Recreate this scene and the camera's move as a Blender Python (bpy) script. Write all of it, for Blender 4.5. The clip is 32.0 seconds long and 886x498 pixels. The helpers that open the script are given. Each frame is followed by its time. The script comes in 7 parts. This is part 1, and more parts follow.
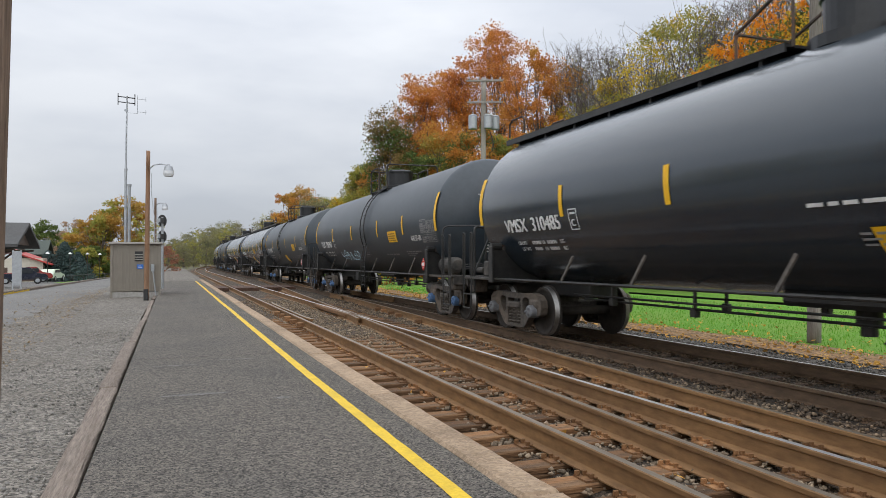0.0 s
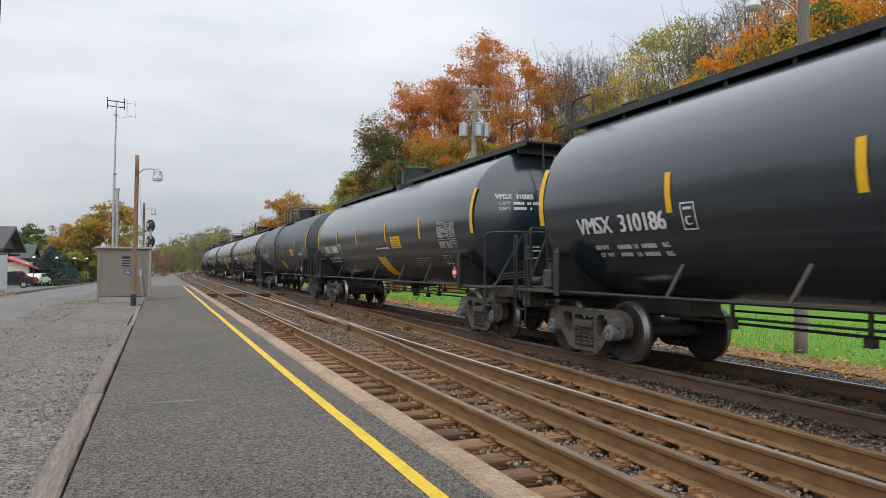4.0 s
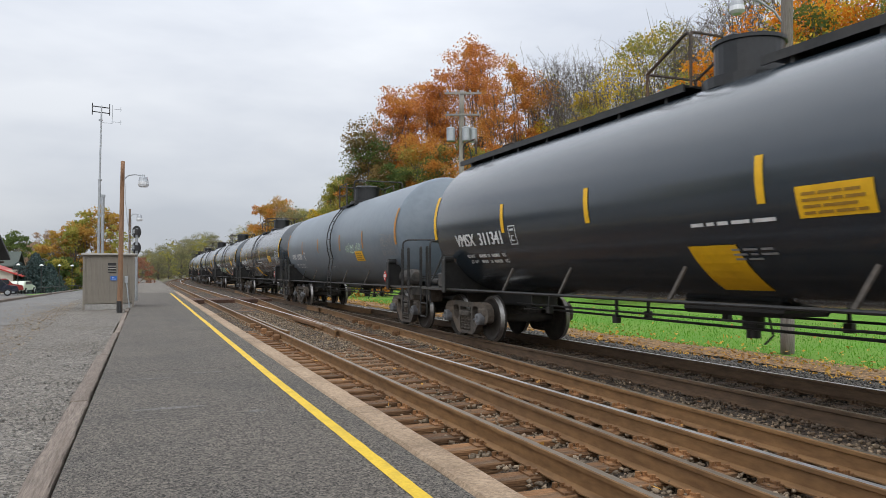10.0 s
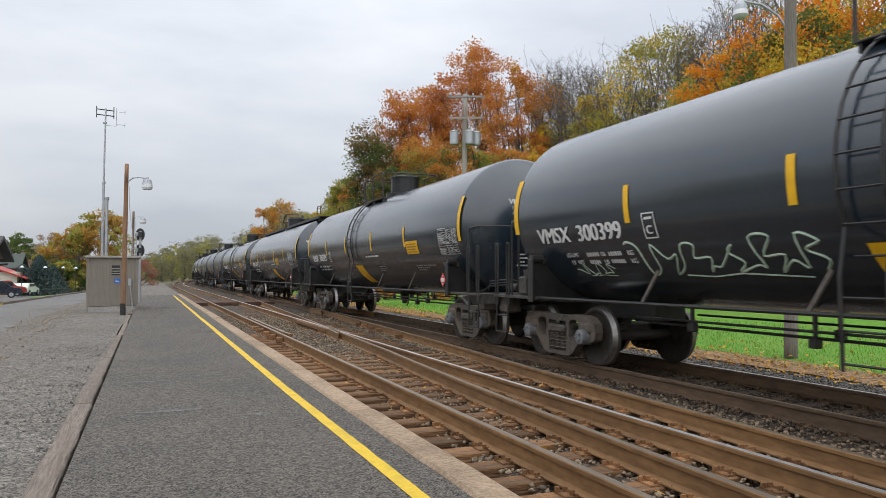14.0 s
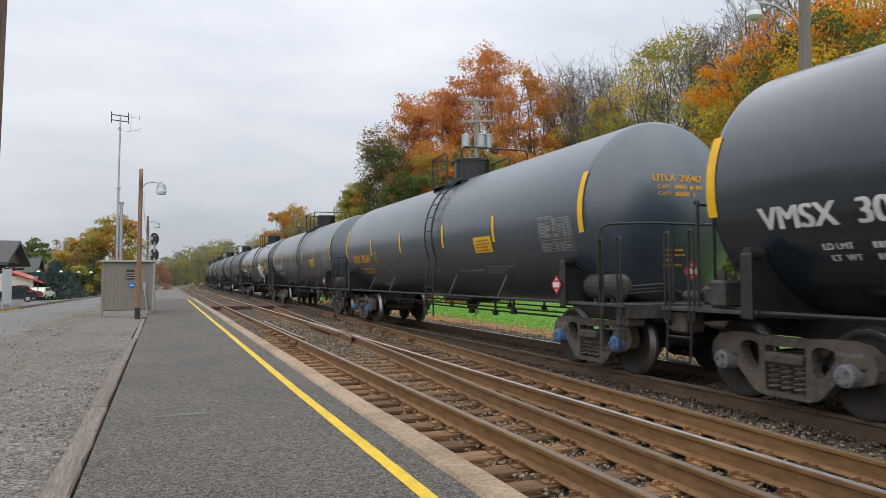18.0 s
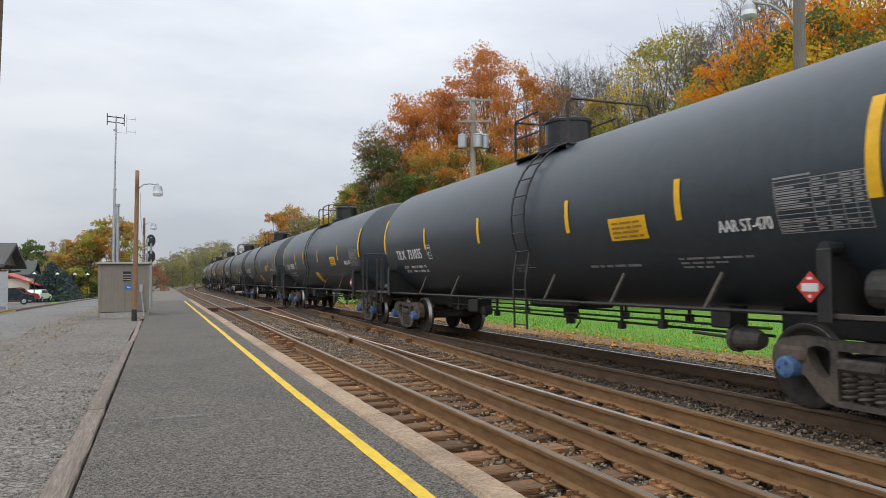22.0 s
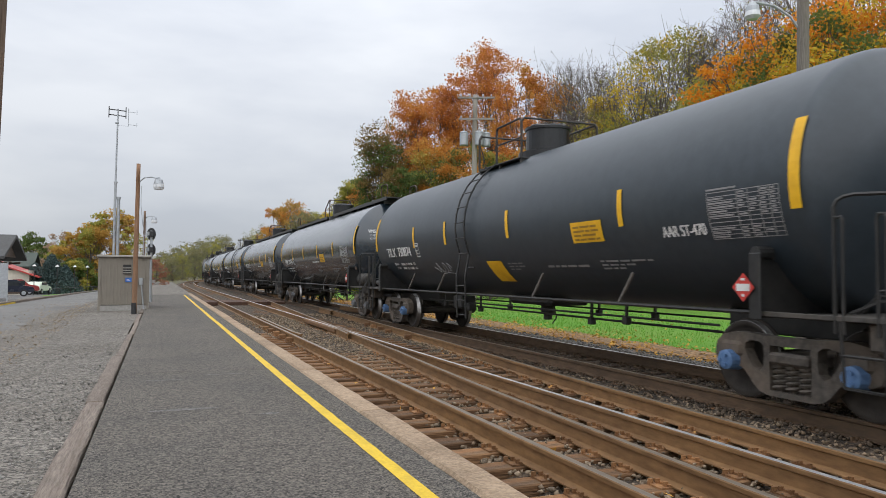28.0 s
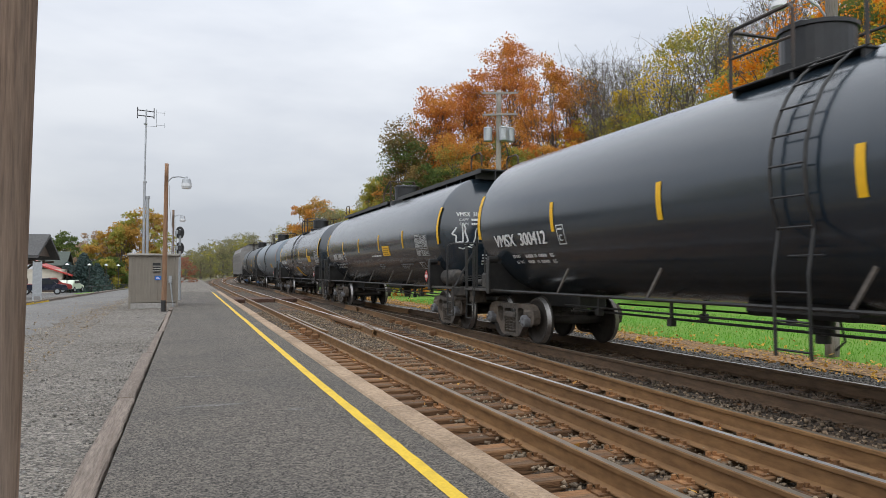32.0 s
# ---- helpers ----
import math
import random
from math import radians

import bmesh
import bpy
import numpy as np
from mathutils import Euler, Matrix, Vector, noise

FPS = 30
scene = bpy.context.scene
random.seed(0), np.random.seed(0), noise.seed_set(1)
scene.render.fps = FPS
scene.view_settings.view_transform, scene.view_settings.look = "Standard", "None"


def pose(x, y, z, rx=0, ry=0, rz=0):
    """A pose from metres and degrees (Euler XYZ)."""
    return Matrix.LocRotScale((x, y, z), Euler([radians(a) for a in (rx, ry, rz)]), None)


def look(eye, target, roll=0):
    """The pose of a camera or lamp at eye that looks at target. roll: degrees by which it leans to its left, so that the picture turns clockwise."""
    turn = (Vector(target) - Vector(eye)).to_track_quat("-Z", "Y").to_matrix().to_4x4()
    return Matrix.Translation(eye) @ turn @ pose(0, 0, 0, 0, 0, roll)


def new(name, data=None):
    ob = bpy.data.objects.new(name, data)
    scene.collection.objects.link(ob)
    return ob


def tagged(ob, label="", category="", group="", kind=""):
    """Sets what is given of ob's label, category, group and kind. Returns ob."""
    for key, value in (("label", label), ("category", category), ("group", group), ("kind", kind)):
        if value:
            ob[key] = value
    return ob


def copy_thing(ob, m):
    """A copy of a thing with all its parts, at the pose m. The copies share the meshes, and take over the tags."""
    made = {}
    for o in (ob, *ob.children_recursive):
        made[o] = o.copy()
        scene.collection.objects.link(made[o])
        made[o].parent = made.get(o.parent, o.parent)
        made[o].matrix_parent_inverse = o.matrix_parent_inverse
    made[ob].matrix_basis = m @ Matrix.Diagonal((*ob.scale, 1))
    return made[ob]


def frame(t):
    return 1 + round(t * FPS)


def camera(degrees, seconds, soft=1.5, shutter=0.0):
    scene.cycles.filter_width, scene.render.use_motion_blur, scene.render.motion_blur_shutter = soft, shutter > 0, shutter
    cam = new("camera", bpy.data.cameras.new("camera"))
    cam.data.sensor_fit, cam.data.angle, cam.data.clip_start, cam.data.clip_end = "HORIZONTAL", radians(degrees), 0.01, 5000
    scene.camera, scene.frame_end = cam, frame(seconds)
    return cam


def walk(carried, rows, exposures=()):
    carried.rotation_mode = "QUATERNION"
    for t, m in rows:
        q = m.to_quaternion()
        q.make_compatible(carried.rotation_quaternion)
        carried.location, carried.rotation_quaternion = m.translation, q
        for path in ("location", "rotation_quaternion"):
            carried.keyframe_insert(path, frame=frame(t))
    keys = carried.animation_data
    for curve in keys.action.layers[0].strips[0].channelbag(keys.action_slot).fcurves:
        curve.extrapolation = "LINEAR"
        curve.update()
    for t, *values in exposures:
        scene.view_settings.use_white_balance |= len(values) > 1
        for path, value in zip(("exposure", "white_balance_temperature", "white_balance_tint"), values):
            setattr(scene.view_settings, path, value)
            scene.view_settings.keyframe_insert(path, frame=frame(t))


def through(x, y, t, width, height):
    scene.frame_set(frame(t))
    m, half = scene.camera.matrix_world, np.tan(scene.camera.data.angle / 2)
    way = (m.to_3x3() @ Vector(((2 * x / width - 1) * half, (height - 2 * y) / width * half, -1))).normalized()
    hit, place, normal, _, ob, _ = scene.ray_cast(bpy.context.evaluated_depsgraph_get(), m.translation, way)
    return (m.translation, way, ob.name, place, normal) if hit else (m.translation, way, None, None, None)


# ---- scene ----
# World: x across the tracks, y along them, z up; the platform's top is z = 0, the rail heads z = -0.2.
cam = camera(63.38, 32.0, soft=0.8, shutter=0.07)

# seconds, eye x, y, z, turn to the right, tilt up, lean (degrees)
PATH = [
    (0.0, 0.002, 0.003, 1.233, 20.76, 0.84, -0.22), (0.5, 0.005, 0.024, 1.230, 20.93, 0.83, 0.18), (1.0, 0.004, 0.003, 1.232, 21.01, 0.90, 0.30),
    (1.5, -0.000, 0.005, 1.231, 21.10, 1.04, 0.41), (2.0, -0.000, -0.000, 1.231, 21.12, 1.17, 0.24), (2.5, 0.005, 0.011, 1.233, 21.16, 1.18, 0.08),
    (3.0, 0.011, 0.028, 1.232, 21.36, 1.23, 0.16), (3.5, 0.003, 0.011, 1.232, 21.48, 1.32, 0.22), (5.5, 0.004, 0.002, 1.234, 21.92, 1.71, 0.18),
    (6.0, 0.002, -0.002, 1.235, 21.91, 1.70, 0.01), (6.5, 0.005, -0.003, 1.235, 22.00, 1.70, 0.05), (7.0, 0.006, 0.001, 1.236, 22.07, 1.62, 0.06),
    (7.5, 0.014, 0.019, 1.231, 22.09, 1.63, -0.04), (8.0, 0.014, 0.005, 1.233, 22.07, 1.57, -0.23), (8.5, 0.010, 0.009, 1.233, 22.21, 1.58, -0.28),
    (9.0, 0.011, 0.024, 1.232, 22.36, 1.66, -0.33), (9.5, 0.010, 0.027, 1.230, 22.46, 1.70, -0.35), (10.0, 0.008, 0.015, 1.229, 22.52, 1.79, -0.17),
    (10.5, 0.010, -0.001, 1.232, 22.38, 1.78, -0.24), (11.0, 0.010, 0.007, 1.233, 22.36, 1.76, -0.28), (11.5, 0.006, -0.003, 1.235, 22.37, 1.76, -0.36),
    (12.0, 0.003, 0.008, 1.231, 22.34, 1.84, -0.19), (12.5, 0.000, 0.000, 1.230, 22.23, 1.89, -0.00), (13.0, -0.002, -0.001, 1.233, 22.23, 1.97, 0.05),
    (13.5, 0.000, 0.006, 1.235, 22.24, 2.02, -0.00), (14.0, 0.003, 0.007, 1.233, 22.29, 2.04, -0.03), (14.5, -0.002, 0.010, 1.229, 22.31, 2.07, 0.10),
    (16.5, 0.000, -0.001, 1.237, 20.99, 2.25, -0.03), (17.0, -0.002, 0.007, 1.237, 21.09, 2.31, -0.34), (17.5, -0.005, -0.006, 1.236, 21.28, 2.30, -0.19),
    (18.0, -0.000, 0.015, 1.233, 21.32, 2.32, -0.16), (18.5, -0.006, -0.011, 1.239, 21.36, 2.35, -0.07), (19.0, -0.001, -0.001, 1.232, 21.36, 2.38, -0.06),
    (19.5, -0.005, 0.006, 1.234, 21.47, 2.38, -0.17), (20.0, -0.004, -0.011, 1.237, 21.55, 2.37, -0.29), (20.5, -0.011, -0.012, 1.236, 21.59, 2.37, -0.21),
    (21.0, -0.003, 0.000, 1.237, 21.60, 2.31, -0.29), (21.5, -0.005, 0.002, 1.235, 21.58, 2.32, -0.17), (22.0, -0.002, -0.001, 1.238, 21.56, 2.32, -0.47),
    (22.5, 0.006, 0.017, 1.236, 21.65, 2.41, -0.80), (23.0, 0.016, 0.032, 1.234, 21.77, 2.69, -0.84), (23.5, 0.005, -0.024, 1.242, 21.72, 3.06, -1.74),
    (24.0, 0.002, -0.023, 1.235, 21.36, 2.39, -0.97), (24.5, -0.004, 0.003, 1.233, 21.32, 1.98, -0.00), (25.0, -0.002, -0.000, 1.237, 21.39, 1.95, 0.10),
    (25.5, -0.003, -0.006, 1.234, 21.40, 1.98, 0.06), (27.5, -0.004, 0.007, 1.237, 21.49, 2.04, 0.16), (28.0, -0.008, 0.002, 1.235, 21.55, 2.10, 0.26),
    (28.5, -0.008, -0.003, 1.233, 21.61, 2.15, 0.23), (29.0, -0.010, -0.012, 1.234, 21.55, 2.11, 0.16), (29.5, -0.009, -0.008, 1.235, 21.42, 2.10, 0.16),
    (30.0, -0.007, -0.010, 1.236, 21.32, 2.09, 0.12), (30.5, -0.013, -0.032, 1.236, 21.06, 2.01, 0.21), (31.0, -0.007, -0.027, 1.236, 20.37, 1.91, 0.07),
    (31.5, -0.005, -0.044, 1.240, 19.87, 1.88, 0.08), (32.0, 0.003, -0.047, 1.243, 19.54, 1.78, -0.10),
]
walk(cam, [(t, pose(x, y, z, 90 + tilt, 0, -turn) @ pose(0, 0, 0, 0, 0, lean)) for t, x, y, z, turn, tilt, lean in PATH],
     exposures=[(0.0, 0.0), (32.0, 0.0)])

# ---- sky and sun: an even, bright overcast ----
SUN_UP, SUN_TURN = radians(42), radians(200)
world = bpy.data.worlds.new("overcast")
scene.world = world
world.use_nodes = True
wt = world.node_tree
wt.nodes.clear()


def wnode(kind, **kw):
    n = wt.nodes.new(kind)
    for k, v in kw.items():
        n.inputs[k].default_value = v
    return n


w_out, w_bg = wnode("ShaderNodeOutputWorld"), wnode("ShaderNodeBackground", Strength=1.0)
w_sky = wt.nodes.new("ShaderNodeTexSky")
w_sky.sky_type, w_sky.sun_disc, w_sky.sun_elevation, w_sky.sun_rotation = "NISHITA", False, SUN_UP, SUN_TURN
w_dim = wnode("ShaderNodeVectorMath")
w_dim.operation = "SCALE"
w_dim.inputs["Scale"].default_value = 0.08
w_co, w_map = wnode("ShaderNodeTexCoord"), wnode("ShaderNodeMapping", Scale=(1.0, 1.0, 3.2))
w_noise = wnode("ShaderNodeTexNoise", Scale=2.1, Detail=5.0, Roughness=0.5)
w_ramp = wt.nodes.new("ShaderNodeValToRGB")
w_ramp.color_ramp.elements[0].position, w_ramp.color_ramp.elements[0].color = 0.36, (0.585, 0.62, 0.69, 1)
w_ramp.color_ramp.elements[1].position, w_ramp.color_ramp.elements[1].color = 0.62, (0.785, 0.81, 0.855, 1)
w_mix = wt.nodes.new("ShaderNodeMix")
w_mix.data_type = "RGBA"
w_mix.inputs[0].default_value = 0.9
w_sep, w_up = wnode("ShaderNodeSeparateXYZ"), wnode("ShaderNodeMapRange")
for i, v in ((1, 0.0), (2, 1.0), (3, 0.80), (4, 2.3)):
    w_up.inputs[i].default_value = v
w_lift = wnode("ShaderNodeVectorMath")
w_lift.operation = "SCALE"
wl = wt.links.new
wl(w_co.outputs["Generated"], w_sep.inputs[0])
wl(w_sep.outputs["Z"], w_up.inputs[0])
wl(w_up.outputs[0], w_lift.inputs["Scale"])
wl(w_co.outputs["Generated"], w_map.inputs["Vector"])
wl(w_map.outputs[0], w_noise.inputs["Vector"])
wl(w_noise.outputs["Fac"], w_ramp.inputs[0])
wl(w_sky.outputs[0], w_dim.inputs[0])
wl(w_dim.outputs[0], w_mix.inputs[6])
wl(w_ramp.outputs[0], w_mix.inputs[7])
wl(w_mix.outputs[2], w_lift.inputs[0])
wl(w_lift.outputs[0], w_bg.inputs["Color"])
wl(w_bg.outputs[0], w_out.inputs["Surface"])

sun = new("sun", bpy.data.lights.new("sun", "SUN"))
sun.data.energy, sun.data.angle, sun.data.color = 1.3, radians(120), (1.0, 0.99, 0.97)
sun.matrix_world = look((0, 0, 60), (60 * math.sin(SUN_TURN + math.pi) * math.cos(SUN_UP), 60 * math.cos(SUN_TURN + math.pi) * math.cos(SUN_UP), 60 - 60 * math.sin(SUN_UP)))


# ---- materials ----
def mat(name, low, high, scale=8.0, rough=0.6, metal=0.0, bump=0.1, bump_scale=None, stain=None, stain_scale=0.7, stain_amount=0.5, per="", streak=(1, 1, 1), rough_var=0.1, bump_dist=0.02, spread=0.18, spec=0.5, vary=0.35, speck=None, coat=0.0):
    """Two-scale noise paint: low to high by fine grain, stain by broad patches; per: 'object' or 'island' shifts the tone piece by piece."""
    m = bpy.data.materials.new(name)
    m.use_nodes = True
    nt = m.node_tree
    bsdf = nt.nodes["Principled BSDF"]
    link = nt.links.new
    co = nt.nodes.new("ShaderNodeTexCoord")
    mp = nt.nodes.new("ShaderNodeMapping")
    mp.inputs["Scale"].default_value = streak
    link(co.outputs["Object"], mp.inputs[0])
    fine = nt.nodes.new("ShaderNodeTexNoise")
    fine.inputs["Scale"].default_value, fine.inputs["Detail"].default_value, fine.inputs["Roughness"].default_value = scale, 6.0, 0.65
    link(mp.outputs[0], fine.inputs["Vector"])
    ramp = nt.nodes.new("ShaderNodeValToRGB")
    e = ramp.color_ramp.elements
    e[0].position, e[0].color, e[1].position, e[1].color = 0.5 - spread, (*low, 1), 0.5 + spread, (*high, 1)
    link(fine.outputs["Fac"], ramp.inputs[0])
    colour = ramp.outputs[0]
    broad = nt.nodes.new("ShaderNodeTexNoise")
    broad.inputs["Scale"].default_value, broad.inputs["Detail"].default_value = stain_scale, 4.0
    link(mp.outputs[0], broad.inputs["Vector"])
    if stain:
        fac = nt.nodes.new("ShaderNodeMapRange")
        for i, v in ((1, 0.45), (2, 0.7), (3, 0.0), (4, stain_amount)):
            fac.inputs[i].default_value = v
        link(broad.outputs["Fac"], fac.inputs[0])
        mx = nt.nodes.new("ShaderNodeMix")
        mx.data_type = "RGBA"
        link(fac.outputs[0], mx.inputs[0])
        link(colour, mx.inputs[6])
        mx.inputs[7].default_value = (*stain, 1)
        colour = mx.outputs[2]
    if speck:
        # grains: every cell of a Voronoi pattern takes its own tone
        cells = nt.nodes.new("ShaderNodeTexVoronoi")
        cells.inputs["Scale"].default_value = speck[0]
        link(co.outputs["Object"], cells.inputs["Vector"])
        sx = nt.nodes.new("ShaderNodeSeparateColor")
        link(cells.outputs["Color"], sx.inputs[0])
        tone = nt.nodes.new("ShaderNodeMapRange")
        tone.inputs[3].default_value, tone.inputs[4].default_value = 1 - speck[1], 1 + speck[1]
        link(sx.outputs[0], tone.inputs[0])
        grain = nt.nodes.new("ShaderNodeHueSaturation")
        link(tone.outputs[0], grain.inputs["Value"])
        link(colour, grain.inputs["Color"])
        colour = grain.outputs[0]
    if per:
        if per == "object":
            rnd = nt.nodes.new("ShaderNodeObjectInfo").outputs["Random"]
        else:
            rnd = nt.nodes.new("ShaderNodeNewGeometry").outputs["Random Per Island"]
        vr = nt.nodes.new("ShaderNodeMapRange")
        vr.inputs[3].default_value, vr.inputs[4].default_value = 1 - vary, 1 + vary
        link(rnd, vr.inputs[0])
        hs = nt.nodes.new("ShaderNodeHueSaturation")
        link(vr.outputs[0], hs.inputs["Value"])
        link(colour, hs.inputs["Color"])
        colour = hs.outputs[0]
    link(colour, bsdf.inputs["Base Color"])
    rr = nt.nodes.new("ShaderNodeMapRange")
    rr.inputs[3].default_value, rr.inputs[4].default_value = max(0.02, rough - rough_var), min(1.0, rough + rough_var)
    link(broad.outputs["Fac"], rr.inputs[0])
    link(rr.outputs[0], bsdf.inputs["Roughness"])
    bsdf.inputs["Metallic"].default_value = metal
    bsdf.inputs["Specular IOR Level"].default_value = spec
    bsdf.inputs["Coat Weight"].default_value, bsdf.inputs["Coat Roughness"].default_value, bsdf.inputs["Coat IOR"].default_value = coat, rough * 0.7, 1.6
    if bump:
        bn = nt.nodes.new("ShaderNodeTexNoise")
        bn.inputs["Scale"].default_value, bn.inputs["Detail"].default_value = bump_scale or scale, 4.0
        link(mp.outputs[0], bn.inputs["Vector"])
        bp = nt.nodes.new("ShaderNodeBump")
        bp.inputs["Strength"].default_value, bp.inputs["Distance"].default_value = bump, bump_dist
        link(bn.outputs["Fac"], bp.inputs["Height"])
        link(bp.outputs[0], bsdf.inputs["Normal"])
    return m


def leaf_mat(name, stops, through=0.45, clump=0.45):
    """Leaves: one tone a leaf out of a ramp, with some light coming through."""
    m = bpy.data.materials.new(name)
    m.use_nodes = True
    nt = m.node_tree
    link = nt.links.new
    b = nt.nodes["Principled BSDF"]
    ramp = nt.nodes.new("ShaderNodeValToRGB")
    while len(ramp.color_ramp.elements) < len(stops):
        ramp.color_ramp.elements.new(0.5)
    for e, (p, c) in zip(ramp.color_ramp.elements, stops):
        e.position, e.color = p, (*c, 1)
    tc, patchy, avg = nt.nodes.new("ShaderNodeTexCoord"), nt.nodes.new("ShaderNodeTexNoise"), nt.nodes.new("ShaderNodeMix")
    patchy.inputs["Scale"].default_value, patchy.inputs["Detail"].default_value = clump, 2.0
    link(tc.outputs["Object"], patchy.inputs["Vector"])
    spread = nt.nodes.new("ShaderNodeMapRange")
    spread.inputs[1].default_value, spread.inputs[2].default_value = 0.3, 0.7
    link(patchy.outputs["Fac"], spread.inputs[0])
    avg.inputs[0].default_value = 0.62
    link(nt.nodes.new("ShaderNodeNewGeometry").outputs["Random Per Island"], avg.inputs[2])
    link(spread.outputs[0], avg.inputs[3])
    link(avg.outputs[0], ramp.inputs[0])
    link(ramp.outputs[0], b.inputs["Base Color"])
    b.inputs["Roughness"].default_value = 0.7
    b.inputs["Specular IOR Level"].default_value = 0.2
    tr = nt.nodes.new("ShaderNodeBsdfTranslucent")
    link(ramp.outputs[0], tr.inputs["Color"])
    mx = nt.nodes.new("ShaderNodeMixShader")
    mx.inputs[0].default_value = through
    link(b.outputs[0], mx.inputs[1])
    link(tr.outputs[0], mx.inputs[2])
    link(mx.outputs[0], nt.nodes["Material Output"].inputs["Surface"])
    return m


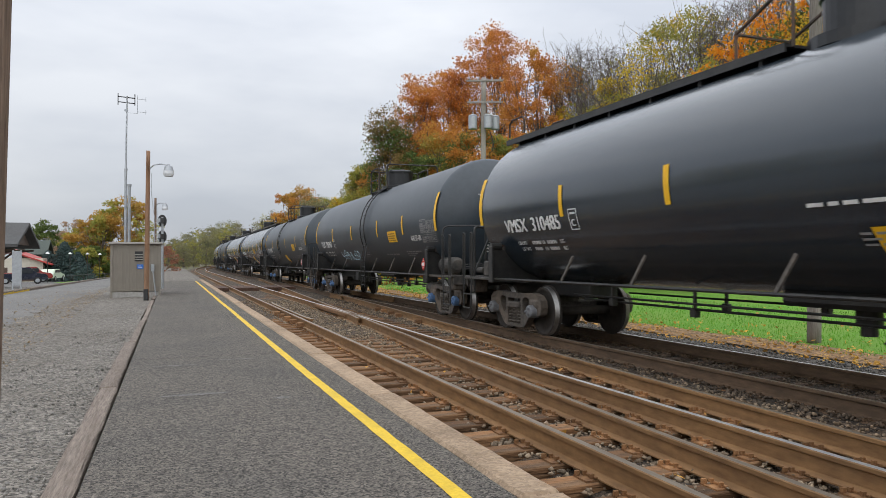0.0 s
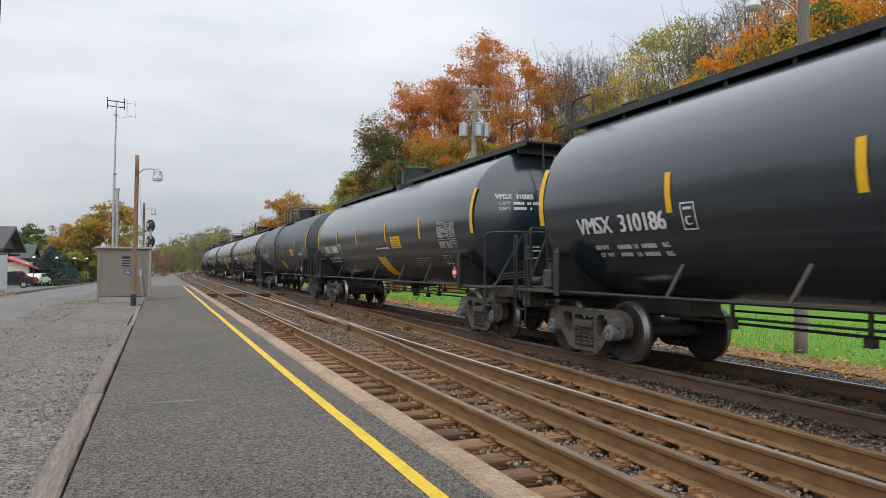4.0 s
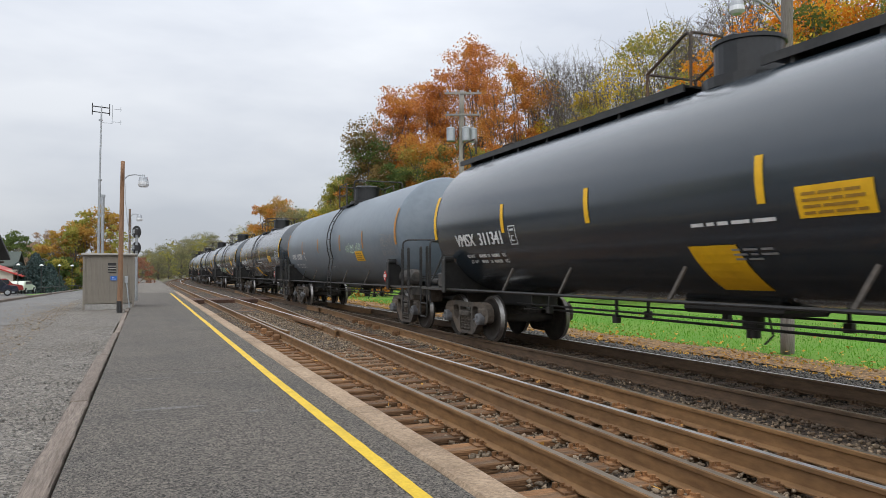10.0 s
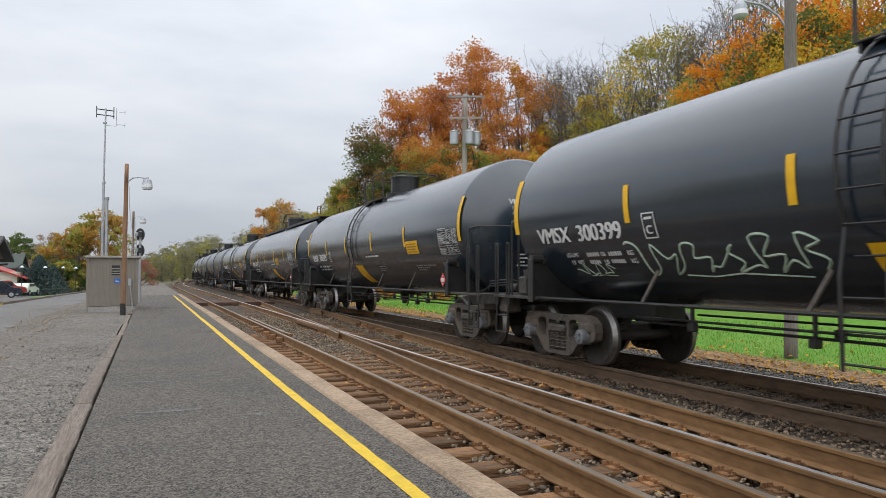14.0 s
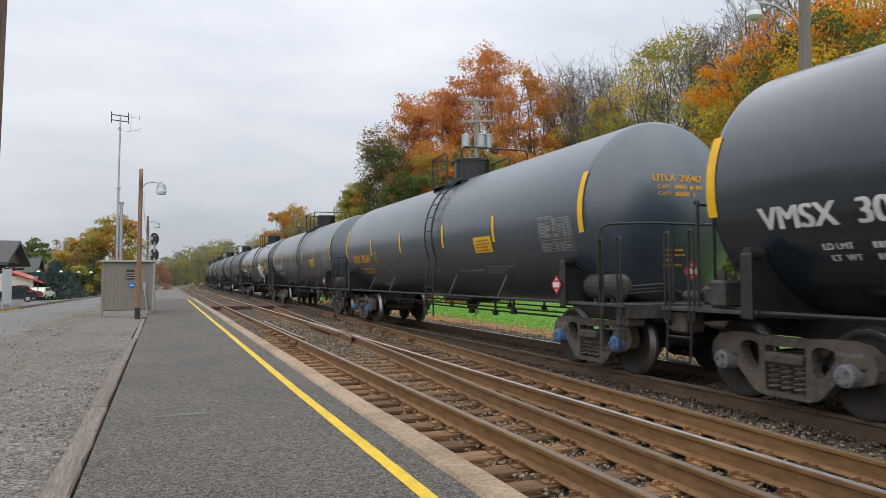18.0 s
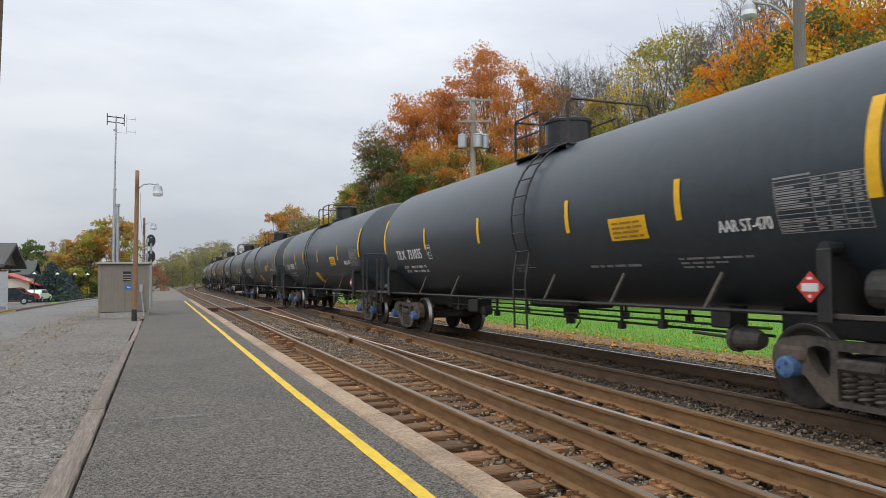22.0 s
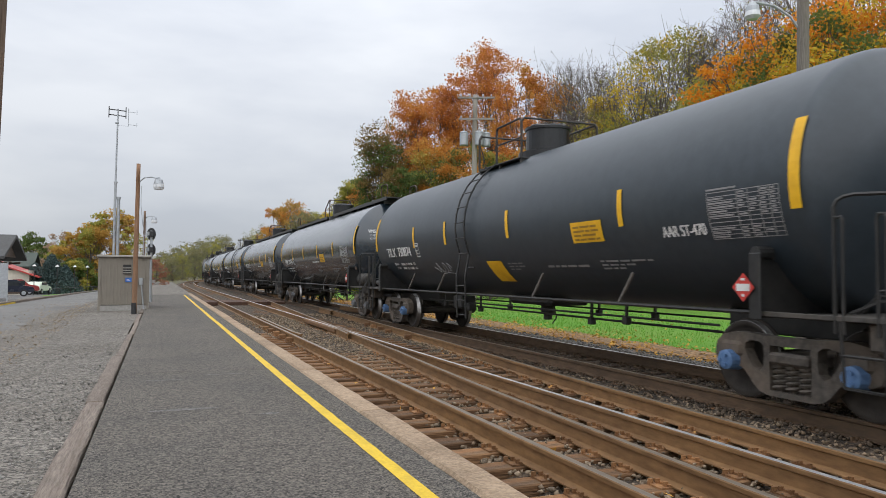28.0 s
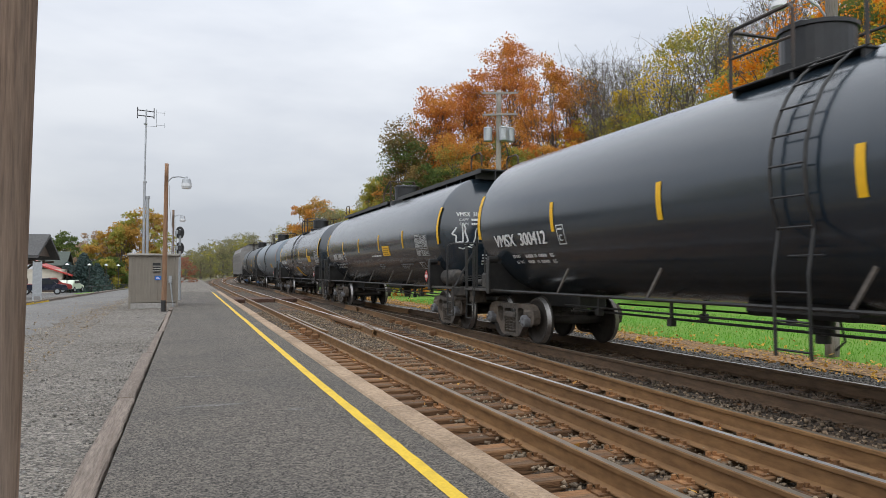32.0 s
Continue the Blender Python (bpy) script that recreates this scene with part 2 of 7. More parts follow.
M = dict(
    asphalt=mat("platform_asphalt", (0.070, 0.060, 0.049), (0.136, 0.119, 0.098), 18, 0.88, bump=0.8, bump_scale=95, stain=(0.07, 0.066, 0.06), stain_scale=0.7, stain_amount=0.5, bump_dist=0.010, speck=(90, 0.9)),
    lot=mat("parking_asphalt", (0.13, 0.124, 0.114), (0.205, 0.196, 0.182), 20, 0.9, bump=0.6, stain=(0.112, 0.110, 0.106), stain_scale=0.22, stain_amount=0.8, speck=(45, 0.3)),
    patch=mat("pale_patch", (0.10, 0.094, 0.085), (0.175, 0.166, 0.153), 14, 0.9, bump=0.4, bump_scale=90, speck=(70, 0.5), spread=0.12),
    yellow=mat("yellow_line_paint", (0.62, 0.40, 0.015), (0.78, 0.53, 0.03), 40, 0.7, bump=0.3, bump_scale=110, stain=(0.45, 0.30, 0.04), stain_scale=6, stain_amount=0.5, bump_dist=0.006),
    coping=mat("concrete_coping", (0.28, 0.195, 0.122), (0.41, 0.30, 0.20), 14, 0.88, bump=0.5, bump_scale=30, stain=(0.20, 0.14, 0.09), stain_scale=1.5, stain_amount=0.6, per="object", vary=0.08, speck=(60, 0.22)),
    timber=mat("weathered_timber", (0.12, 0.095, 0.075), (0.29, 0.235, 0.19), 9, 0.85, bump=1.0, stain=(0.12, 0.085, 0.065), stain_scale=1.4, per="object", streak=(9, 0.6, 9), bump_dist=0.02, vary=0.12),
    gravel=mat("gravel", (0.112, 0.100, 0.084), (0.236, 0.213, 0.182), 10, 0.95, bump=1.0, bump_scale=40, stain=(0.13, 0.112, 0.09), stain_scale=0.5, stain_amount=0.6, bump_dist=0.03, speck=(52, 0.7)),
    # oily bed of the far track, its colour also holding the train's shade
    ballast_dark=mat("oily_shaded_ballast", (0.018, 0.014, 0.010), (0.068, 0.052, 0.037), 10, 0.92, bump=1.0, bump_scale=26, stain=(0.05, 0.033, 0.021), stain_scale=0.8, stain_amount=0.5, bump_dist=0.05, speck=(24, 0.7)),
    cess=mat("dark_cess_gravel", (0.06, 0.054, 0.047), (0.145, 0.133, 0.118), 10, 0.95, bump=1.0, bump_scale=30, stain=(0.10, 0.078, 0.055), stain_scale=0.6, stain_amount=0.6, bump_dist=0.04, speck=(26, 0.7)),
    crossing=mat("crossing_planks", (0.05, 0.027, 0.018), (0.135, 0.070, 0.045), 7, 0.85, bump=0.8, stain=(0.10, 0.05, 0.03), stain_scale=0.9, stain_amount=0.6, per="object", streak=(9, 0.7, 9), vary=0.2),
    ballast=mat("rusty_ballast", (0.030, 0.023, 0.016), (0.13, 0.098, 0.068), 10, 0.95, bump=1.0, bump_scale=26, stain=(0.10, 0.06, 0.036), stain_scale=0.8, stain_amount=0.5, bump_dist=0.05, speck=(24, 0.7)),
    # far track's stones, ties and rails: the shade under the train is in their colour
    stone_dark=mat("oily_shaded_stone", (0.055, 0.041, 0.029), (0.145, 0.108, 0.075), 20, 0.85, bump=0.4, per="island", stain=(0.07, 0.045, 0.028), stain_scale=1.2, vary=0.5),
    tie_dark=mat("oily_shaded_tie_wood", (0.03, 0.021, 0.014), (0.105, 0.067, 0.042), 7, 0.85, bump=0.9, stain=(0.12, 0.062, 0.03), stain_scale=0.9, stain_amount=0.6, per="object", streak=(0.7, 9, 9), bump_dist=0.02, vary=0.35),
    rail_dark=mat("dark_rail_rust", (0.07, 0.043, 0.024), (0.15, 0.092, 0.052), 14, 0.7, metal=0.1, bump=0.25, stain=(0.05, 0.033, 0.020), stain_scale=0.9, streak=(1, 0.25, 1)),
    stone=mat("ballast_stone", (0.14, 0.102, 0.066), (0.32, 0.25, 0.172), 20, 0.9, bump=0.4, per="island", stain=(0.19, 0.115, 0.065), stain_scale=1.2, vary=0.5),
    stone_cess=mat("cess_stone", (0.075, 0.070, 0.064), (0.20, 0.188, 0.17), 20, 0.9, bump=0.4, per="island", vary=0.5),
    stone_grey=mat("grey_stone", (0.135, 0.126, 0.113), (0.30, 0.284, 0.258), 20, 0.9, bump=0.4, per="island"),
    tie=mat("old_tie_wood", (0.055, 0.031, 0.016), (0.22, 0.128, 0.064), 7, 0.9, bump=0.9, stain=(0.28, 0.125, 0.045), stain_scale=0.9, stain_amount=0.75, per="object", streak=(0.7, 9, 9), bump_dist=0.02, vary=0.45),
    rust=mat("rusty_steel", (0.14, 0.066, 0.026), (0.36, 0.185, 0.075), 20, 0.75, metal=0.15, bump=0.4, stain=(0.20, 0.115, 0.068), stain_scale=2, per="object"),
    rail_side=mat("rail_rust", (0.165, 0.086, 0.033), (0.31, 0.172, 0.070), 14, 0.7, metal=0.1, bump=0.25, stain=(0.105, 0.058, 0.030), stain_scale=0.9, streak=(1, 0.25, 1)),
    rail_worn=mat("rail_worn_top", (0.21, 0.17, 0.13), (0.32, 0.27, 0.21), 30, 0.45, metal=0.6, bump=0.1, streak=(1, 0.1, 1)),
    rail_shine=mat("rail_polished_top", (0.62, 0.62, 0.62), (0.74, 0.74, 0.74), 30, 0.5, metal=1.0, bump=0.03, streak=(1, 0.1, 1)),
    grass=mat("mown_grass", (0.07, 0.20, 0.013), (0.145, 0.35, 0.026), 9, 0.9, bump=1.0, bump_scale=16, stain=(0.19, 0.26, 0.045), stain_scale=0.25, stain_amount=0.5, bump_dist=0.05),
    earth=mat("woodland_floor", (0.085, 0.075, 0.045), (0.17, 0.14, 0.075), 5, 0.95, bump=0.8, stain=(0.085, 0.11, 0.04), stain_scale=0.12, stain_amount=0.8),
    leaf_litter=mat("leaf_litter", (0.18, 0.11, 0.055), (0.32, 0.205, 0.105), 8, 0.95, bump=1.0, bump_scale=20, stain=(0.28, 0.16, 0.07), stain_scale=1.1, stain_amount=0.5, bump_dist=0.04, speck=(16, 0.5)),
    pole=mat("pole_wood", (0.10, 0.064, 0.043), (0.25, 0.17, 0.12), 14, 0.85, bump=0.7, stain=(0.21, 0.175, 0.145), stain_scale=0.8, stain_amount=0.5, streak=(6, 6, 0.25), bump_dist=0.012),
    pole_orange=mat("treated_pole_wood", (0.17, 0.088, 0.046), (0.35, 0.20, 0.115), 14, 0.85, bump=0.7, stain=(0.15, 0.10, 0.07), stain_scale=0.8, stain_amount=0.5, streak=(6, 6, 0.25), bump_dist=0.012),
    pole_mid=mat("weathered_pole_wood", (0.12, 0.106, 0.088), (0.25, 0.222, 0.188), 14, 0.85, bump=0.6, streak=(6, 6, 0.3), bump_dist=0.012),
    pole_grey=mat("grey_pole_wood", (0.24, 0.215, 0.185), (0.40, 0.365, 0.32), 14, 0.85, bump=0.5, streak=(6, 6, 0.3)),
    galv=mat("galvanised_steel", (0.34, 0.36, 0.38), (0.46, 0.48, 0.50), 12, 0.45, metal=0.55, bump=0.05),
    dark_metal=mat("dark_metal", (0.018, 0.018, 0.019), (0.035, 0.035, 0.036), 15, 0.5, bump=0.05),
    lamp_glass=mat("lamp_glass", (0.62, 0.64, 0.66), (0.74, 0.75, 0.76), 10, 0.25, bump=0),
    shed_wall=mat("taupe_panel", (0.215, 0.19, 0.155), (0.25, 0.222, 0.183), 3, 0.6, bump=0.05, stain=(0.20, 0.175, 0.145), stain_scale=1.0),
    shed_trim=mat("pale_trim", (0.33, 0.315, 0.28), (0.40, 0.38, 0.34), 6, 0.7),
    concrete=mat("concrete", (0.27, 0.26, 0.24), (0.40, 0.385, 0.36), 12, 0.9, bump=0.4, stain=(0.22, 0.21, 0.19), stain_scale=1.2),
    blue=mat("blue_sign", (0.02, 0.13, 0.48), (0.03, 0.16, 0.55), 4, 0.4, bump=0),
    white=mat("white_paint", (0.66, 0.66, 0.65), (0.76, 0.76, 0.75), 12, 0.6, bump=0.03, stain=(0.5, 0.5, 0.48), stain_scale=3),
    red=mat("red_paint", (0.50, 0.035, 0.03), (0.60, 0.06, 0.045), 8, 0.5, bump=0),
    red_roof=mat("red_metal_roof", (0.36, 0.035, 0.028), (0.45, 0.055, 0.04), 3, 0.5, bump=0.05),
    cream=mat("cream_wall", (0.60, 0.56, 0.46), (0.70, 0.66, 0.56), 3, 0.8, bump=0.05),
    shingle=mat("dark_shingles", (0.05, 0.05, 0.05), (0.11, 0.108, 0.105), 10, 0.9, bump=0.4, stain=(0.075, 0.07, 0.065)),
    green_roof=mat("dark_green_roof", (0.05, 0.065, 0.055), (0.085, 0.10, 0.085), 5, 0.8, bump=0.2),
    brown_wood=mat("brown_painted_wood", (0.06, 0.04, 0.028), (0.12, 0.085, 0.06), 8, 0.7, bump=0.2),
    car_dark=mat("dark_car_paint", (0.012, 0.016, 0.03), (0.018, 0.022, 0.04), 3, 0.25, bump=0),
    car_red=mat("red_car_paint", (0.24, 0.02, 0.02), (0.29, 0.03, 0.025), 3, 0.3, bump=0),
    car_white=mat("pale_car_paint", (0.60, 0.66, 0.55), (0.68, 0.73, 0.62), 3, 0.3, bump=0),
    glass=mat("car_glass", (0.02, 0.025, 0.03), (0.03, 0.035, 0.04), 3, 0.08, bump=0),
    rubber=mat("tyre_rubber", (0.015, 0.015, 0.015), (0.03, 0.03, 0.03), 20, 0.9, bump=0.1),
    bark=mat("bark", (0.085, 0.070, 0.056), (0.19, 0.16, 0.135), 6, 0.95, bump=0.8, streak=(4, 4, 0.6)),
    # rolling stock
    tank_black=mat("satin_black_tank", (0.010, 0.0200, 0.031), (0.0155, 0.028, 0.041), 5, 0.23, bump=0.010, stain=(0.027, 0.038, 0.048), stain_scale=0.55, stain_amount=0.5, rough_var=0.06, spec=0.7, coat=0.5),
    tank_matte=mat("dull_black_tank", (0.0235, 0.0335, 0.0435), (0.035, 0.0475, 0.059), 5, 0.42, bump=0.02, stain=(0.050, 0.057, 0.065), stain_scale=0.5, stain_amount=0.5, rough_var=0.08, spec=0.5, coat=0.12),
    tank_blue=mat("blue_grey_tank", (0.135, 0.170, 0.205), (0.172, 0.211, 0.248), 4, 0.38, bump=0.02, stain=(0.165, 0.185, 0.205), stain_scale=0.5, stain_amount=0.6, spec=0.6),
    tank_slate=mat("slate_tank", (0.030, 0.050, 0.069), (0.043, 0.065, 0.086), 4, 0.36, bump=0.02, stain=(0.048, 0.057, 0.066), stain_scale=0.5, stain_amount=0.5, spec=0.8, coat=0.5),
    tank_dusty=mat("dusty_brown_tank", (0.032, 0.030, 0.028), (0.055, 0.050, 0.046), 5, 0.55, bump=0.03, stain=(0.095, 0.075, 0.06), stain_scale=0.45, stain_amount=0.7),
    frame=mat("frame_black", (0.011, 0.0115, 0.012), (0.026, 0.026, 0.0255), 10, 0.5, bump=0.08, stain=(0.060, 0.055, 0.049), stain_scale=1.6, stain_amount=0.55),
    dome=mat("black_dome_paint", (0.007, 0.008, 0.010), (0.013, 0.015, 0.018), 8, 0.38, bump=0.04, stain=(0.03, 0.028, 0.026), stain_scale=2.0, stain_amount=0.3),
    deck=mat("dusty_deck_steel", (0.030, 0.029, 0.027), (0.075, 0.069, 0.062), 10, 0.6, bump=0.1, stain=(0.13, 0.11, 0.09), stain_scale=2.5, stain_amount=0.6),
    rusty_rail=mat("rusty_handrail", (0.022, 0.018, 0.016), (0.075, 0.048, 0.032), 6, 0.6, bump=0.1, stain=(0.14, 0.075, 0.04), stain_scale=1.6, stain_amount=0.7),
    worn_rail=mat("worn_black_handrail", (0.013, 0.013, 0.013), (0.034, 0.030, 0.027), 6, 0.5, bump=0.1, stain=(0.085, 0.052, 0.033), stain_scale=1.4, stain_amount=0.6),
    truck=mat("dusty_cast_steel", (0.045, 0.039, 0.034), (0.118, 0.102, 0.086), 14, 0.75, bump=0.25, stain=(0.18, 0.135, 0.10), stain_scale=2.2, stain_amount=0.6),
    wheel=mat("wheel_steel", (0.020, 0.016, 0.013), (0.046, 0.037, 0.030), 9, 0.8, metal=0.1, bump=0.1, stain=(0.055, 0.05, 0.046), stain_scale=3),
    tread=mat("wheel_tread", (0.26, 0.25, 0.24), (0.40, 0.39, 0.38), 12, 0.42, metal=1.0, bump=0),
    cap_blue=mat("blue_bearing_cap", (0.07, 0.15, 0.30), (0.13, 0.23, 0.42), 12, 0.6, bump=0.1),
    cap_grey=mat("grey_bearing_cap", (0.13, 0.135, 0.145), (0.22, 0.225, 0.235), 12, 0.6, bump=0.1),
    stripe=mat("yellow_reflector", (0.80, 0.44, 0.009), (0.90, 0.52, 0.014), 10, 0.5, bump=0, stain=(0.64, 0.34, 0.012), stain_scale=3),
    stripe_worn=mat("worn_orange_reflector", (0.46, 0.19, 0.03), (0.60, 0.27, 0.045), 10, 0.6, bump=0, stain=(0.30, 0.19, 0.10), stain_scale=3),
    stencil=mat("white_stencil", (0.70, 0.70, 0.69), (0.80, 0.80, 0.79), 14, 0.6, bump=0, stain=(0.38, 0.38, 0.37), stain_scale=4),
    notice_print=mat("brown_small_print", (0.30, 0.16, 0.02), (0.38, 0.21, 0.03), 14, 0.6, bump=0),
    stencil_mid=mat("worn_stencil", (0.36, 0.36, 0.35), (0.52, 0.52, 0.51), 14, 0.6, bump=0),
    stencil_dim=mat("faded_stencil", (0.22, 0.22, 0.22), (0.34, 0.34, 0.34), 14, 0.6, bump=0),
    stencil_orange=mat("orange_stencil", (0.66, 0.30, 0.01), (0.76, 0.37, 0.015), 14, 0.6, bump=0),
    tag_green=mat("pale_green_spray", (0.34, 0.46, 0.34), (0.48, 0.58, 0.46), 12, 0.6, bump=0),
    tag_blue=mat("blue_spray", (0.30, 0.44, 0.52), (0.42, 0.56, 0.64), 12, 0.6, bump=0),
    hopper=mat("grey_hopper_paint", (0.20, 0.195, 0.19), (0.29, 0.285, 0.28), 4, 0.7, bump=0.05, stain=(0.17, 0.14, 0.11), stain_scale=0.6),
)
L = dict(
    rust=leaf_mat("rust_orange_leaves", [(0.0, (0.30, 0.108, 0.034)), (0.35, (0.53, 0.198, 0.048)), (0.7, (0.68, 0.31, 0.070)), (1.0, (0.46, 0.28, 0.085))]),
    bronze=leaf_mat("bronze_olive_leaves", [(0.0, (0.10, 0.078, 0.034)), (0.4, (0.19, 0.14, 0.052)), (0.75, (0.31, 0.20, 0.07)), (1.0, (0.17, 0.17, 0.06))]),
    russet=leaf_mat("russet_orange_leaves", [(0.0, (0.38, 0.155, 0.038)), (0.4, (0.58, 0.255, 0.055)), (0.75, (0.66, 0.36, 0.08)), (1.0, (0.40, 0.30, 0.09))]),
    orange=leaf_mat("orange_leaves", [(0.0, (0.483, 0.149, 0.017)), (0.4, (0.736, 0.265, 0.023)), (0.75, (0.782, 0.391, 0.040)), (1.0, (0.368, 0.299, 0.057))]),
    gold=leaf_mat("golden_leaves", [(0.0, (0.346, 0.292, 0.038)), (0.4, (0.605, 0.443, 0.049)), (0.8, (0.713, 0.486, 0.049)), (1.0, (0.324, 0.335, 0.065))]),
    olive=leaf_mat("olive_leaves", [(0.0, (0.196, 0.218, 0.052)), (0.4, (0.322, 0.322, 0.075)), (0.75, (0.460, 0.391, 0.086)), (1.0, (0.552, 0.380, 0.081))]),
    green=leaf_mat("dark_green_leaves", [(0.0, (0.057, 0.098, 0.032)), (0.5, (0.115, 0.161, 0.044)), (0.85, (0.196, 0.213, 0.057)), (1.0, (0.414, 0.230, 0.057))]),
    amber=leaf_mat("amber_brown_leaves", [(0.0, (0.300, 0.175, 0.056)), (0.4, (0.463, 0.269, 0.069)), (0.75, (0.550, 0.350, 0.081)), (1.0, (0.350, 0.294, 0.094))]),
    tan=leaf_mat("pale_tan_leaves", [(0.0, (0.312, 0.216, 0.144)), (0.6, (0.456, 0.324, 0.216)), (1.0, (0.504, 0.384, 0.264))]),
    haze=leaf_mat("muted_olive_leaves", [(0.0, (0.125, 0.142, 0.082)), (0.45, (0.22, 0.226, 0.12)), (0.8, (0.36, 0.31, 0.15)), (1.0, (0.44, 0.30, 0.16))], clump=0.25),
    needle=leaf_mat("spruce_needles", [(0.0, (0.035, 0.06, 0.055)), (0.6, (0.07, 0.105, 0.10)), (1.0, (0.11, 0.15, 0.145))], 0.1),
    red=leaf_mat("red_shrub_leaves", [(0.0, (0.27, 0.12, 0.08)), (0.6, (0.38, 0.17, 0.11)), (1.0, (0.40, 0.24, 0.14))]),
    fallen=leaf_mat("fallen_leaves", [(0.0, (0.15, 0.115, 0.08)), (0.4, (0.25, 0.19, 0.125)), (0.75, (0.33, 0.24, 0.14)), (1.0, (0.36, 0.32, 0.23))], 0.1),
    fallen_bright=leaf_mat("bright_fallen_leaves", [(0.0, (0.34, 0.16, 0.05)), (0.4, (0.52, 0.28, 0.07)), (0.75, (0.66, 0.38, 0.06)), (1.0, (0.50, 0.42, 0.24))], 0.1),
    blade=leaf_mat("grass_blades", [(0.0, (0.07, 0.21, 0.012)), (0.6, (0.12, 0.34, 0.022)), (1.0, (0.18, 0.39, 0.04))], 0.3),
)


# ---- mesh helpers ----
def finish(bm, name, material, smooth=False):
    me = bpy.data.meshes.new(name)
    bm.to_mesh(me)
    bm.free()
    for m in material if isinstance(material, (list, tuple)) else [material]:
        me.materials.append(m)
    if smooth:
        me.polygons.foreach_set("use_smooth", [True] * len(me.polygons))
    return me


def part(name, bm, material=None, parent=None, label="", smooth=False, at=None):
    """Links a bmesh (or a ready mesh) as one mesh object under a thing or a part."""
    me = bm if isinstance(bm, bpy.types.Mesh) else finish(bm, name, material, smooth)
    ob = new(name, me)
    if parent is not None:
        ob.parent = parent
    if at is not None:
        ob.matrix_basis = at
    if label:
        ob["label"] = label
    return ob


def thing(name, at, label, category, group="", kind=""):
    ob = new(name)
    ob.empty_display_size = 0.2
    ob.matrix_basis = at
    return tagged(ob, label, category, group, kind)


def box(bm, x0, x1, y0, y1, z0, z1, bevel=0.0, m=None):
    r = bmesh.ops.create_cube(bm, size=1.0)
    t = Matrix.LocRotScale(((x0 + x1) / 2, (y0 + y1) / 2, (z0 + z1) / 2), None, (abs(x1 - x0), abs(y1 - y0), abs(z1 - z0)))
    bmesh.ops.transform(bm, matrix=(m @ t) if m else t, verts=r["verts"])
    if bevel:
        es = list({e for v in r["verts"] for e in v.link_edges})
        bmesh.ops.bevel(bm, geom=es, offset=bevel, segments=1, affect="EDGES")
    return bm


def rod(bm, p, q, r0, r1=None, seg=8, caps=True):
    p, q = Vector(p), Vector(q)
    r1 = r0 if r1 is None else r1
    d = q - p
    turn = d.to_track_quat("Z", "Y").to_matrix()
    rings = []
    for c, r in ((p, r0), (q, r1)):
        rings.append([bm.verts.new(c + turn @ Vector((math.cos(a) * r, math.sin(a) * r, 0))) for a in (2 * math.pi * i / seg for i in range(seg))])
    for i in range(seg):
        j = (i + 1) % seg
        bm.faces.new((rings[0][i], rings[0][j], rings[1][j], rings[1][i]))
    if caps:
        bm.faces.new(rings[0][::-1])
        bm.faces.new(rings[1])
    return bm


def pipe(bm, pts, r, seg=6):
    """A bent pipe through pts, mitred at the corners."""
    pts = [Vector(p) for p in pts]
    rings = []
    up0 = None
    for i, p in enumerate(pts):
        a = (p - pts[i - 1]).normalized() if i else None
        b = (pts[i + 1] - p).normalized() if i < len(pts) - 1 else None
        d = ((a or b) + (b or a)).normalized()
        if up0 is None:
            up0 = d.orthogonal().normalized()
        up0 = (up0 - d * up0.dot(d)).normalized()
        side = d.cross(up0)
        rings.append([bm.verts.new(p + (up0 * math.cos(2 * math.pi * k / seg) + side * math.sin(2 * math.pi * k / seg)) * r) for k in range(seg)])
    for u, v in zip(rings, rings[1:]):
        for k in range(seg):
            j = (k + 1) % seg
            bm.faces.new((u[k], u[j], v[j], v[k]))
    bm.faces.new(rings[0][::-1])
    bm.faces.new(rings[-1])
    return bm


def lathe(bm, profile, axis="Y", seg=32, at=(0, 0, 0)):
    """Turns (along, radius) pairs round an axis."""
    at = Vector(at)
    rings = []
    for s, r in profile:
        ring = []
        for i in range(seg if r > 1e-6 else 1):
            a = 2 * math.pi * i / seg
            c, d = r * math.cos(a), r * math.sin(a)
            ring.append(bm.verts.new(at + Vector({"Y": (c, s, d), "Z": (c, d, s), "X": (s, c, d)}[axis])))
        rings.append(ring)
    for u, v in zip(rings, rings[1:]):
        for i in range(seg):
            j = (i + 1) % seg
            f = [u[i % len(u)], u[j % len(u)], v[j % len(v)], v[i % len(v)]]
            f = list(dict.fromkeys(f))
            if len(f) > 2:
                bm.faces.new(f)
    bmesh.ops.recalc_face_normals(bm, faces=bm.faces)
    return bm


def raw(name, verts, faces, material, smooth=False):
    me = bpy.data.meshes.new(name)
    me.from_pydata(verts, [], faces)
    for m in material if isinstance(material, (list, tuple)) else [material]:
        me.materials.append(m)
    if smooth:
        me.polygons.foreach_set("use_smooth", [True] * len(me.polygons))
    return me


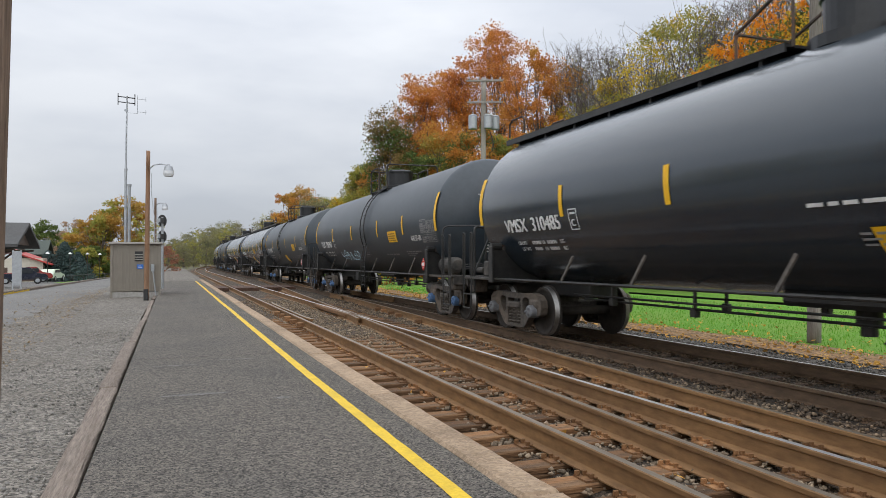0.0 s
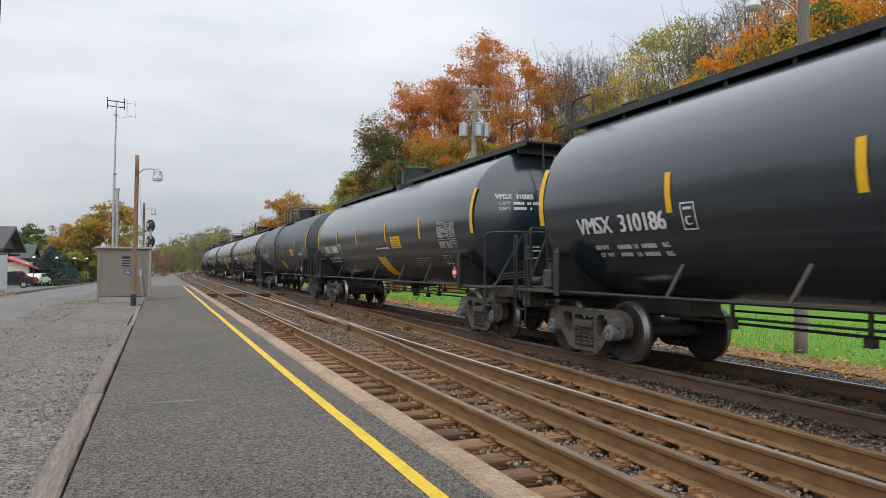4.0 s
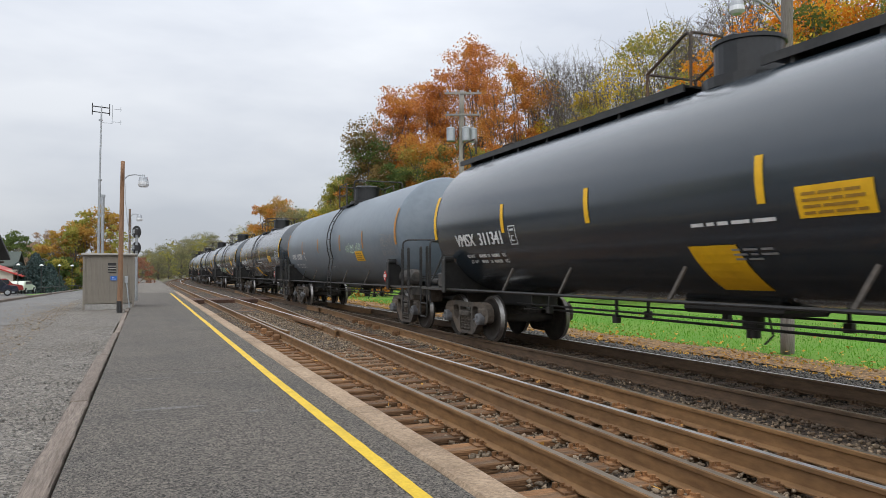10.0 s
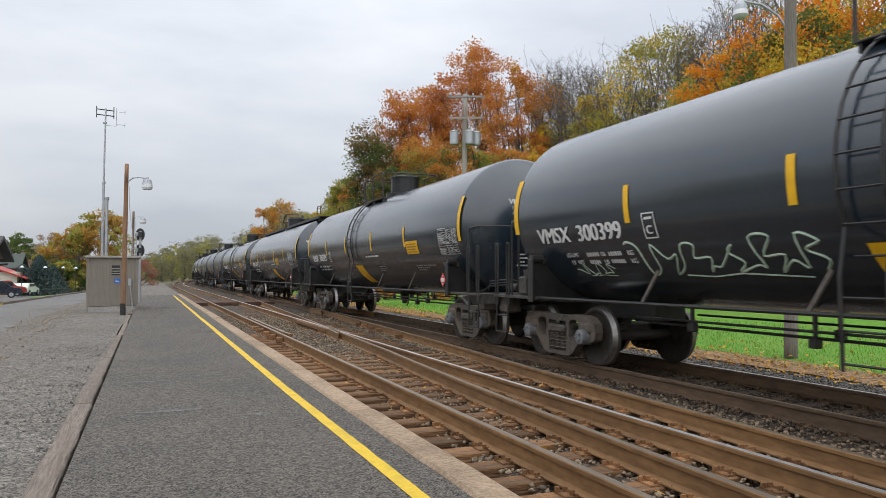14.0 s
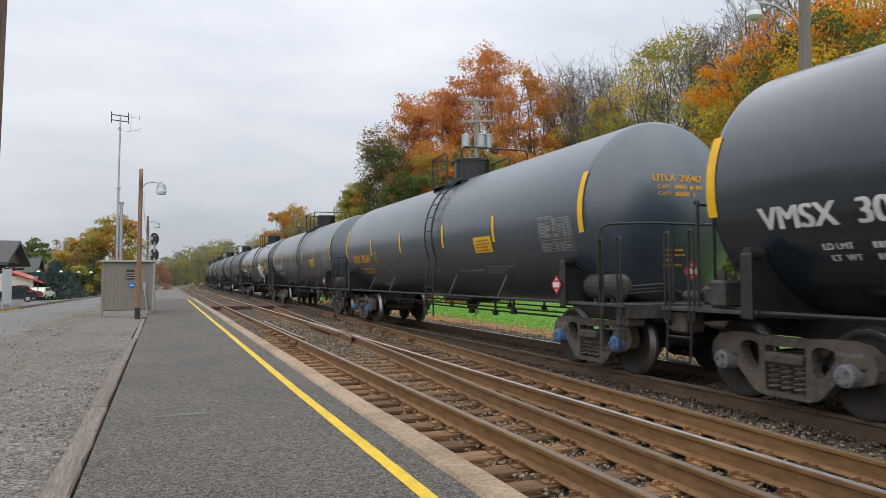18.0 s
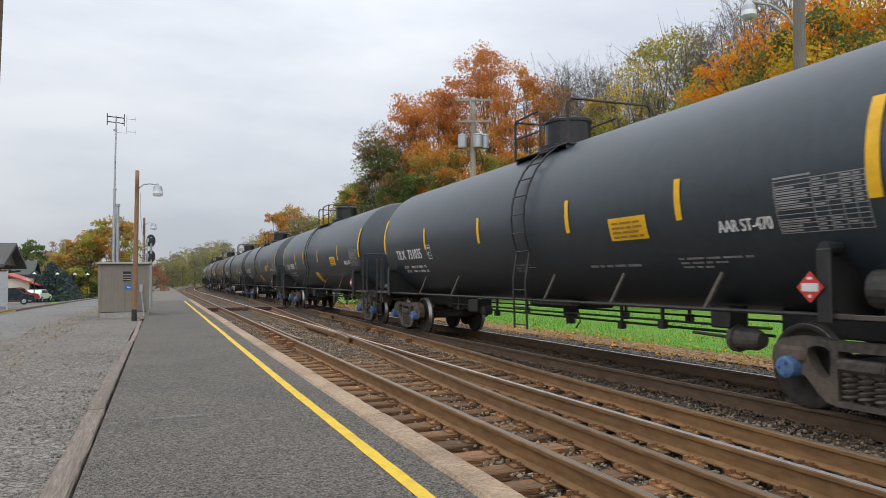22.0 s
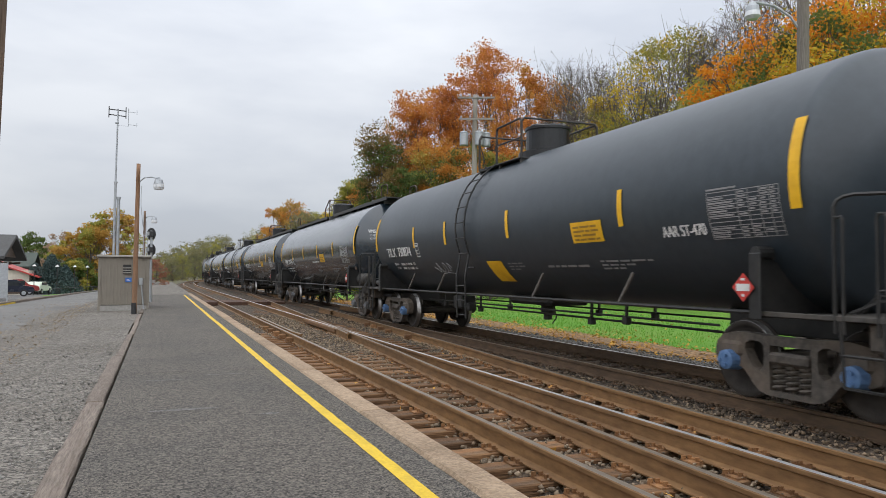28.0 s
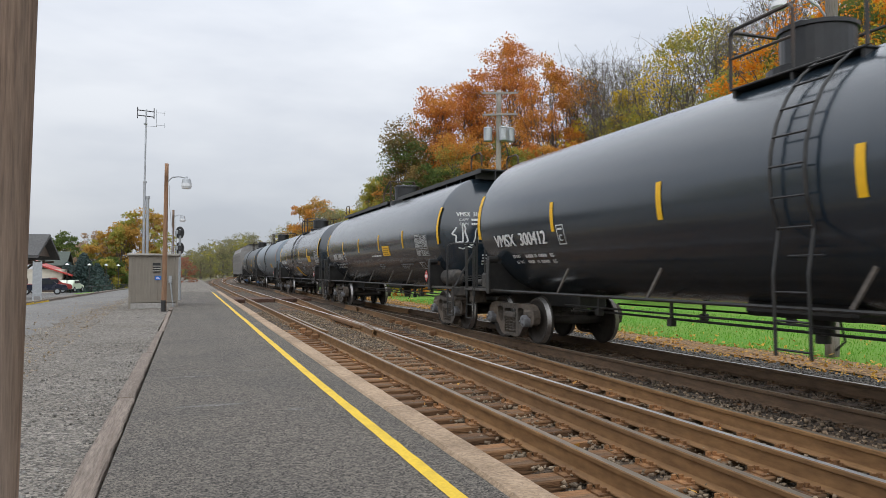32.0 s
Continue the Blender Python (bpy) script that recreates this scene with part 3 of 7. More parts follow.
def scatter_mesh(name, places, base_v, base_f, material, sizes, rng, flat=0.0, squash=1.0):
    """Many turned and scaled copies of a small shape in one mesh."""
    n, k = len(places), len(base_v)
    q = rng.normal(size=(n, 4))
    if flat:
        q[:, 1:3] *= 1 - flat
        q[:, 0] = np.abs(q[:, 0])
    q /= np.linalg.norm(q, axis=1)[:, None]
    w, x, y, z = q.T
    rot = np.stack([1 - 2 * (y * y + z * z), 2 * (x * y - z * w), 2 * (x * z + y * w), 2 * (x * y + z * w), 1 - 2 * (x * x + z * z), 2 * (y * z - x * w),
                    2 * (x * z - y * w), 2 * (y * z + x * w), 1 - 2 * (x * x + y * y)], 1).reshape(n, 3, 3)
    b = np.asarray(base_v, float)[None] * (np.asarray(sizes)[:, None, None] * rng.uniform(0.7, 1.3, (n, 1, 3)))
    v = np.einsum("nij,nkj->nki", rot, b)
    v[:, :, 2] *= squash
    v = (v + np.asarray(places)[:, None]).reshape(-1, 3)
    fa = np.asarray(base_f)
    f = (fa[None] + (np.arange(n) * k)[:, None, None]).reshape(-1, fa.shape[1])
    me = bpy.data.meshes.new(name)
    me.vertices.add(len(v))
    me.vertices.foreach_set("co", v.astype(np.float32).ravel())
    s = fa.shape[1]
    me.loops.add(f.size)
    me.loops.foreach_set("vertex_index", f.astype(np.int32).ravel())
    me.polygons.add(len(f))
    me.polygons.foreach_set("loop_start", np.arange(0, f.size, s, dtype=np.int32))
    me.update(calc_edges=True)
    me.materials.append(material)
    return me


LEAF_V = [(-0.5, 0, 0.0), (0, -0.32, 0.05), (0.5, 0, 0.0), (0, 0.32, 0.05)]
LEAF_F = [(0, 1, 2), (0, 2, 3)]
STONE_V = [(0, 0, 0.5), (0.5, 0.1, 0.1), (0.05, 0.5, 0.05), (-0.5, 0.05, 0.12), (-0.05, -0.5, 0.0), (0, 0, -0.45)]
STONE_F = [(0, 1, 2), (0, 2, 3), (0, 3, 4), (0, 4, 1), (5, 2, 1), (5, 3, 2), (5, 4, 3), (5, 1, 4)]


def glyphs(text, size, width=0.0):
    """The flat outline mesh of a word in the built-in font, its lower left corner at the origin; stretched to width when given."""
    cu = bpy.data.curves.new("word", "FONT")
    cu.body, cu.size = text, size
    ob = bpy.data.objects.new("word", cu)
    scene.collection.objects.link(ob)
    bpy.context.view_layer.update()
    me = bpy.data.meshes.new_from_object(ob.evaluated_get(bpy.context.evaluated_depsgraph_get()))
    bpy.data.objects.remove(ob)
    v = np.empty(len(me.vertices) * 3, np.float32)
    me.vertices.foreach_get("co", v)
    v = v.reshape(-1, 3)
    lo, hi = v.min(0), v.max(0)
    v -= (lo[0], lo[1], 0)
    if width:
        v[:, 0] *= width / max(1e-6, hi[0] - lo[0])
    polys = [tuple(p.vertices) for p in me.polygons]
    bpy.data.meshes.remove(me)
    return v, polys

# ---- the lie of the land and the tracks ----
RAIL_Z = -0.20          # top of rail
TIE_Z = RAIL_Z - 0.19   # top of ties
BEND_Y, BEND_R = 90.0, 800.0


def bend(s, off=0.0):
    """A place on the main line, s metres along it, off metres to the right of the line x = 0 that turns right after BEND_Y: x, y, turn."""
    if s <= BEND_Y:
        return off, s, 0.0
    a = (s - BEND_Y) / BEND_R
    return off * math.cos(a) + BEND_R * (1 - math.cos(a)), BEND_Y + (BEND_R) * math.sin(a) - off * math.sin(a), a


def cross_shift(y):
    """How far the crossover has left the near track, in metres to the right."""
    if y < 0:
        return 0.69
    if y < 13:
        return 0.69 + 0.0031 * y * y
    return min(3.59, 1.214 + 0.0515 * (y - 13))


NEAR, FAR = 3.76, 7.35   # track centres
G = 0.7525               # half the distance between rail heads
rng = np.random.default_rng(7)


def ground_height(x, y):
    z = -0.62
    if x < -0.6:
        z = -0.16 - 0.016 * max(0.0, min(y, 160) - 18) * min(1.0, max(0.0, (-x - 1.5) / 8)) - 0.1 * min(1, max(0, y - 20) / 50)
    if x > 21:
        z += min(9.0, 0.10 * (x - 21))
    return z + 0.05 * noise.noise(Vector((x * 0.15, y * 0.15, 0)))


def sheet(name, xs, ys, height, material):
    verts = [(x, y, height(x, y)) for y in ys for x in xs]
    n = len(xs)
    faces = [(j * n + i, j * n + i + 1, (j + 1) * n + i + 1, (j + 1) * n + i) for j in range(len(ys) - 1) for i in range(n - 1)]
    return raw(name, verts, faces, material, True)


def steps(a, b, d):
    n = max(1, round((b - a) / d))
    return [a + (b - a) * i / n for i in range(n + 1)]


ground = part("ground", sheet("ground", [-2500, -600, -200] + steps(-100, -2, 7) + [-0.9, -0.5, 1.7, 2.0] + steps(9, 60, 2) + steps(66, 160, 12) + [300, 700, 2500],
                              [-2500, -700, -300] + steps(-120, 160, 5) + steps(180, 400, 20) + [700, 1500, 3500], ground_height, M["earth"]), None)
tagged(ground, "leaf-strewn earth running out to the woods and the horizon", "ground", kind="structure")

lawn = part("lawn", sheet("lawn", steps(11.0, 24, 1.0), steps(-40, 120, 2.0), lambda x, y: -0.43 - 0.10 * max(0, 12.2 - x) + 0.03 * noise.noise(Vector((x, y, 1))) + (0.10 * max(0, x - 21)), M["grass"]))
tagged(lawn, "bright green mown lawn beside the railway", "lawn", kind="structure")
verge = part("verge", sheet("verge", steps(8.6, 12.1, 0.35), steps(-40, 150, 1.0), lambda x, y: -0.47 - 0.04 * abs(x - 9.6) + 0.03 * noise.noise(Vector((x * 2, y * 2, 2))), M["cess"]))
tagged(verge, "grey gravel cess at the foot of the track bed", "gravel verge", kind="structure")

litter = part("leaf_bank", sheet("leaf_bank", steps(10.5, 11.9, 0.2), steps(-40, 150, 1.0), lambda x, y: -0.455 - 0.03 * abs(x - 11.2) + 0.05 * noise.noise(Vector((x * 2, y * 0.8, 3))), M["leaf_litter"]))
tagged(litter, "bank of brown leaf litter between gravel and lawn", "leaf litter", kind="structure")


def bed_height(o, s):
    """The ballast's level: hollow between the ties nearby, filled up round the frog and far off."""
    full = min(1.0, max(0.0, (s - (17.0 if o < 2.9 else 12.0)) / 4.0)) if o < 4.7 else 0.0
    z = TIE_Z - (0.14 if o < 2.75 else 0.065 if o < 4.6 else 0.085 if o < 5.9 else 0.035) * (1 - 0.95 * full)
    if 5.55 < o < 6.45:
        z = TIE_Z + 0.004
    if o > 8.9:
        z -= 0.12 * (o - 8.9)
    if (s > 30 and o >= 4.7) or s < 0:
        z += 0.04
    return z


# ballast bed under all three tracks, one uneven sheet along the bend
def bed_mesh():
    offs = steps(1.75, 9.6, 0.3)
    ss = steps(-480, 0, 12) + steps(0.5, 30, 0.5) + steps(32, 130, 2) + steps(140, 640, 10)
    verts = []
    for s in ss:
        for o in offs:
            x, y, _ = bend(s, o)
            verts.append((x, y, bed_height(o, s) + 0.03 * noise.noise(Vector((x * 2.3, y * 2.3, 4)))))
    n = len(offs)
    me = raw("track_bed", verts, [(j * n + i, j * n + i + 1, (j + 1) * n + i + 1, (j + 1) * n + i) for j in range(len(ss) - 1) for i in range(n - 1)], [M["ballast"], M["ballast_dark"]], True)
    # the bed under the train takes the darker colour, shade included
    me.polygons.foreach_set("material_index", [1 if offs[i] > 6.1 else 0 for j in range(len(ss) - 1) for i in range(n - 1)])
    return me


track_bed = tagged(part("track_bed", bed_mesh(), None), "rust-stained crushed stone ballast bed under three tracks", "track bed", kind="structure")

# ---- platform ----
platform = tagged(new("platform"), "low asphalt station platform with a yellow safety line", "platform", kind="structure")
PLAT_X0, PLAT_X1 = -0.46, 1.685
cuts = [-30.0, -9.0, 2.2, 9.72, 16.4, 27.0, 46.5]
for k, (a, b) in enumerate(zip(cuts, cuts[1:])):
    bm = bmesh.new()
    box(bm, PLAT_X0, PLAT_X1, a + 0.006, b - 0.006, -0.5, 0.0, 0.006)
    part("asphalt_slab", bm, M["asphalt"], platform)
bm = bmesh.new()
box(bm, PLAT_X0, PLAT_X1, -30, 46.5, -0.5, -0.012)
part("joint_filler", bm, M["dark_metal"], platform)
bm = bmesh.new()
box(bm, -0.62, 1.95, 46.5, 120, -0.5, -0.03, 0.02)
part("gravel_ramp", bm, M["gravel"], platform, "worn gravel path where the platform runs out")


def strip(bm, x0, x1, y0, y1, z, wob=0.006, step=0.35, seed=0):
    """A flat painted band with slightly uneven edges."""
    ys = steps(y0, y1, step)
    veer = lambda y: 0.026 * max(0.0, min(1.0, (8.0 - y) / 4.0)) + 0.010 * noise.noise(Vector((y * 0.25, 7, 0)))
    rows = [(bm.verts.new((x0 + wob * noise.noise(Vector((y * 3.1, seed, 0))) + veer(y), y, z)),
             bm.verts.new((x1 + wob * noise.noise(Vector((y * 3.7, seed, 9))) + veer(y), y, z))) for y in ys]
    for (a, b), (c, d) in zip(rows, rows[1:]):
        bm.faces.new((a, b, d, c))


bm = bmesh.new()
strip(bm, 1.335, 1.431, -30, 45.3, 0.004, 0.006, 0.06)
part("yellow_line", bm, M["yellow"], platform, "worn yellow painted safety line")
for px, py, w, d in ((0.21, 7.0, 0.62, 0.10), (0.93, 6.55, 0.16, 0.10), (0.05, 9.0, 0.5, 0.07), (0.75, 9.3, 0.5, 0.06)):
    bm = bmesh.new()
    ring = [bm.verts.new((px + w / 2 * math.cos(a) * (1 + 0.25 * noise.noise(Vector((a, px, 3)))), py + d / 2 * math.sin(a) * (1 + 0.4 * noise.noise(Vector((a * 2, py, 5)))), 0.003)) for a in (i * 2 * math.pi / 24 for i in range(24))]
    bm.faces.new(ring)
    part("scuff", bm, M["patch"], platform, "pale scuffed patch")

y = -12.0 + 0.2
k = 0
while y < 46:
    ln = 3.02
    bm = bmesh.new()
    box(bm, 1.70, 1.94, y + 0.006, y + ln - 0.006, -0.62, 0.012 * noise.noise(Vector((y, 0, 0))) + 0.004, 0.022)
    bmesh.ops.subdivide_edges(bm, edges=[e for e in bm.edges if e.calc_length() > 1], cuts=14)
    for v in bm.verts:
        if v.co.z > -0.1:
            v.co.z += 0.008 * noise.noise(v.co * 4)
            v.co.x += 0.005 * noise.noise(v.co * 2.5)
    part("coping_stone", bm, M["coping"], platform)
    y += ln + 0.01
for k, (a, b, sh) in enumerate(((-9.0, -4.9, 0), (-4.85, -0.6, 0.01), (-0.55, 3.4, 0.0), (3.45, 7.69, 0.0), (7.73, 11.9, -0.012), (11.95, 16.2, -0.01), (16.3, 20.3, 0.012), (20.4, 24.4, -0.01), (25.4, 28.6, 0.0))):
    bm = bmesh.new()
    box(bm, (-0.64 if k < 5 else -0.59) + sh, -0.482 + sh, a + 0.012, b - 0.012, -0.3, 0.018 - 0.004 * k, 0.012)
    bmesh.ops.subdivide_edges(bm, edges=[e for e in bm.edges if e.calc_length() > 1], cuts=18)
    for v in bm.verts:
        v.co.x += 0.014 * noise.noise(v.co * 1.9 + Vector((0, 0, k)))
        if v.co.z > -0.1:
            v.co.z += 0.008 * noise.noise(v.co * 3.1)
    part("edging_timber", bm, M["timber"], platform, "split weathered edging timber")

# gravel yard on the land side of the platform
yard = tagged(part("yard", sheet("yard", [-90, -70] + steps(-55, -6, 2.5) + steps(-5.5, -0.62, 0.55), steps(-12, 30, 0.8) + steps(33, 170, 4),
                                 lambda x, y: -0.05 - 0.016 * max(0.0, y - 18) * min(1.0, max(0.0, (-x - 1.5) / 8)) + 0.03 * noise.noise(Vector((x * 0.9, y * 0.9, 0))) + 0.012 * noise.noise(Vector((x * 4, y * 4, 0))), M["gravel"])),
              "trodden grey gravel yard with scattered dead leaves", "gravel yard", kind="structure")


# ---- rails, ties and their irons ----
RAIL_P = [(-0.075, -0.19), (0.075, -0.19), (0.075, -0.178), (0.012, -0.16), (0.010, -0.05), (0.036, -0.038), (0.037, -0.008), (0.030, 0.0), (-0.030, 0.0), (-0.037, -0.008), (-0.036, -0.038), (-0.010, -0.05), (-0.012, -0.16), (-0.075, -0.178)]


def rail_mesh(path, top, side="rail_side"):
    """The rail section swept along x, y pairs; its running face is of the second material."""
    verts, faces, idx = [], [], []
    n = len(RAIL_P)
    for i, (x, y) in enumerate(path):
        a, b = path[max(0, i - 1)], path[min(len(path) - 1, i + 1)]
        d = math.hypot(b[0] - a[0], b[1] - a[1])
        ux, uy = (b[1] - a[1]) / d, -(b[0] - a[0]) / d
        for px, pz in RAIL_P:
            verts.append((x + ux * px, y + uy * px, RAIL_Z + pz))
    for i in range(len(path) - 1):
        for k in range(n):
            j = (k + 1) % n
            faces.append((i * n + k, i * n + j, (i + 1) * n + j, (i + 1) * n + k))
            idx.append(1 if k == 7 else 0)
    faces += [tuple(range(n))[::-1], tuple((len(path) - 1) * n + k for k in range(n))]
    idx += [0, 0]
    me = raw("rail", verts, faces, [M[side], top])
    me.polygons.foreach_set("material_index", idx)
    return me


tracks = tagged(new("railway_track"), "rusty steel rails spiked to timber ties, with a crossover between two tracks", "railway track", kind="structure")
S_LONG = steps(-480, 90, 30) + steps(96, 640, 8)
LONG = lambda off: [bend(s, off)[:2] for s in S_LONG]
part("rail", rail_mesh(LONG(NEAR - G), M["rail_worn"]), None, tracks)
part("rail", rail_mesh(LONG(NEAR + G), M["rail_shine"]), None, tracks)
part("rail", rail_mesh(LONG(FAR - G), M["rail_worn"], "rail_dark"), None, tracks)
part("rail", rail_mesh(LONG(FAR + G), M["rail_shine"], "rail_dark"), None, tracks)
for side, top in ((-G, M["rail_worn"]), (G, M["rail_worn"])):
    pts = [(NEAR + side + cross_shift(y), y) for y in steps(-14, 59, 1.0)]
    part("rail", rail_mesh(pts, top), None, tracks)
for gx, y0, y1 in ((NEAR - G + 0.16, 17.5, 24.9), (FAR + G - 0.16, 26.5, 33.5)):
    part("guard_rail", rail_mesh([(gx + 0.05, y0), (gx, y0 + 0.8), (gx, y1 - 0.8), (gx + 0.05, y1)], M["rail_worn"]), None, tracks)
# wing rails of the two frogs
for fx, fy in ((NEAR + G, 18.8), (FAR - G, 29.9)):
    for sgn in (-1, 1):
        part("wing_rail", rail_mesh([(fx + (-0.20 if sgn < 0 else 0.09), fy - 1.5), (fx + sgn * 0.085, fy - 0.3), (fx + (-0.09 if sgn < 0 else 0.16), fy + 1.2)], M["rail_worn"]), None, tracks)
bm = bmesh.new()
box(bm, NEAR + G - 0.13, NEAR + G + 0.13, 19.0, 23.4, RAIL_Z - 0.12, RAIL_Z - 0.006, 0.02)
part("frog_casting", bm, M["rust"], tracks, "worn steel frog casting")
# chunky braces outside the near rail by the guard rail
bm = bmesh.new()
box(bm, -0.09, 0.09, -0.06, 0.06, -0.19, -0.06, 0.02)
brace = finish(bm, "rail_brace", M["rust"])
for y in (17.35, 18.35, 19.35, 20.35, 21.35):
    part("rail_brace", brace, None, tracks, at=pose(NEAR - G - 0.10, y, RAIL_Z))
for y in (17.2, 19.2, 20.1, 21.0, 21.9):
    part("rail_brace", brace, None, tracks, at=pose(NEAR + G + cross_shift(y) - 0.10, y, RAIL_Z))

# one tie plate with its spike heads, shared by all
bm = bmesh.new()
box(bm, -0.17, 0.17, -0.09, 0.09, 0.0, 0.014)
for sx in (-1, 1):
    box(bm, sx * 0.085 - 0.012, sx * 0.085 + 0.012, -0.088, 0.088, 0.018, 0.032)
    for dx, dy in ((0.098, 0.05), (0.098, -0.05), (0.155, 0.06)):
        box(bm, sx * dx - 0.020, sx * dx + 0.014, dy - 0.013, dy + 0.013, 0.016, 0.050)
plate = finish(bm, "tie_plate", M["rust"])
dark_plate = plate.copy()
dark_plate.materials[0] = M["rail_dark"]


def tie_mesh(length, seed, wood="tie"):
    bm = bmesh.new()
    box(bm, -length / 2, length / 2, -0.112, 0.112, -0.17, 0.0, 0.012)
    bmesh.ops.subdivide_edges(bm, edges=[e for e in bm.edges if e.calc_length() > 1], cuts=5)
    for v in bm.verts:
        v.co += Vector((0, 0.012 * noise.noise(v.co * 3 + Vector((seed, 0, 0))), 0.008 * noise.noise(v.co * 5 + Vector((0, seed, 0)))))
    return finish(bm, "tie", M[wood])


long_ties = [tie_mesh(4.05, s) for s in range(4)]
mid_ties = [tie_mesh(3.3, s + 9) for s in range(4)]
ties = [tie_mesh(2.6, s + 20) for s in range(4)]
# ties under the train, the shade there painted into the wood
dark_ties = [tie_mesh(2.6, s + 30, "tie_dark") for s in range(4)]
k = 0
y = 0.6
while y < 46:
    jit = 0.05 * noise.noise(Vector((y * 9, 1, 0)))
    rails_here = [NEAR - G, NEAR + G]
    if y < 14.5:
        me, cx = long_ties[k % 4], NEAR - 1.3 + 2.025
        rails_here += [NEAR - G + cross_shift(y), NEAR + G + cross_shift(y)]
    else:
        me, cx = ties[k % 4], NEAR
    t = part("tie", me, None, tracks, at=pose(cx + 0.6 * jit, y + jit * 0.4, TIE_Z - 0.012 + 0.2 * jit, 0, 0, 20 * jit))
    if y < 24:
        for rx in rails_here:
            p = part("tie_plate", plate, None, t)
            p.matrix_basis = pose(rx - cx, 0, 0.0, 0, 0, -20 * jit)
    jit = 0.05 * noise.noise(Vector((y * 9, 5, 0)))
    t = part("tie", dark_ties[(k + 1) % 4], None, tracks, at=pose(FAR + jit, y + jit, TIE_Z - 0.012, 0, 0, 20 * jit))
    if y < 20:
        for rx in (-G, G):
            part("tie_plate", dark_plate, None, t).matrix_basis = pose(rx, 0, 0.0)
    if 14.5 <= y < 40:
        cx = NEAR + cross_shift(y)
        part("tie", (mid_ties if y < 18 else ties)[(k + 2) % 4], None, tracks, at=pose(cx + 0.1, y + 0.26, TIE_Z - 0.016, 0, 0, -3))
    y += 0.505
    k += 1
# farther ties, joined
vs, fs = [], []
for c in (NEAR, FAR):
    for s in steps(-60, 0, 0.55) + steps(46.5, 240, 0.55):
        x, y, a = bend(s, c)
        ux, uy, vx, vy = math.cos(a), -math.sin(a), math.sin(a), math.cos(a)
        b = len(vs)
        for dz in (-0.16, -0.008):
            for du, dv in ((-1.3, -0.11), (1.3, -0.11), (1.3, 0.11), (-1.3, 0.11)):
                vs.append((x + ux * du + vx * dv, y + uy * du + vy * dv, TIE_Z + dz))
        fs += [(b + 4, b + 5, b + 6, b + 7), (b, b + 1, b + 5, b + 4), (b + 1, b + 2, b + 6, b + 5), (b + 2, b + 3, b + 7, b + 6), (b + 3, b, b + 4, b + 7)]
far_ties = part("far_ties", raw("far_ties", vs, fs, M["tie"]), None, tracks)
far_ties["kind"] = "stuff"

# timber crossing panels far down the near track
crossing = tagged(new("track_crossing"), "dark reddish timber foot crossing laid between the rails", "crossing", kind="structure")
for x0, x1 in ((2.15, 2.85), (3.14, 4.36), (4.66, 6.3)):
    for i in range(max(1, round((x1 - x0) / 0.3))):
        w = (x1 - x0) / max(1, round((x1 - x0) / 0.3))
        bm = bmesh.new()
        box(bm, x0 + i * w + 0.008, x0 + (i + 1) * w - 0.008, 39.0, 42.4, TIE_Z, RAIL_Z - 0.01, 0.01)
        part("crossing_plank", bm, M["crossing"], crossing)

# loose ballast stones near the camera; oily and coloured darker for the train's shade round the far track, few beside
# the platform
pl, sz, dark = [], [], []
for _ in range(40000):
    y = 1.5 + 28 * rng.random() ** 1.45
    x = rng.uniform(2.0, 9.3)
    if x < 2.75 and rng.random() < 0.6:
        continue
    pl.append((x, y, bed_height(x, y) + 0.03 * noise.noise(Vector((x * 2.3, y * 2.3, 4))) + rng.uniform(-0.005, 0.03)))
    sz.append(rng.uniform(0.028, 0.07))
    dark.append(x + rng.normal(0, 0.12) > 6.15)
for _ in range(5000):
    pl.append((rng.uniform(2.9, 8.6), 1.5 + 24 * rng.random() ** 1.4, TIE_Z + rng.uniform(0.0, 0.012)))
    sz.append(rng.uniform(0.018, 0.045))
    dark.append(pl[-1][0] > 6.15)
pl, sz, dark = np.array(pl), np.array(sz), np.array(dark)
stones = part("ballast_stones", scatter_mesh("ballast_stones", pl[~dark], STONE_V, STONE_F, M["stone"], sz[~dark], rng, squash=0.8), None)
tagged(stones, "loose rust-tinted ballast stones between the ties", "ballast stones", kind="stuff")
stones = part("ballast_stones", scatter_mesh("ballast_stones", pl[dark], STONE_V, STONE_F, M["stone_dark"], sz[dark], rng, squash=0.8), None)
tagged(stones, "ballast stones under the train, darkened by oil and painted shade", "ballast stones", kind="stuff")
pl, sz = [], []
for _ in range(9000):
    y = -1 + 26 * rng.random() ** 1.5
    x = rng.uniform(8.9, 11.3)
    pl.append((x, y, -0.47 - 0.04 * abs(x - 9.6) + rng.uniform(-0.01, 0.02)))
    sz.append(rng.uniform(0.028, 0.062))
tagged(part("verge_stones", scatter_mesh("verge_stones", pl, STONE_V, STONE_F, M["stone_cess"], sz, rng), None), "loose grey stones on the cess", "gravel", kind="stuff")
pl, sz = [], []
for _ in range(9000):
    y = 2.2 + 20 * rng.random() ** 1.7
    x = -0.66 - 5.5 * rng.random() ** 1.2
    pl.append((x, y, -0.048 + 0.03 * noise.noise(Vector((x * 0.9, y * 0.9, 0))) + 0.012 * noise.noise(Vector((x * 4, y * 4, 0)))))
    sz.append(rng.uniform(0.008, 0.026))
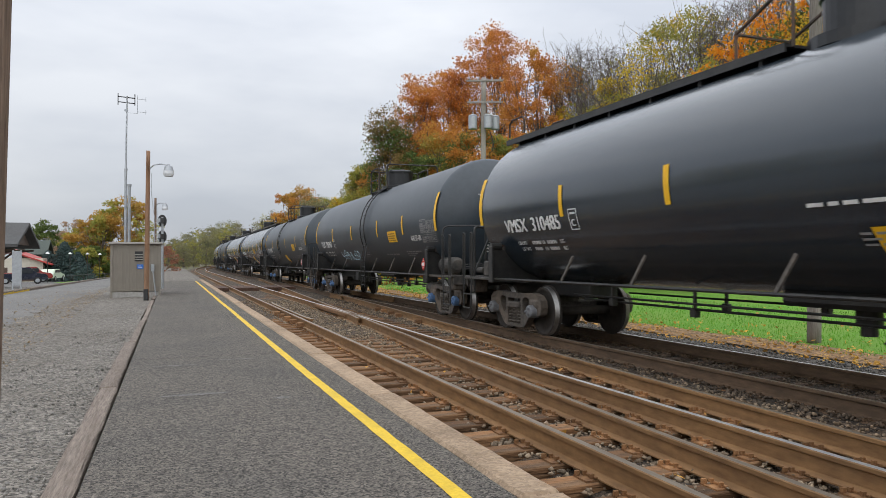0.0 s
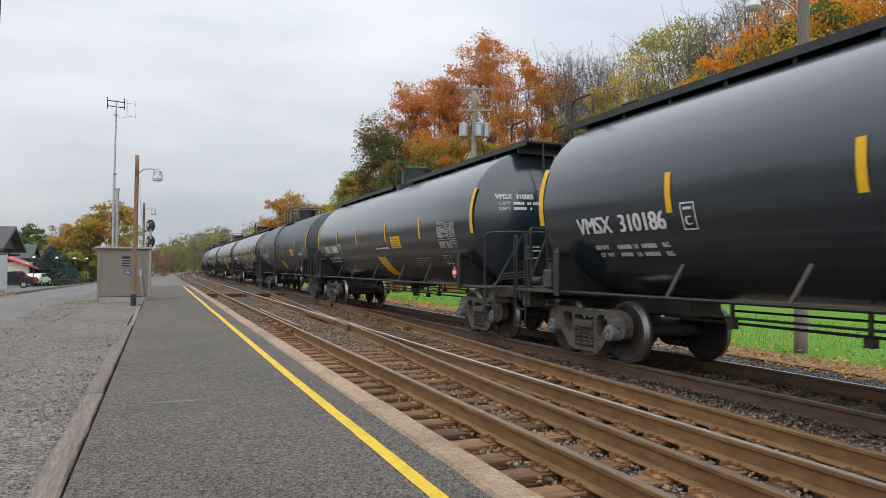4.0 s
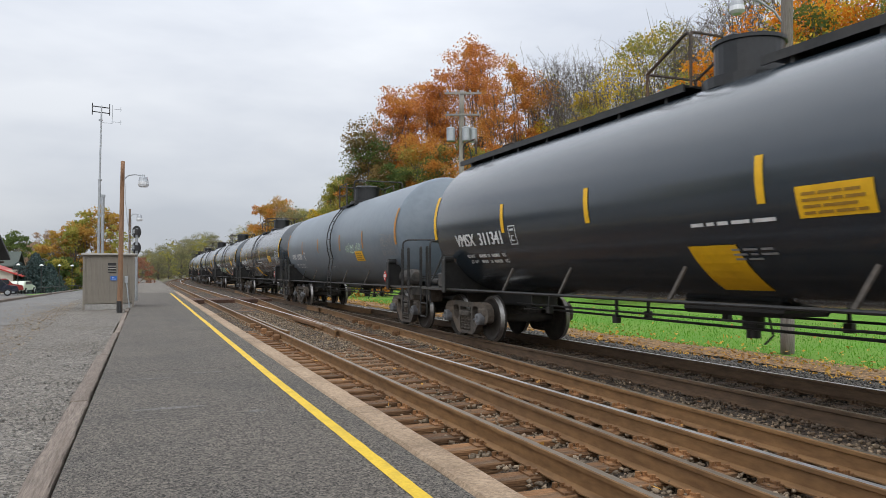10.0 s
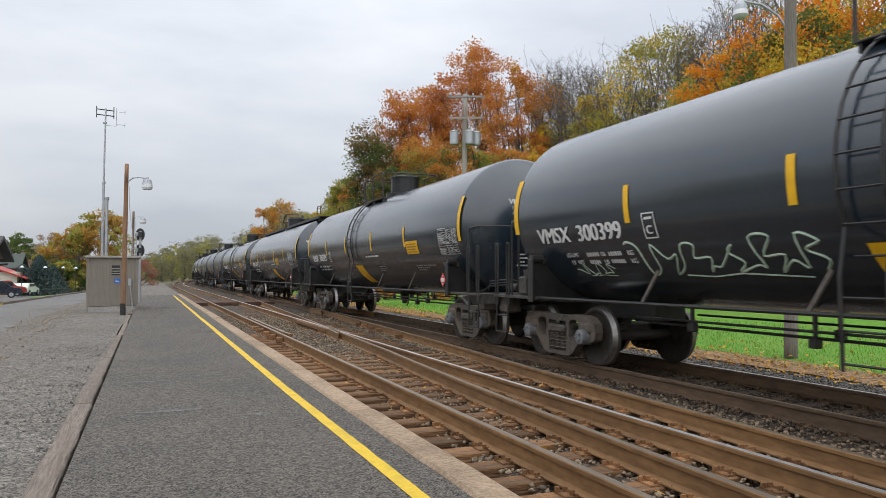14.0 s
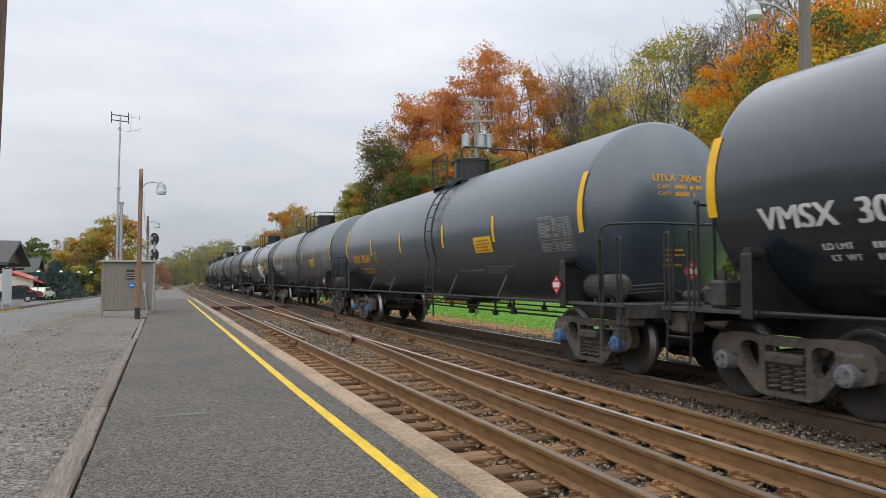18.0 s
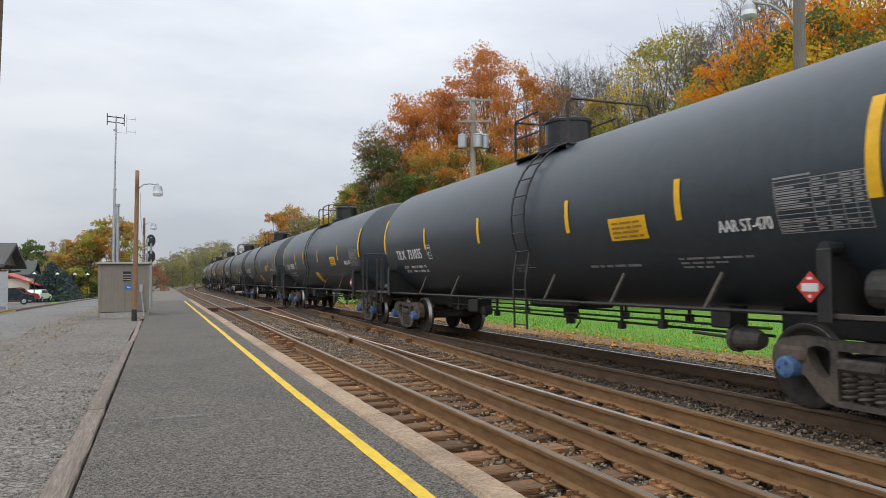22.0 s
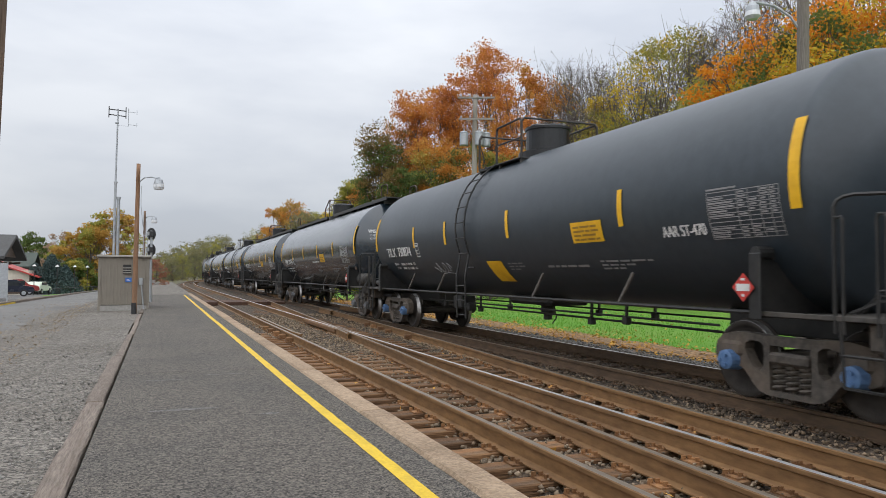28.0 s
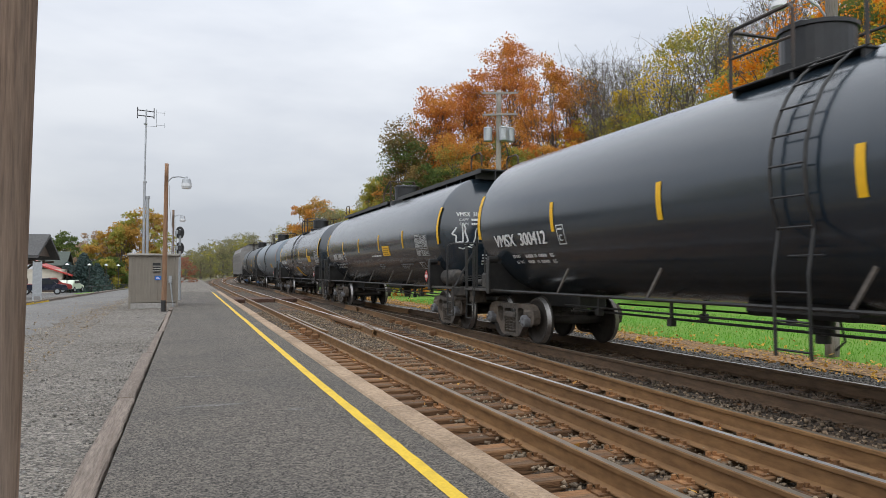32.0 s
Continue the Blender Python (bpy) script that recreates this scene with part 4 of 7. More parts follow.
for _ in range(700):
    y = 2.6 + 12 * rng.random() ** 1.5
    x = -0.68 - abs(rng.normal(0, 0.55))
    pl.append((x, y, -0.045 + 0.03 * noise.noise(Vector((x * 0.9, y * 0.9, 0)))))
    sz.append(rng.uniform(0.015, 0.036))
tagged(part("yard_stones", scatter_mesh("yard_stones", pl, STONE_V, STONE_F, M["stone_grey"], sz, rng), None), "small grey stones lying on the yard", "gravel", kind="stuff")

# fallen leaves along the verge and the yard, and a few on the ballast
pl = [(10.1 + rng.gamma(2.0, 0.42), rng.uniform(-2, 60), 0.0) for _ in range(9000)]
pl = [(min(x, 12.8), y, -0.43 - 0.05 * max(0, 12.0 - x) + rng.uniform(0.0, 0.04)) for x, y, _ in pl]
pl += [(rng.uniform(11.5, 22), rng.uniform(0, 60), -0.39) for _ in range(700)]
pl += [(rng.uniform(2.6, 6), rng.uniform(2.5, 14), TIE_Z + 0.03) for _ in range(45)]
tagged(part("fallen_leaves", scatter_mesh("fallen_leaves", pl, LEAF_V, LEAF_F, L["fallen_bright"], rng.uniform(0.05, 0.11, len(pl)), rng, flat=0.75), None), "scattered yellow and brown fallen leaves", "leaves", kind="stuff")
pl = [(-1.5 - abs(rng.normal(0, 1.0)) - 0.03 * y, y, -0.03 + 0.02 * rng.random()) for y in rng.uniform(5, 34, 2300)]
tagged(part("yard_leaves", scatter_mesh("yard_leaves", pl, LEAF_V, LEAF_F, L["fallen"], rng.uniform(0.03, 0.06, len(pl)), rng, flat=0.85), None), "dull brown dead leaves on the gravel yard", "leaves", kind="stuff")
# grass blades near the rail
pl = [(11.1 + 8 * rng.random() ** 1.6, rng.uniform(2, 40), 0) for _ in range(26000)]
pl = [(x, y, -0.40 - 0.10 * max(0, 12.2 - x)) for x, y, _ in pl]
BL_V = [(-0.08, 0, -0.2), (0.08, 0, -0.2), (0.02, 0.1, 0.8)]
tagged(part("grass_blades", scatter_mesh("grass_blades", pl, BL_V, [(0, 1, 2)], L["blade"], rng.uniform(0.05, 0.10, len(pl)), rng, flat=0.8), None), "short bright green grass blades", "grass", kind="stuff")

# ---- the train ----
R, TC = 1.46, 2.45        # tank radius, and its centre above the rail head
HALF = 7.42               # half the straight shell
SILL_Z = 1.05             # side handrail above the rail head


def on_tank(y, z_above, lift=0.006):
    """The place on the near side of the tank at height z_above the tank's centre line, measured round the shell."""
    a = z_above / R
    return Vector((-(R + lift) * math.cos(a), y, TC + (R + lift) * math.sin(a)))


def patch_on_tank(y0, y1, v0, v1, lift=0.008, skew=0.0, n=6):
    """A thin band wrapped on the near side from y0 to y1, from v0 to v1 round the shell."""
    bm = bmesh.new()
    rows = [[bm.verts.new(on_tank(y + skew * (v - v0), v, lift)) for y in (y0, y1)] for v in (v0 + (v1 - v0) * i / n for i in range(n + 1))]
    for (a, b), (c, d) in zip(rows, rows[1:]):
        bm.faces.new((a, b, d, c))
    return bm


def wrapped_text(text, y_left, v_low, size, width=0.0, lift=0.012):
    """Words on the near side: they read from the far end (left as seen) to the near end."""
    v, polys = glyphs(text, size, width)
    # two passes of the stencil, side by side, give the heavy stroke
    co = [tuple(on_tank(y_left - a[0] + d, v_low + a[1], lift + k)) for d, k in ((-0.040 * size, 0.0), (0.040 * size, 0.003)) for a in v]
    return co, polys + [tuple(i + len(v) for i in p) for p in polys]


# dished head: a wide spherical crown and a tight knuckle at the seam
CROWN, KNUCKLE = 2.25, 0.22
TURN = math.asin((R - KNUCKLE) / (CROWN - KNUCKLE))
CROWN_Y = HALF - (CROWN - KNUCKLE) * math.cos(TURN)


def head_y(r):
    """How far along the car the head lies at r metres from its middle."""
    if r < CROWN * math.sin(TURN):
        return CROWN_Y + math.sqrt(CROWN * CROWN - r * r)
    return HALF + math.sqrt(max(0.0, KNUCKLE ** 2 - (r - R + KNUCKLE) ** 2))


HEAD = [(CROWN_Y + CROWN * math.cos(a), CROWN * math.sin(a)) for a in (TURN * i / 8 for i in range(9))]
HEAD += [(HALF + KNUCKLE * math.cos(a), R - KNUCKLE + KNUCKLE * math.sin(a)) for a in (TURN + (math.pi / 2 - TURN) * i / 5 for i in range(1, 6))]


def tank_shell(material):
    bm = bmesh.new()
    prof = [(-s, r) for s, r in HEAD]
    prof += [(s, R) for s in (-5.0, -2.5, 0.0, 2.5, 5.0)]
    prof += HEAD[::-1]
    lathe(bm, prof, "Y", 56, (0, 0, TC))
    return finish(bm, "tank_shell", material, True)


# --- truck (bogie) ---
def side_frame_mesh():
    """The cast side frame, cut from a thick outline with its two windows and the spring opening."""
    bm = bmesh.new()
    half = [(0.30, 0.77), (0.55, 0.79), (0.78, 0.79), (0.97, 0.75), (1.08, 0.66), (1.11, 0.53), (1.07, 0.41), (0.95, 0.36), (0.80, 0.40), (0.68, 0.38), (0.60, 0.31), (0.50, 0.20), (0.42, 0.14), (0.30, 0.11)]
    outer = half + [(-y, z) for y, z in half[::-1]]
    hole = [(0.36, 0.66), (0.42, 0.70), (0.54, 0.705), (0.63, 0.67), (0.64, 0.60), (0.58, 0.49), (0.50, 0.40), (0.43, 0.37), (0.37, 0.42), (0.35, 0.54)]
    win = [hole, [(-y, z) for y, z in hole[::-1]], [(-0.27, 0.67), (0.27, 0.67), (0.28, 0.50), (0.27, 0.17), (-0.27, 0.17), (-0.28, 0.50)]]
    loops = []
    for loop in [outer] + win:
        vs = [bm.verts.new((-0.07, y, z)) for y, z in loop]
        loops.append([bm.edges.new((vs[i], vs[(i + 1) % len(vs)])) for i in range(len(vs))])
    bmesh.ops.triangle_fill(bm, use_beauty=True, use_dissolve=False, edges=[e for l in loops for e in l])
    ext = bmesh.ops.extrude_face_region(bm, geom=list(bm.faces))
    bmesh.ops.translate(bm, vec=(0.14, 0, 0), verts=[v for v in ext["geom"] if isinstance(v, bmesh.types.BMVert)])
    bmesh.ops.recalc_face_normals(bm, faces=bm.faces)
    # pedestal bosses
    for s in (-1, 1):
        box(bm, -0.11, 0.10, s * 0.83 - 0.17, s * 0.83 + 0.17, 0.50, 0.68, 0.04)
    return finish(bm, "side_frame", M["truck"])


def coil_mesh():
    bm = bmesh.new()
    pts = [(0.078 * math.cos(a), 0.078 * math.sin(a), 0.19 + 0.29 * a / (2 * math.pi * 5)) for a in (i * 2 * math.pi / 7 for i in range(36))]
    pipe(bm, pts, 0.021, 4)
    rod(bm, (0, 0, 0.17), (0, 0, 0.48), 0.052, seg=7)
    return finish(bm, "coil_spring", M["truck"])


def wheel_profile(bm, s):
    """A wheel with its flange, tread, dished plate and hub; s: side of the axle."""
    prof = [(0.62, 0.0), (0.62, 0.10), (0.66, 0.12), (0.69, 0.17), (0.685, 0.33), (0.67, 0.385), (0.665, 0.43), (0.675, 0.487), (0.70, 0.487), (0.715, 0.462), (0.80, 0.457), (0.805, 0.452), (0.805, 0.40), (0.785, 0.385), (0.765, 0.33), (0.76, 0.17), (0.79, 0.13), (0.83, 0.12), (0.83, 0.0)]
    return lathe(bm, [(s * a, b) for a, b in prof], "X", 36)


def wheelset_mesh():
    bm = bmesh.new()
    for s in (-1, 1):
        wheel_profile(bm, s)
    rod(bm, (-1.02, 0, 0), (1.02, 0, 0), 0.085, seg=12)
    me = finish(bm, "wheelset", [M["wheel"], M["tread"]], True)
    idx = []
    for p in me.polygons:
        c = p.center
        r = math.hypot(c.y, c.z)
        idx.append(1 if (0.452 < r < 0.464 and 0.71 < abs(c.x)) else 0)
    me.polygons.foreach_set("material_index", idx)
    return me


MESH = {}


def shared(key, make):
    if key not in MESH:
        MESH[key] = make()
    return MESH[key]


def cap_mesh(material):
    bm = bmesh.new()
    lathe(bm, [(-0.10, 0.0), (-0.10, 0.085), (-0.085, 0.115), (0.05, 0.125), (0.10, 0.13)], "X", 16)
    for i in range(3):
        a = 2 * math.pi * i / 3
        rod(bm, (-0.13, 0.06 * math.cos(a), 0.06 * math.sin(a)), (-0.09, 0.06 * math.cos(a), 0.06 * math.sin(a)), 0.022, seg=6)
    return finish(bm, "bearing_cap", material, False)


def make_truck(car, y, caps):
    tr = part("truck", shared("bolster", bolster), None, car, at=pose(0, y, 0))
    for s in (-1, 1):
        part("side_frame", shared("frame", side_frame_mesh), None, tr, at=pose(s * 0.93, 0, 0, 0, 0, 0 if s < 0 else 180))
        part("spring_seat", shared("seat", lambda: finish(box(bmesh.new(), -0.12, 0.12, -0.26, 0.26, 0.47, 0.60, 0.03), "spring_seat", M["truck"])), None, tr, at=pose(s * 0.93, 0, 0))
        for cy in (-0.175, 0.0, 0.175):
            part("coil_spring", shared("coil", coil_mesh), None, tr, at=pose(s * 0.93, cy, 0))
    for dy in (-0.83, 0.83):
        part("wheelset", shared("wheelset", wheelset_mesh), None, tr, at=pose(0, dy, 0.457))
        part("bearing_cap", shared("cap" + caps, lambda: cap_mesh(M[caps])), None, tr, at=pose(-1.03, dy, 0.457))
        part("brake_beam", shared("beam", lambda: finish(box(box(bmesh.new(), -0.7, 0.7, -0.04, 0.04, 0.36, 0.44), -0.66, -0.60, -0.06, 0.06, 0.30, 0.5), "brake_beam", M["frame"])), None, tr, at=pose(0, dy * 0.40, 0))
    return tr


def bolster():
    bm = bmesh.new()
    box(bm, -1.0, 1.0, -0.20, 0.20, 0.44, 0.60, 0.03)
    box(bm, -0.3, 0.3, -0.28, 0.28, 0.58, 0.74, 0.02)
    return finish(bm, "truck", M["truck"])


def car_end(car, s, style):
    """All that stands at one end of a tank car: stub sill, end platform, steps, railing, coupler; s = +1 at the far end."""
    def mk(name, make, label="", at=None):
        return part(name, shared((name, s, style), make), None, car, label, at=at)

    mk("stub_sill", lambda: finish(box(bmesh.new(), -0.30, 0.30, s * 5.3, s * 8.55, 0.72, 1.02, 0.02), "stub_sill", M["frame"]))
    mk("end_platform", lambda: finish(box(bmesh.new(), -1.36, 1.36, s * 7.50, s * 8.40, 1.025, 1.06, 0.008), "end_platform", M["deck"]))
    mk("centre_plate", lambda: finish(box(bmesh.new(), -0.75, 0.75, s * 6.9, s * 7.5, 0.96, 1.04, 0.01), "centre_plate", M["frame"]))
    mk("end_beam", lambda: finish(box(bmesh.new(), -1.38, 1.38, s * 8.40, s * 8.47, 0.86, 1.065, 0.01), "end_beam", M["deck"]))
    for sx in (-1, 1):
        part("side_angle", shared(("angle", s, sx), lambda sx=sx: finish(box(bmesh.new(), sx * 1.37, sx * 1.43, s * 6.9, s * 8.47, 1.02, 1.07, 0.006), "side_angle", M["deck"])), None, car, "dusty edge of the end platform")
        part("beam_gusset", shared(("gusset", s, sx), lambda sx=sx: finish(box(bmesh.new(), sx * 1.02, sx * 1.34, s * 8.12, s * 8.40, 0.74, 1.025, 0.03), "beam_gusset", M["truck"])), None, car)

    def saddle(sx):
        """A bolster web hugging one side of the tank, with its edge flange."""
        bm = bmesh.new()
        ring = [(sx * (R - 0.03) * math.sin(i * math.pi / 14), TC - (R - 0.03) * math.cos(i * math.pi / 14)) for i in range(1, 5)]
        ring += [(sx * 1.48, TC - 0.72), (sx * 1.48, 1.0), (sx * 0.3, 0.95)]
        f = bm.faces.new([bm.verts.new((x, s * 6.95, z)) for x, z in ring])
        ext = bmesh.ops.extrude_face_region(bm, geom=[f])
        bmesh.ops.translate(bm, vec=(0, 0.03, 0), verts=[v for v in ext["geom"] if isinstance(v, bmesh.types.BMVert)])
        box(bm, sx * 1.47, sx * 1.51, s * 6.87, s * 7.03, 0.98, TC - 0.76, 0.012)
        rod(bm, (sx * 1.28, s * 6.95, TC - 0.76), (sx * 1.49, s * 6.95, TC - 0.76), 0.07, seg=10)
        bmesh.ops.recalc_face_normals(bm, faces=bm.faces)
        return finish(bm, "bolster_saddle", M["frame"])
    for sx in (-1, 1):
        part("bolster_saddle", shared(("saddle", s, sx), lambda sx=sx: saddle(sx)), None, car)

    def coupler():
        bm = bmesh.new()
        box(bm, -0.13, 0.13, s * 8.4, s * 8.72, 0.74, 0.98, 0.03)
        box(bm, -0.20, 0.10, s * 8.68, s * 8.90, 0.72, 1.0, 0.04)
        pipe(bm, [(0.25, s * 8.45, 0.8), (0.28, s * 8.6, 0.5), (0.2, s * 8.8, 0.45), (0.1, s * 8.85, 0.6)], 0.03, 6)
        return finish(bm, "coupler", M["truck"])
    mk("coupler", coupler)
    drop = 0.18 if style == "low" else 0.0
    for sx in (-1, 1):
        def rail_(sx=sx):
            bm = bmesh.new()
            if style == "walk":
                pipe(bm, [(sx * 1.38, s * 8.02, 0.75), (sx * 1.38, s * 8.02, 2.0), (sx * 1.37, s * 8.04, 2.06), (sx * 1.34, s * 8.08, 2.10), (sx * 1.28, s * 8.14, 2.12), (sx * 0.9, s * 8.44, 2.12), (0, s * 8.46, 2.12)], 0.024)
            else:
                pipe(bm, [(sx * 1.38, s * 7.82, 1.05), (sx * 1.38, s * 7.82, 2.29 - drop), (sx * 1.365, s * 7.84, 2.345 - drop), (sx * 1.33, s * 7.88, 2.38 - drop), (sx * 1.26, s * 7.95, 2.40 - drop), (sx * 0.95, s * 8.36, 2.39 - drop), (sx * 0.80, s * 8.44, 2.385 - drop), (0, s * 8.46, 2.38 - drop)], 0.022)
            return finish(bm, "end_handrail", M["frame"])
        part("end_handrail", shared(("eh", s, sx, style), rail_), None, car)
        if style == "walk":
            part("diagonal_brace", shared(("db", s, sx), lambda sx=sx: finish(pipe(bmesh.new(), [(sx * 0.75, s * 8.45, 2.1), (sx * 1.30, s * 8.3, 1.06)], 0.024), "diagonal_brace", M["frame"])), None, car)
        # grab irons: narrow hoops of flat bar at the corner steps
        near, far = (8.10, 8.50) if style == "walk" else (7.90, 8.34)
        for y0 in (() if style == "walk" and s < 0 else (near, far)):
            part("grab_iron", shared(("grab_iron", s, sx, y0), lambda y0=y0, sx=sx: finish(pipe(bmesh.new(), [(sx * 1.42, s * (y0 - 0.045), 0.9), (sx * 1.42, s * (y0 - 0.045), 1.96), (sx * 1.42, s * (y0 - 0.03), 2.0), (sx * 1.42, s * (y0 + 0.03), 2.0), (sx * 1.42, s * (y0 + 0.045), 1.96), (sx * 1.42, s * (y0 + 0.045), 0.9)], 0.018), "grab_iron", M["frame"])), None, car)
        part("end_post", shared(("ep", s, sx, style), lambda sx=sx: finish(box(bmesh.new(), sx * 0.55, sx * 0.59, s * 8.43, s * 8.46, 1.0, 2.12 if style == "walk" else 2.38 - drop, 0.006), "end_post", M["frame"])), None, car)

        def step_(sx=sx):
            bm = bmesh.new()
            pipe(bm, [(sx * 1.41, s * far, 1.02), (sx * 1.42, s * (far + 0.03), 0.42), (sx * 1.42, s * (far + 0.01), 0.40), (sx * 1.42, s * (near + 0.06), 0.40), (sx * 1.42, s * (near + 0.04), 0.42), (sx * 1.41, s * near, 1.02)], 0.018)
            pipe(bm, [(sx * 1.415, s * far, 0.70), (sx * 1.415, s * near, 0.70)], 0.016)
            return finish(bm, "sill_step", M["frame"])
        part("sill_step", shared(("st", s, sx, style), step_), None, car)

    def hoses():
        bm = bmesh.new()
        for k in range(3):
            pipe(bm, [(-1.1 + 0.1 * k, s * 7.75, 1.08), (-0.95, s * 7.95, 1.20 + 0.05 * k), (-0.6, s * 8.2, 1.24 + 0.05 * k), (-0.2, s * 8.3, 1.17), (0.1, s * 8.32, 1.07)], 0.016, 5)
        return finish(bm, "brake_pipe", M["frame"])
    part("brake_pipe", shared(("hoses", s), hoses), None, car)


def placard(car, at):
    def make():
        bm = bmesh.new()
        h = 0.155
        vs = [bm.verts.new(p) for p in ((0, -h, 0), (0, 0, -h), (0, h, 0), (0, 0, h))]
        f = bm.faces.new(vs)
        ext = bmesh.ops.extrude_face_region(bm, geom=[f])
        bmesh.ops.translate(bm, vec=(-0.006, 0, 0), verts=[v for v in ext["geom"] if isinstance(v, bmesh.types.BMVert)])
        bmesh.ops.recalc_face_normals(bm, faces=bm.faces)
        return finish(bm, "placard", M["red"])
    p = part("placard", shared("placard", make), None, car, "red diamond hazard placard with a white band", at=at)

    def band():
        bm = bmesh.new()
        box(bm, -0.010, -0.007, -0.095, 0.095, -0.04, 0.04)
        box(bm, -0.010, -0.007, -0.03, 0.03, 0.075, 0.10)
        box(bm, -0.010, -0.007, -0.018, 0.018, -0.10, -0.07)
        return finish(bm, "placard_band", M["white"])
    part("placard_band", shared("pband", band), None, p)


def top_gear(car, style, ladder_y=0.87):
    top = TC + R

    def dome():
        bm = bmesh.new()
        lathe(bm, [(top - 0.12, 0.60), (top + 0.02, 0.60), (top + 0.05, 0.47), (top + 0.06, 0.44), (top + 0.48, 0.44), (top + 0.48, 0.47), (top + 0.53, 0.47), (top + 0.55, 0.40), (top + 0.56, 0.0)], "Z", 28)
        return finish(bm, "dome_housing", M["dome"])
    d = part("dome_housing", shared("dome", dome), None, car, "black manway and valve housing")

    def lid():
        bm = bmesh.new()
        box(bm, -0.36, 0.36, -0.10, 0.10, top + 0.55, top + 0.60, 0.02)
        box(bm, -0.1, 0.1, -0.34, 0.34, top + 0.55, top + 0.585, 0.015)
        return finish(bm, "lid_bar", M["dome"])
    part("lid_bar", shared("lid", lid), None, d)

    if style == "walk":
        a, b, gap, w, hgt = 0.58, 1.5, None, 0.46, 0.80
    elif ladder_y < 0:
        a, b, gap, w, hgt = -1.4, 0.55, (-1.4, -0.45), 0.86, 0.60
    else:
        a, b, gap, w, hgt = -0.48, 1.48, (0.62, 1.48), 0.86, 0.60
    kind = (style, ladder_y < 0)

    def deck(sx):
        bm = bmesh.new()
        box(bm, sx * 0.62, sx * (w + 0.03), a, b, top - 0.19, top - 0.165, 0.006)
        for y in (a + 0.05, (a + b) / 2, b - 0.05):
            box(bm, sx * 0.70, sx * w, y - 0.02, y + 0.02, top - 0.32, top - 0.18)
        return finish(bm, "top_platform", M["frame"])

    steel = M["rusty_rail"] if style == "walk" else M["worn_rail"]
    solid = None if style == "walk" else (gap[1], b) if ladder_y < 0 else (a, gap[0])

    def rail(sx):
        x = sx * w
        if style == "walk":
            pts = [(x, a, top + 0.03), (x, a, top + hgt - 0.05), (x, a + 0.05, top + hgt), (x, a + 0.12, top + hgt - 0.01), (x, a + 0.55, top + hgt - 0.20), (x, b, top + hgt - 0.36), (x, b, top + 0.03)]
        else:
            pts = [(x, solid[0], top - 0.17), (x, solid[0], top + hgt - 0.06), (x, solid[0] + 0.05, top + hgt), (x, solid[1] - 0.05, top + hgt - 0.02), (x, solid[1], top + hgt - 0.08), (x, solid[1], top - 0.17)]
        return finish(pipe(bmesh.new(), pts, 0.025), "top_railing", steel)

    def corner_post(sx):
        other = a if ladder_y < 0 else b
        return finish(pipe(bmesh.new(), [(sx * w, other, top - 0.17), (sx * w, other, top + hgt - 0.1), (sx * w * 0.93, other, top + hgt)], 0.025), "corner_post", steel)
    for sx in (-1, 1):
        if style != "walk":
            part("top_platform", shared(("deck", sx, kind), lambda sx=sx: deck(sx)), None, car)
            part("mid_rail", shared(("mid", sx, kind), lambda sx=sx: finish(pipe(bmesh.new(), [(sx * w, solid[0], top + 0.22), (sx * w, solid[1], top + 0.22)], 0.018), "mid_rail", steel)), None, car)
            part("corner_post", shared(("corner", sx, kind), lambda sx=sx: corner_post(sx)), None, car)
        part("top_railing", shared(("rail", sx, kind), lambda sx=sx: rail(sx)), None, car)

    def hoop():
        bm = bmesh.new()
        pipe(bm, [(-w, 0, -0.07), (-0.93 * w, 0, 0), (0.93 * w, 0, 0), (w, 0, -0.07)], 0.024)
        return finish(bm, "cross_rail", M["rusty_rail"] if style == "walk" else M["worn_rail"])
    part("cross_rail", shared(("hoop", kind), hoop), None, car, at=pose(0, a, top + hgt))
    part("cross_rail", shared(("hoop", kind), hoop), None, car, at=pose(0, b, top + (0.44 if style == "walk" else hgt - 0.03)))

    if style == "walk":
        def walkway():
            bm = bmesh.new()
            for a, b in ((-8.15, -0.72), (0.62, 8.15)):
                box(bm, -0.53, 0.53, a, b, top + 0.035, top + 0.07)
                box(bm, -0.56, -0.53, a, b, top - 0.03, top + 0.08)
                box(bm, 0.53, 0.56, a, b, top - 0.03, top + 0.08)
                y = a + 0.4
                while y < b:
                    box(bm, -0.50, 0.50, y, y + 0.06, top - 0.13, top + 0.03)
                    y += 1.1
            return finish(bm, "running_board", M["frame"])
        part("running_board", shared("walkway", walkway), None, car, "black steel running board along the tank top")
        for s in (-1, 1):
            def grabs(s=s):
                bm = bmesh.new()
                for x in (0,):
                    pipe(bm, [(x, s * 8.1, top + 0.15), (x, s * 8.1, top + 0.42), (x, s * 7.98, top + 0.50), (x, s * 7.5, top + 0.50), (x, s * 7.42, top + 0.42), (x, s * 7.42, top + 0.15)], 0.022)
                return finish(bm, "grab_hoop", M["rusty_rail"])
            for gx in (-0.5, 0.5):
                part("grab_hoop", shared(("grab", s), grabs), None, car, at=pose(gx, 0, 0))

            def end_ladder(s=s):
                bm = bmesh.new()
                for x in (-0.15, 0.29):
                    pipe(bm, [(x, s * 8.14, top + 0.05), (x, s * 8.16, TC + 0.9), (x, s * 8.24, TC), (x, s * 8.34, 1.05)], 0.02)
                for i in range(9):
                    z = 1.3 + 0.3 * i
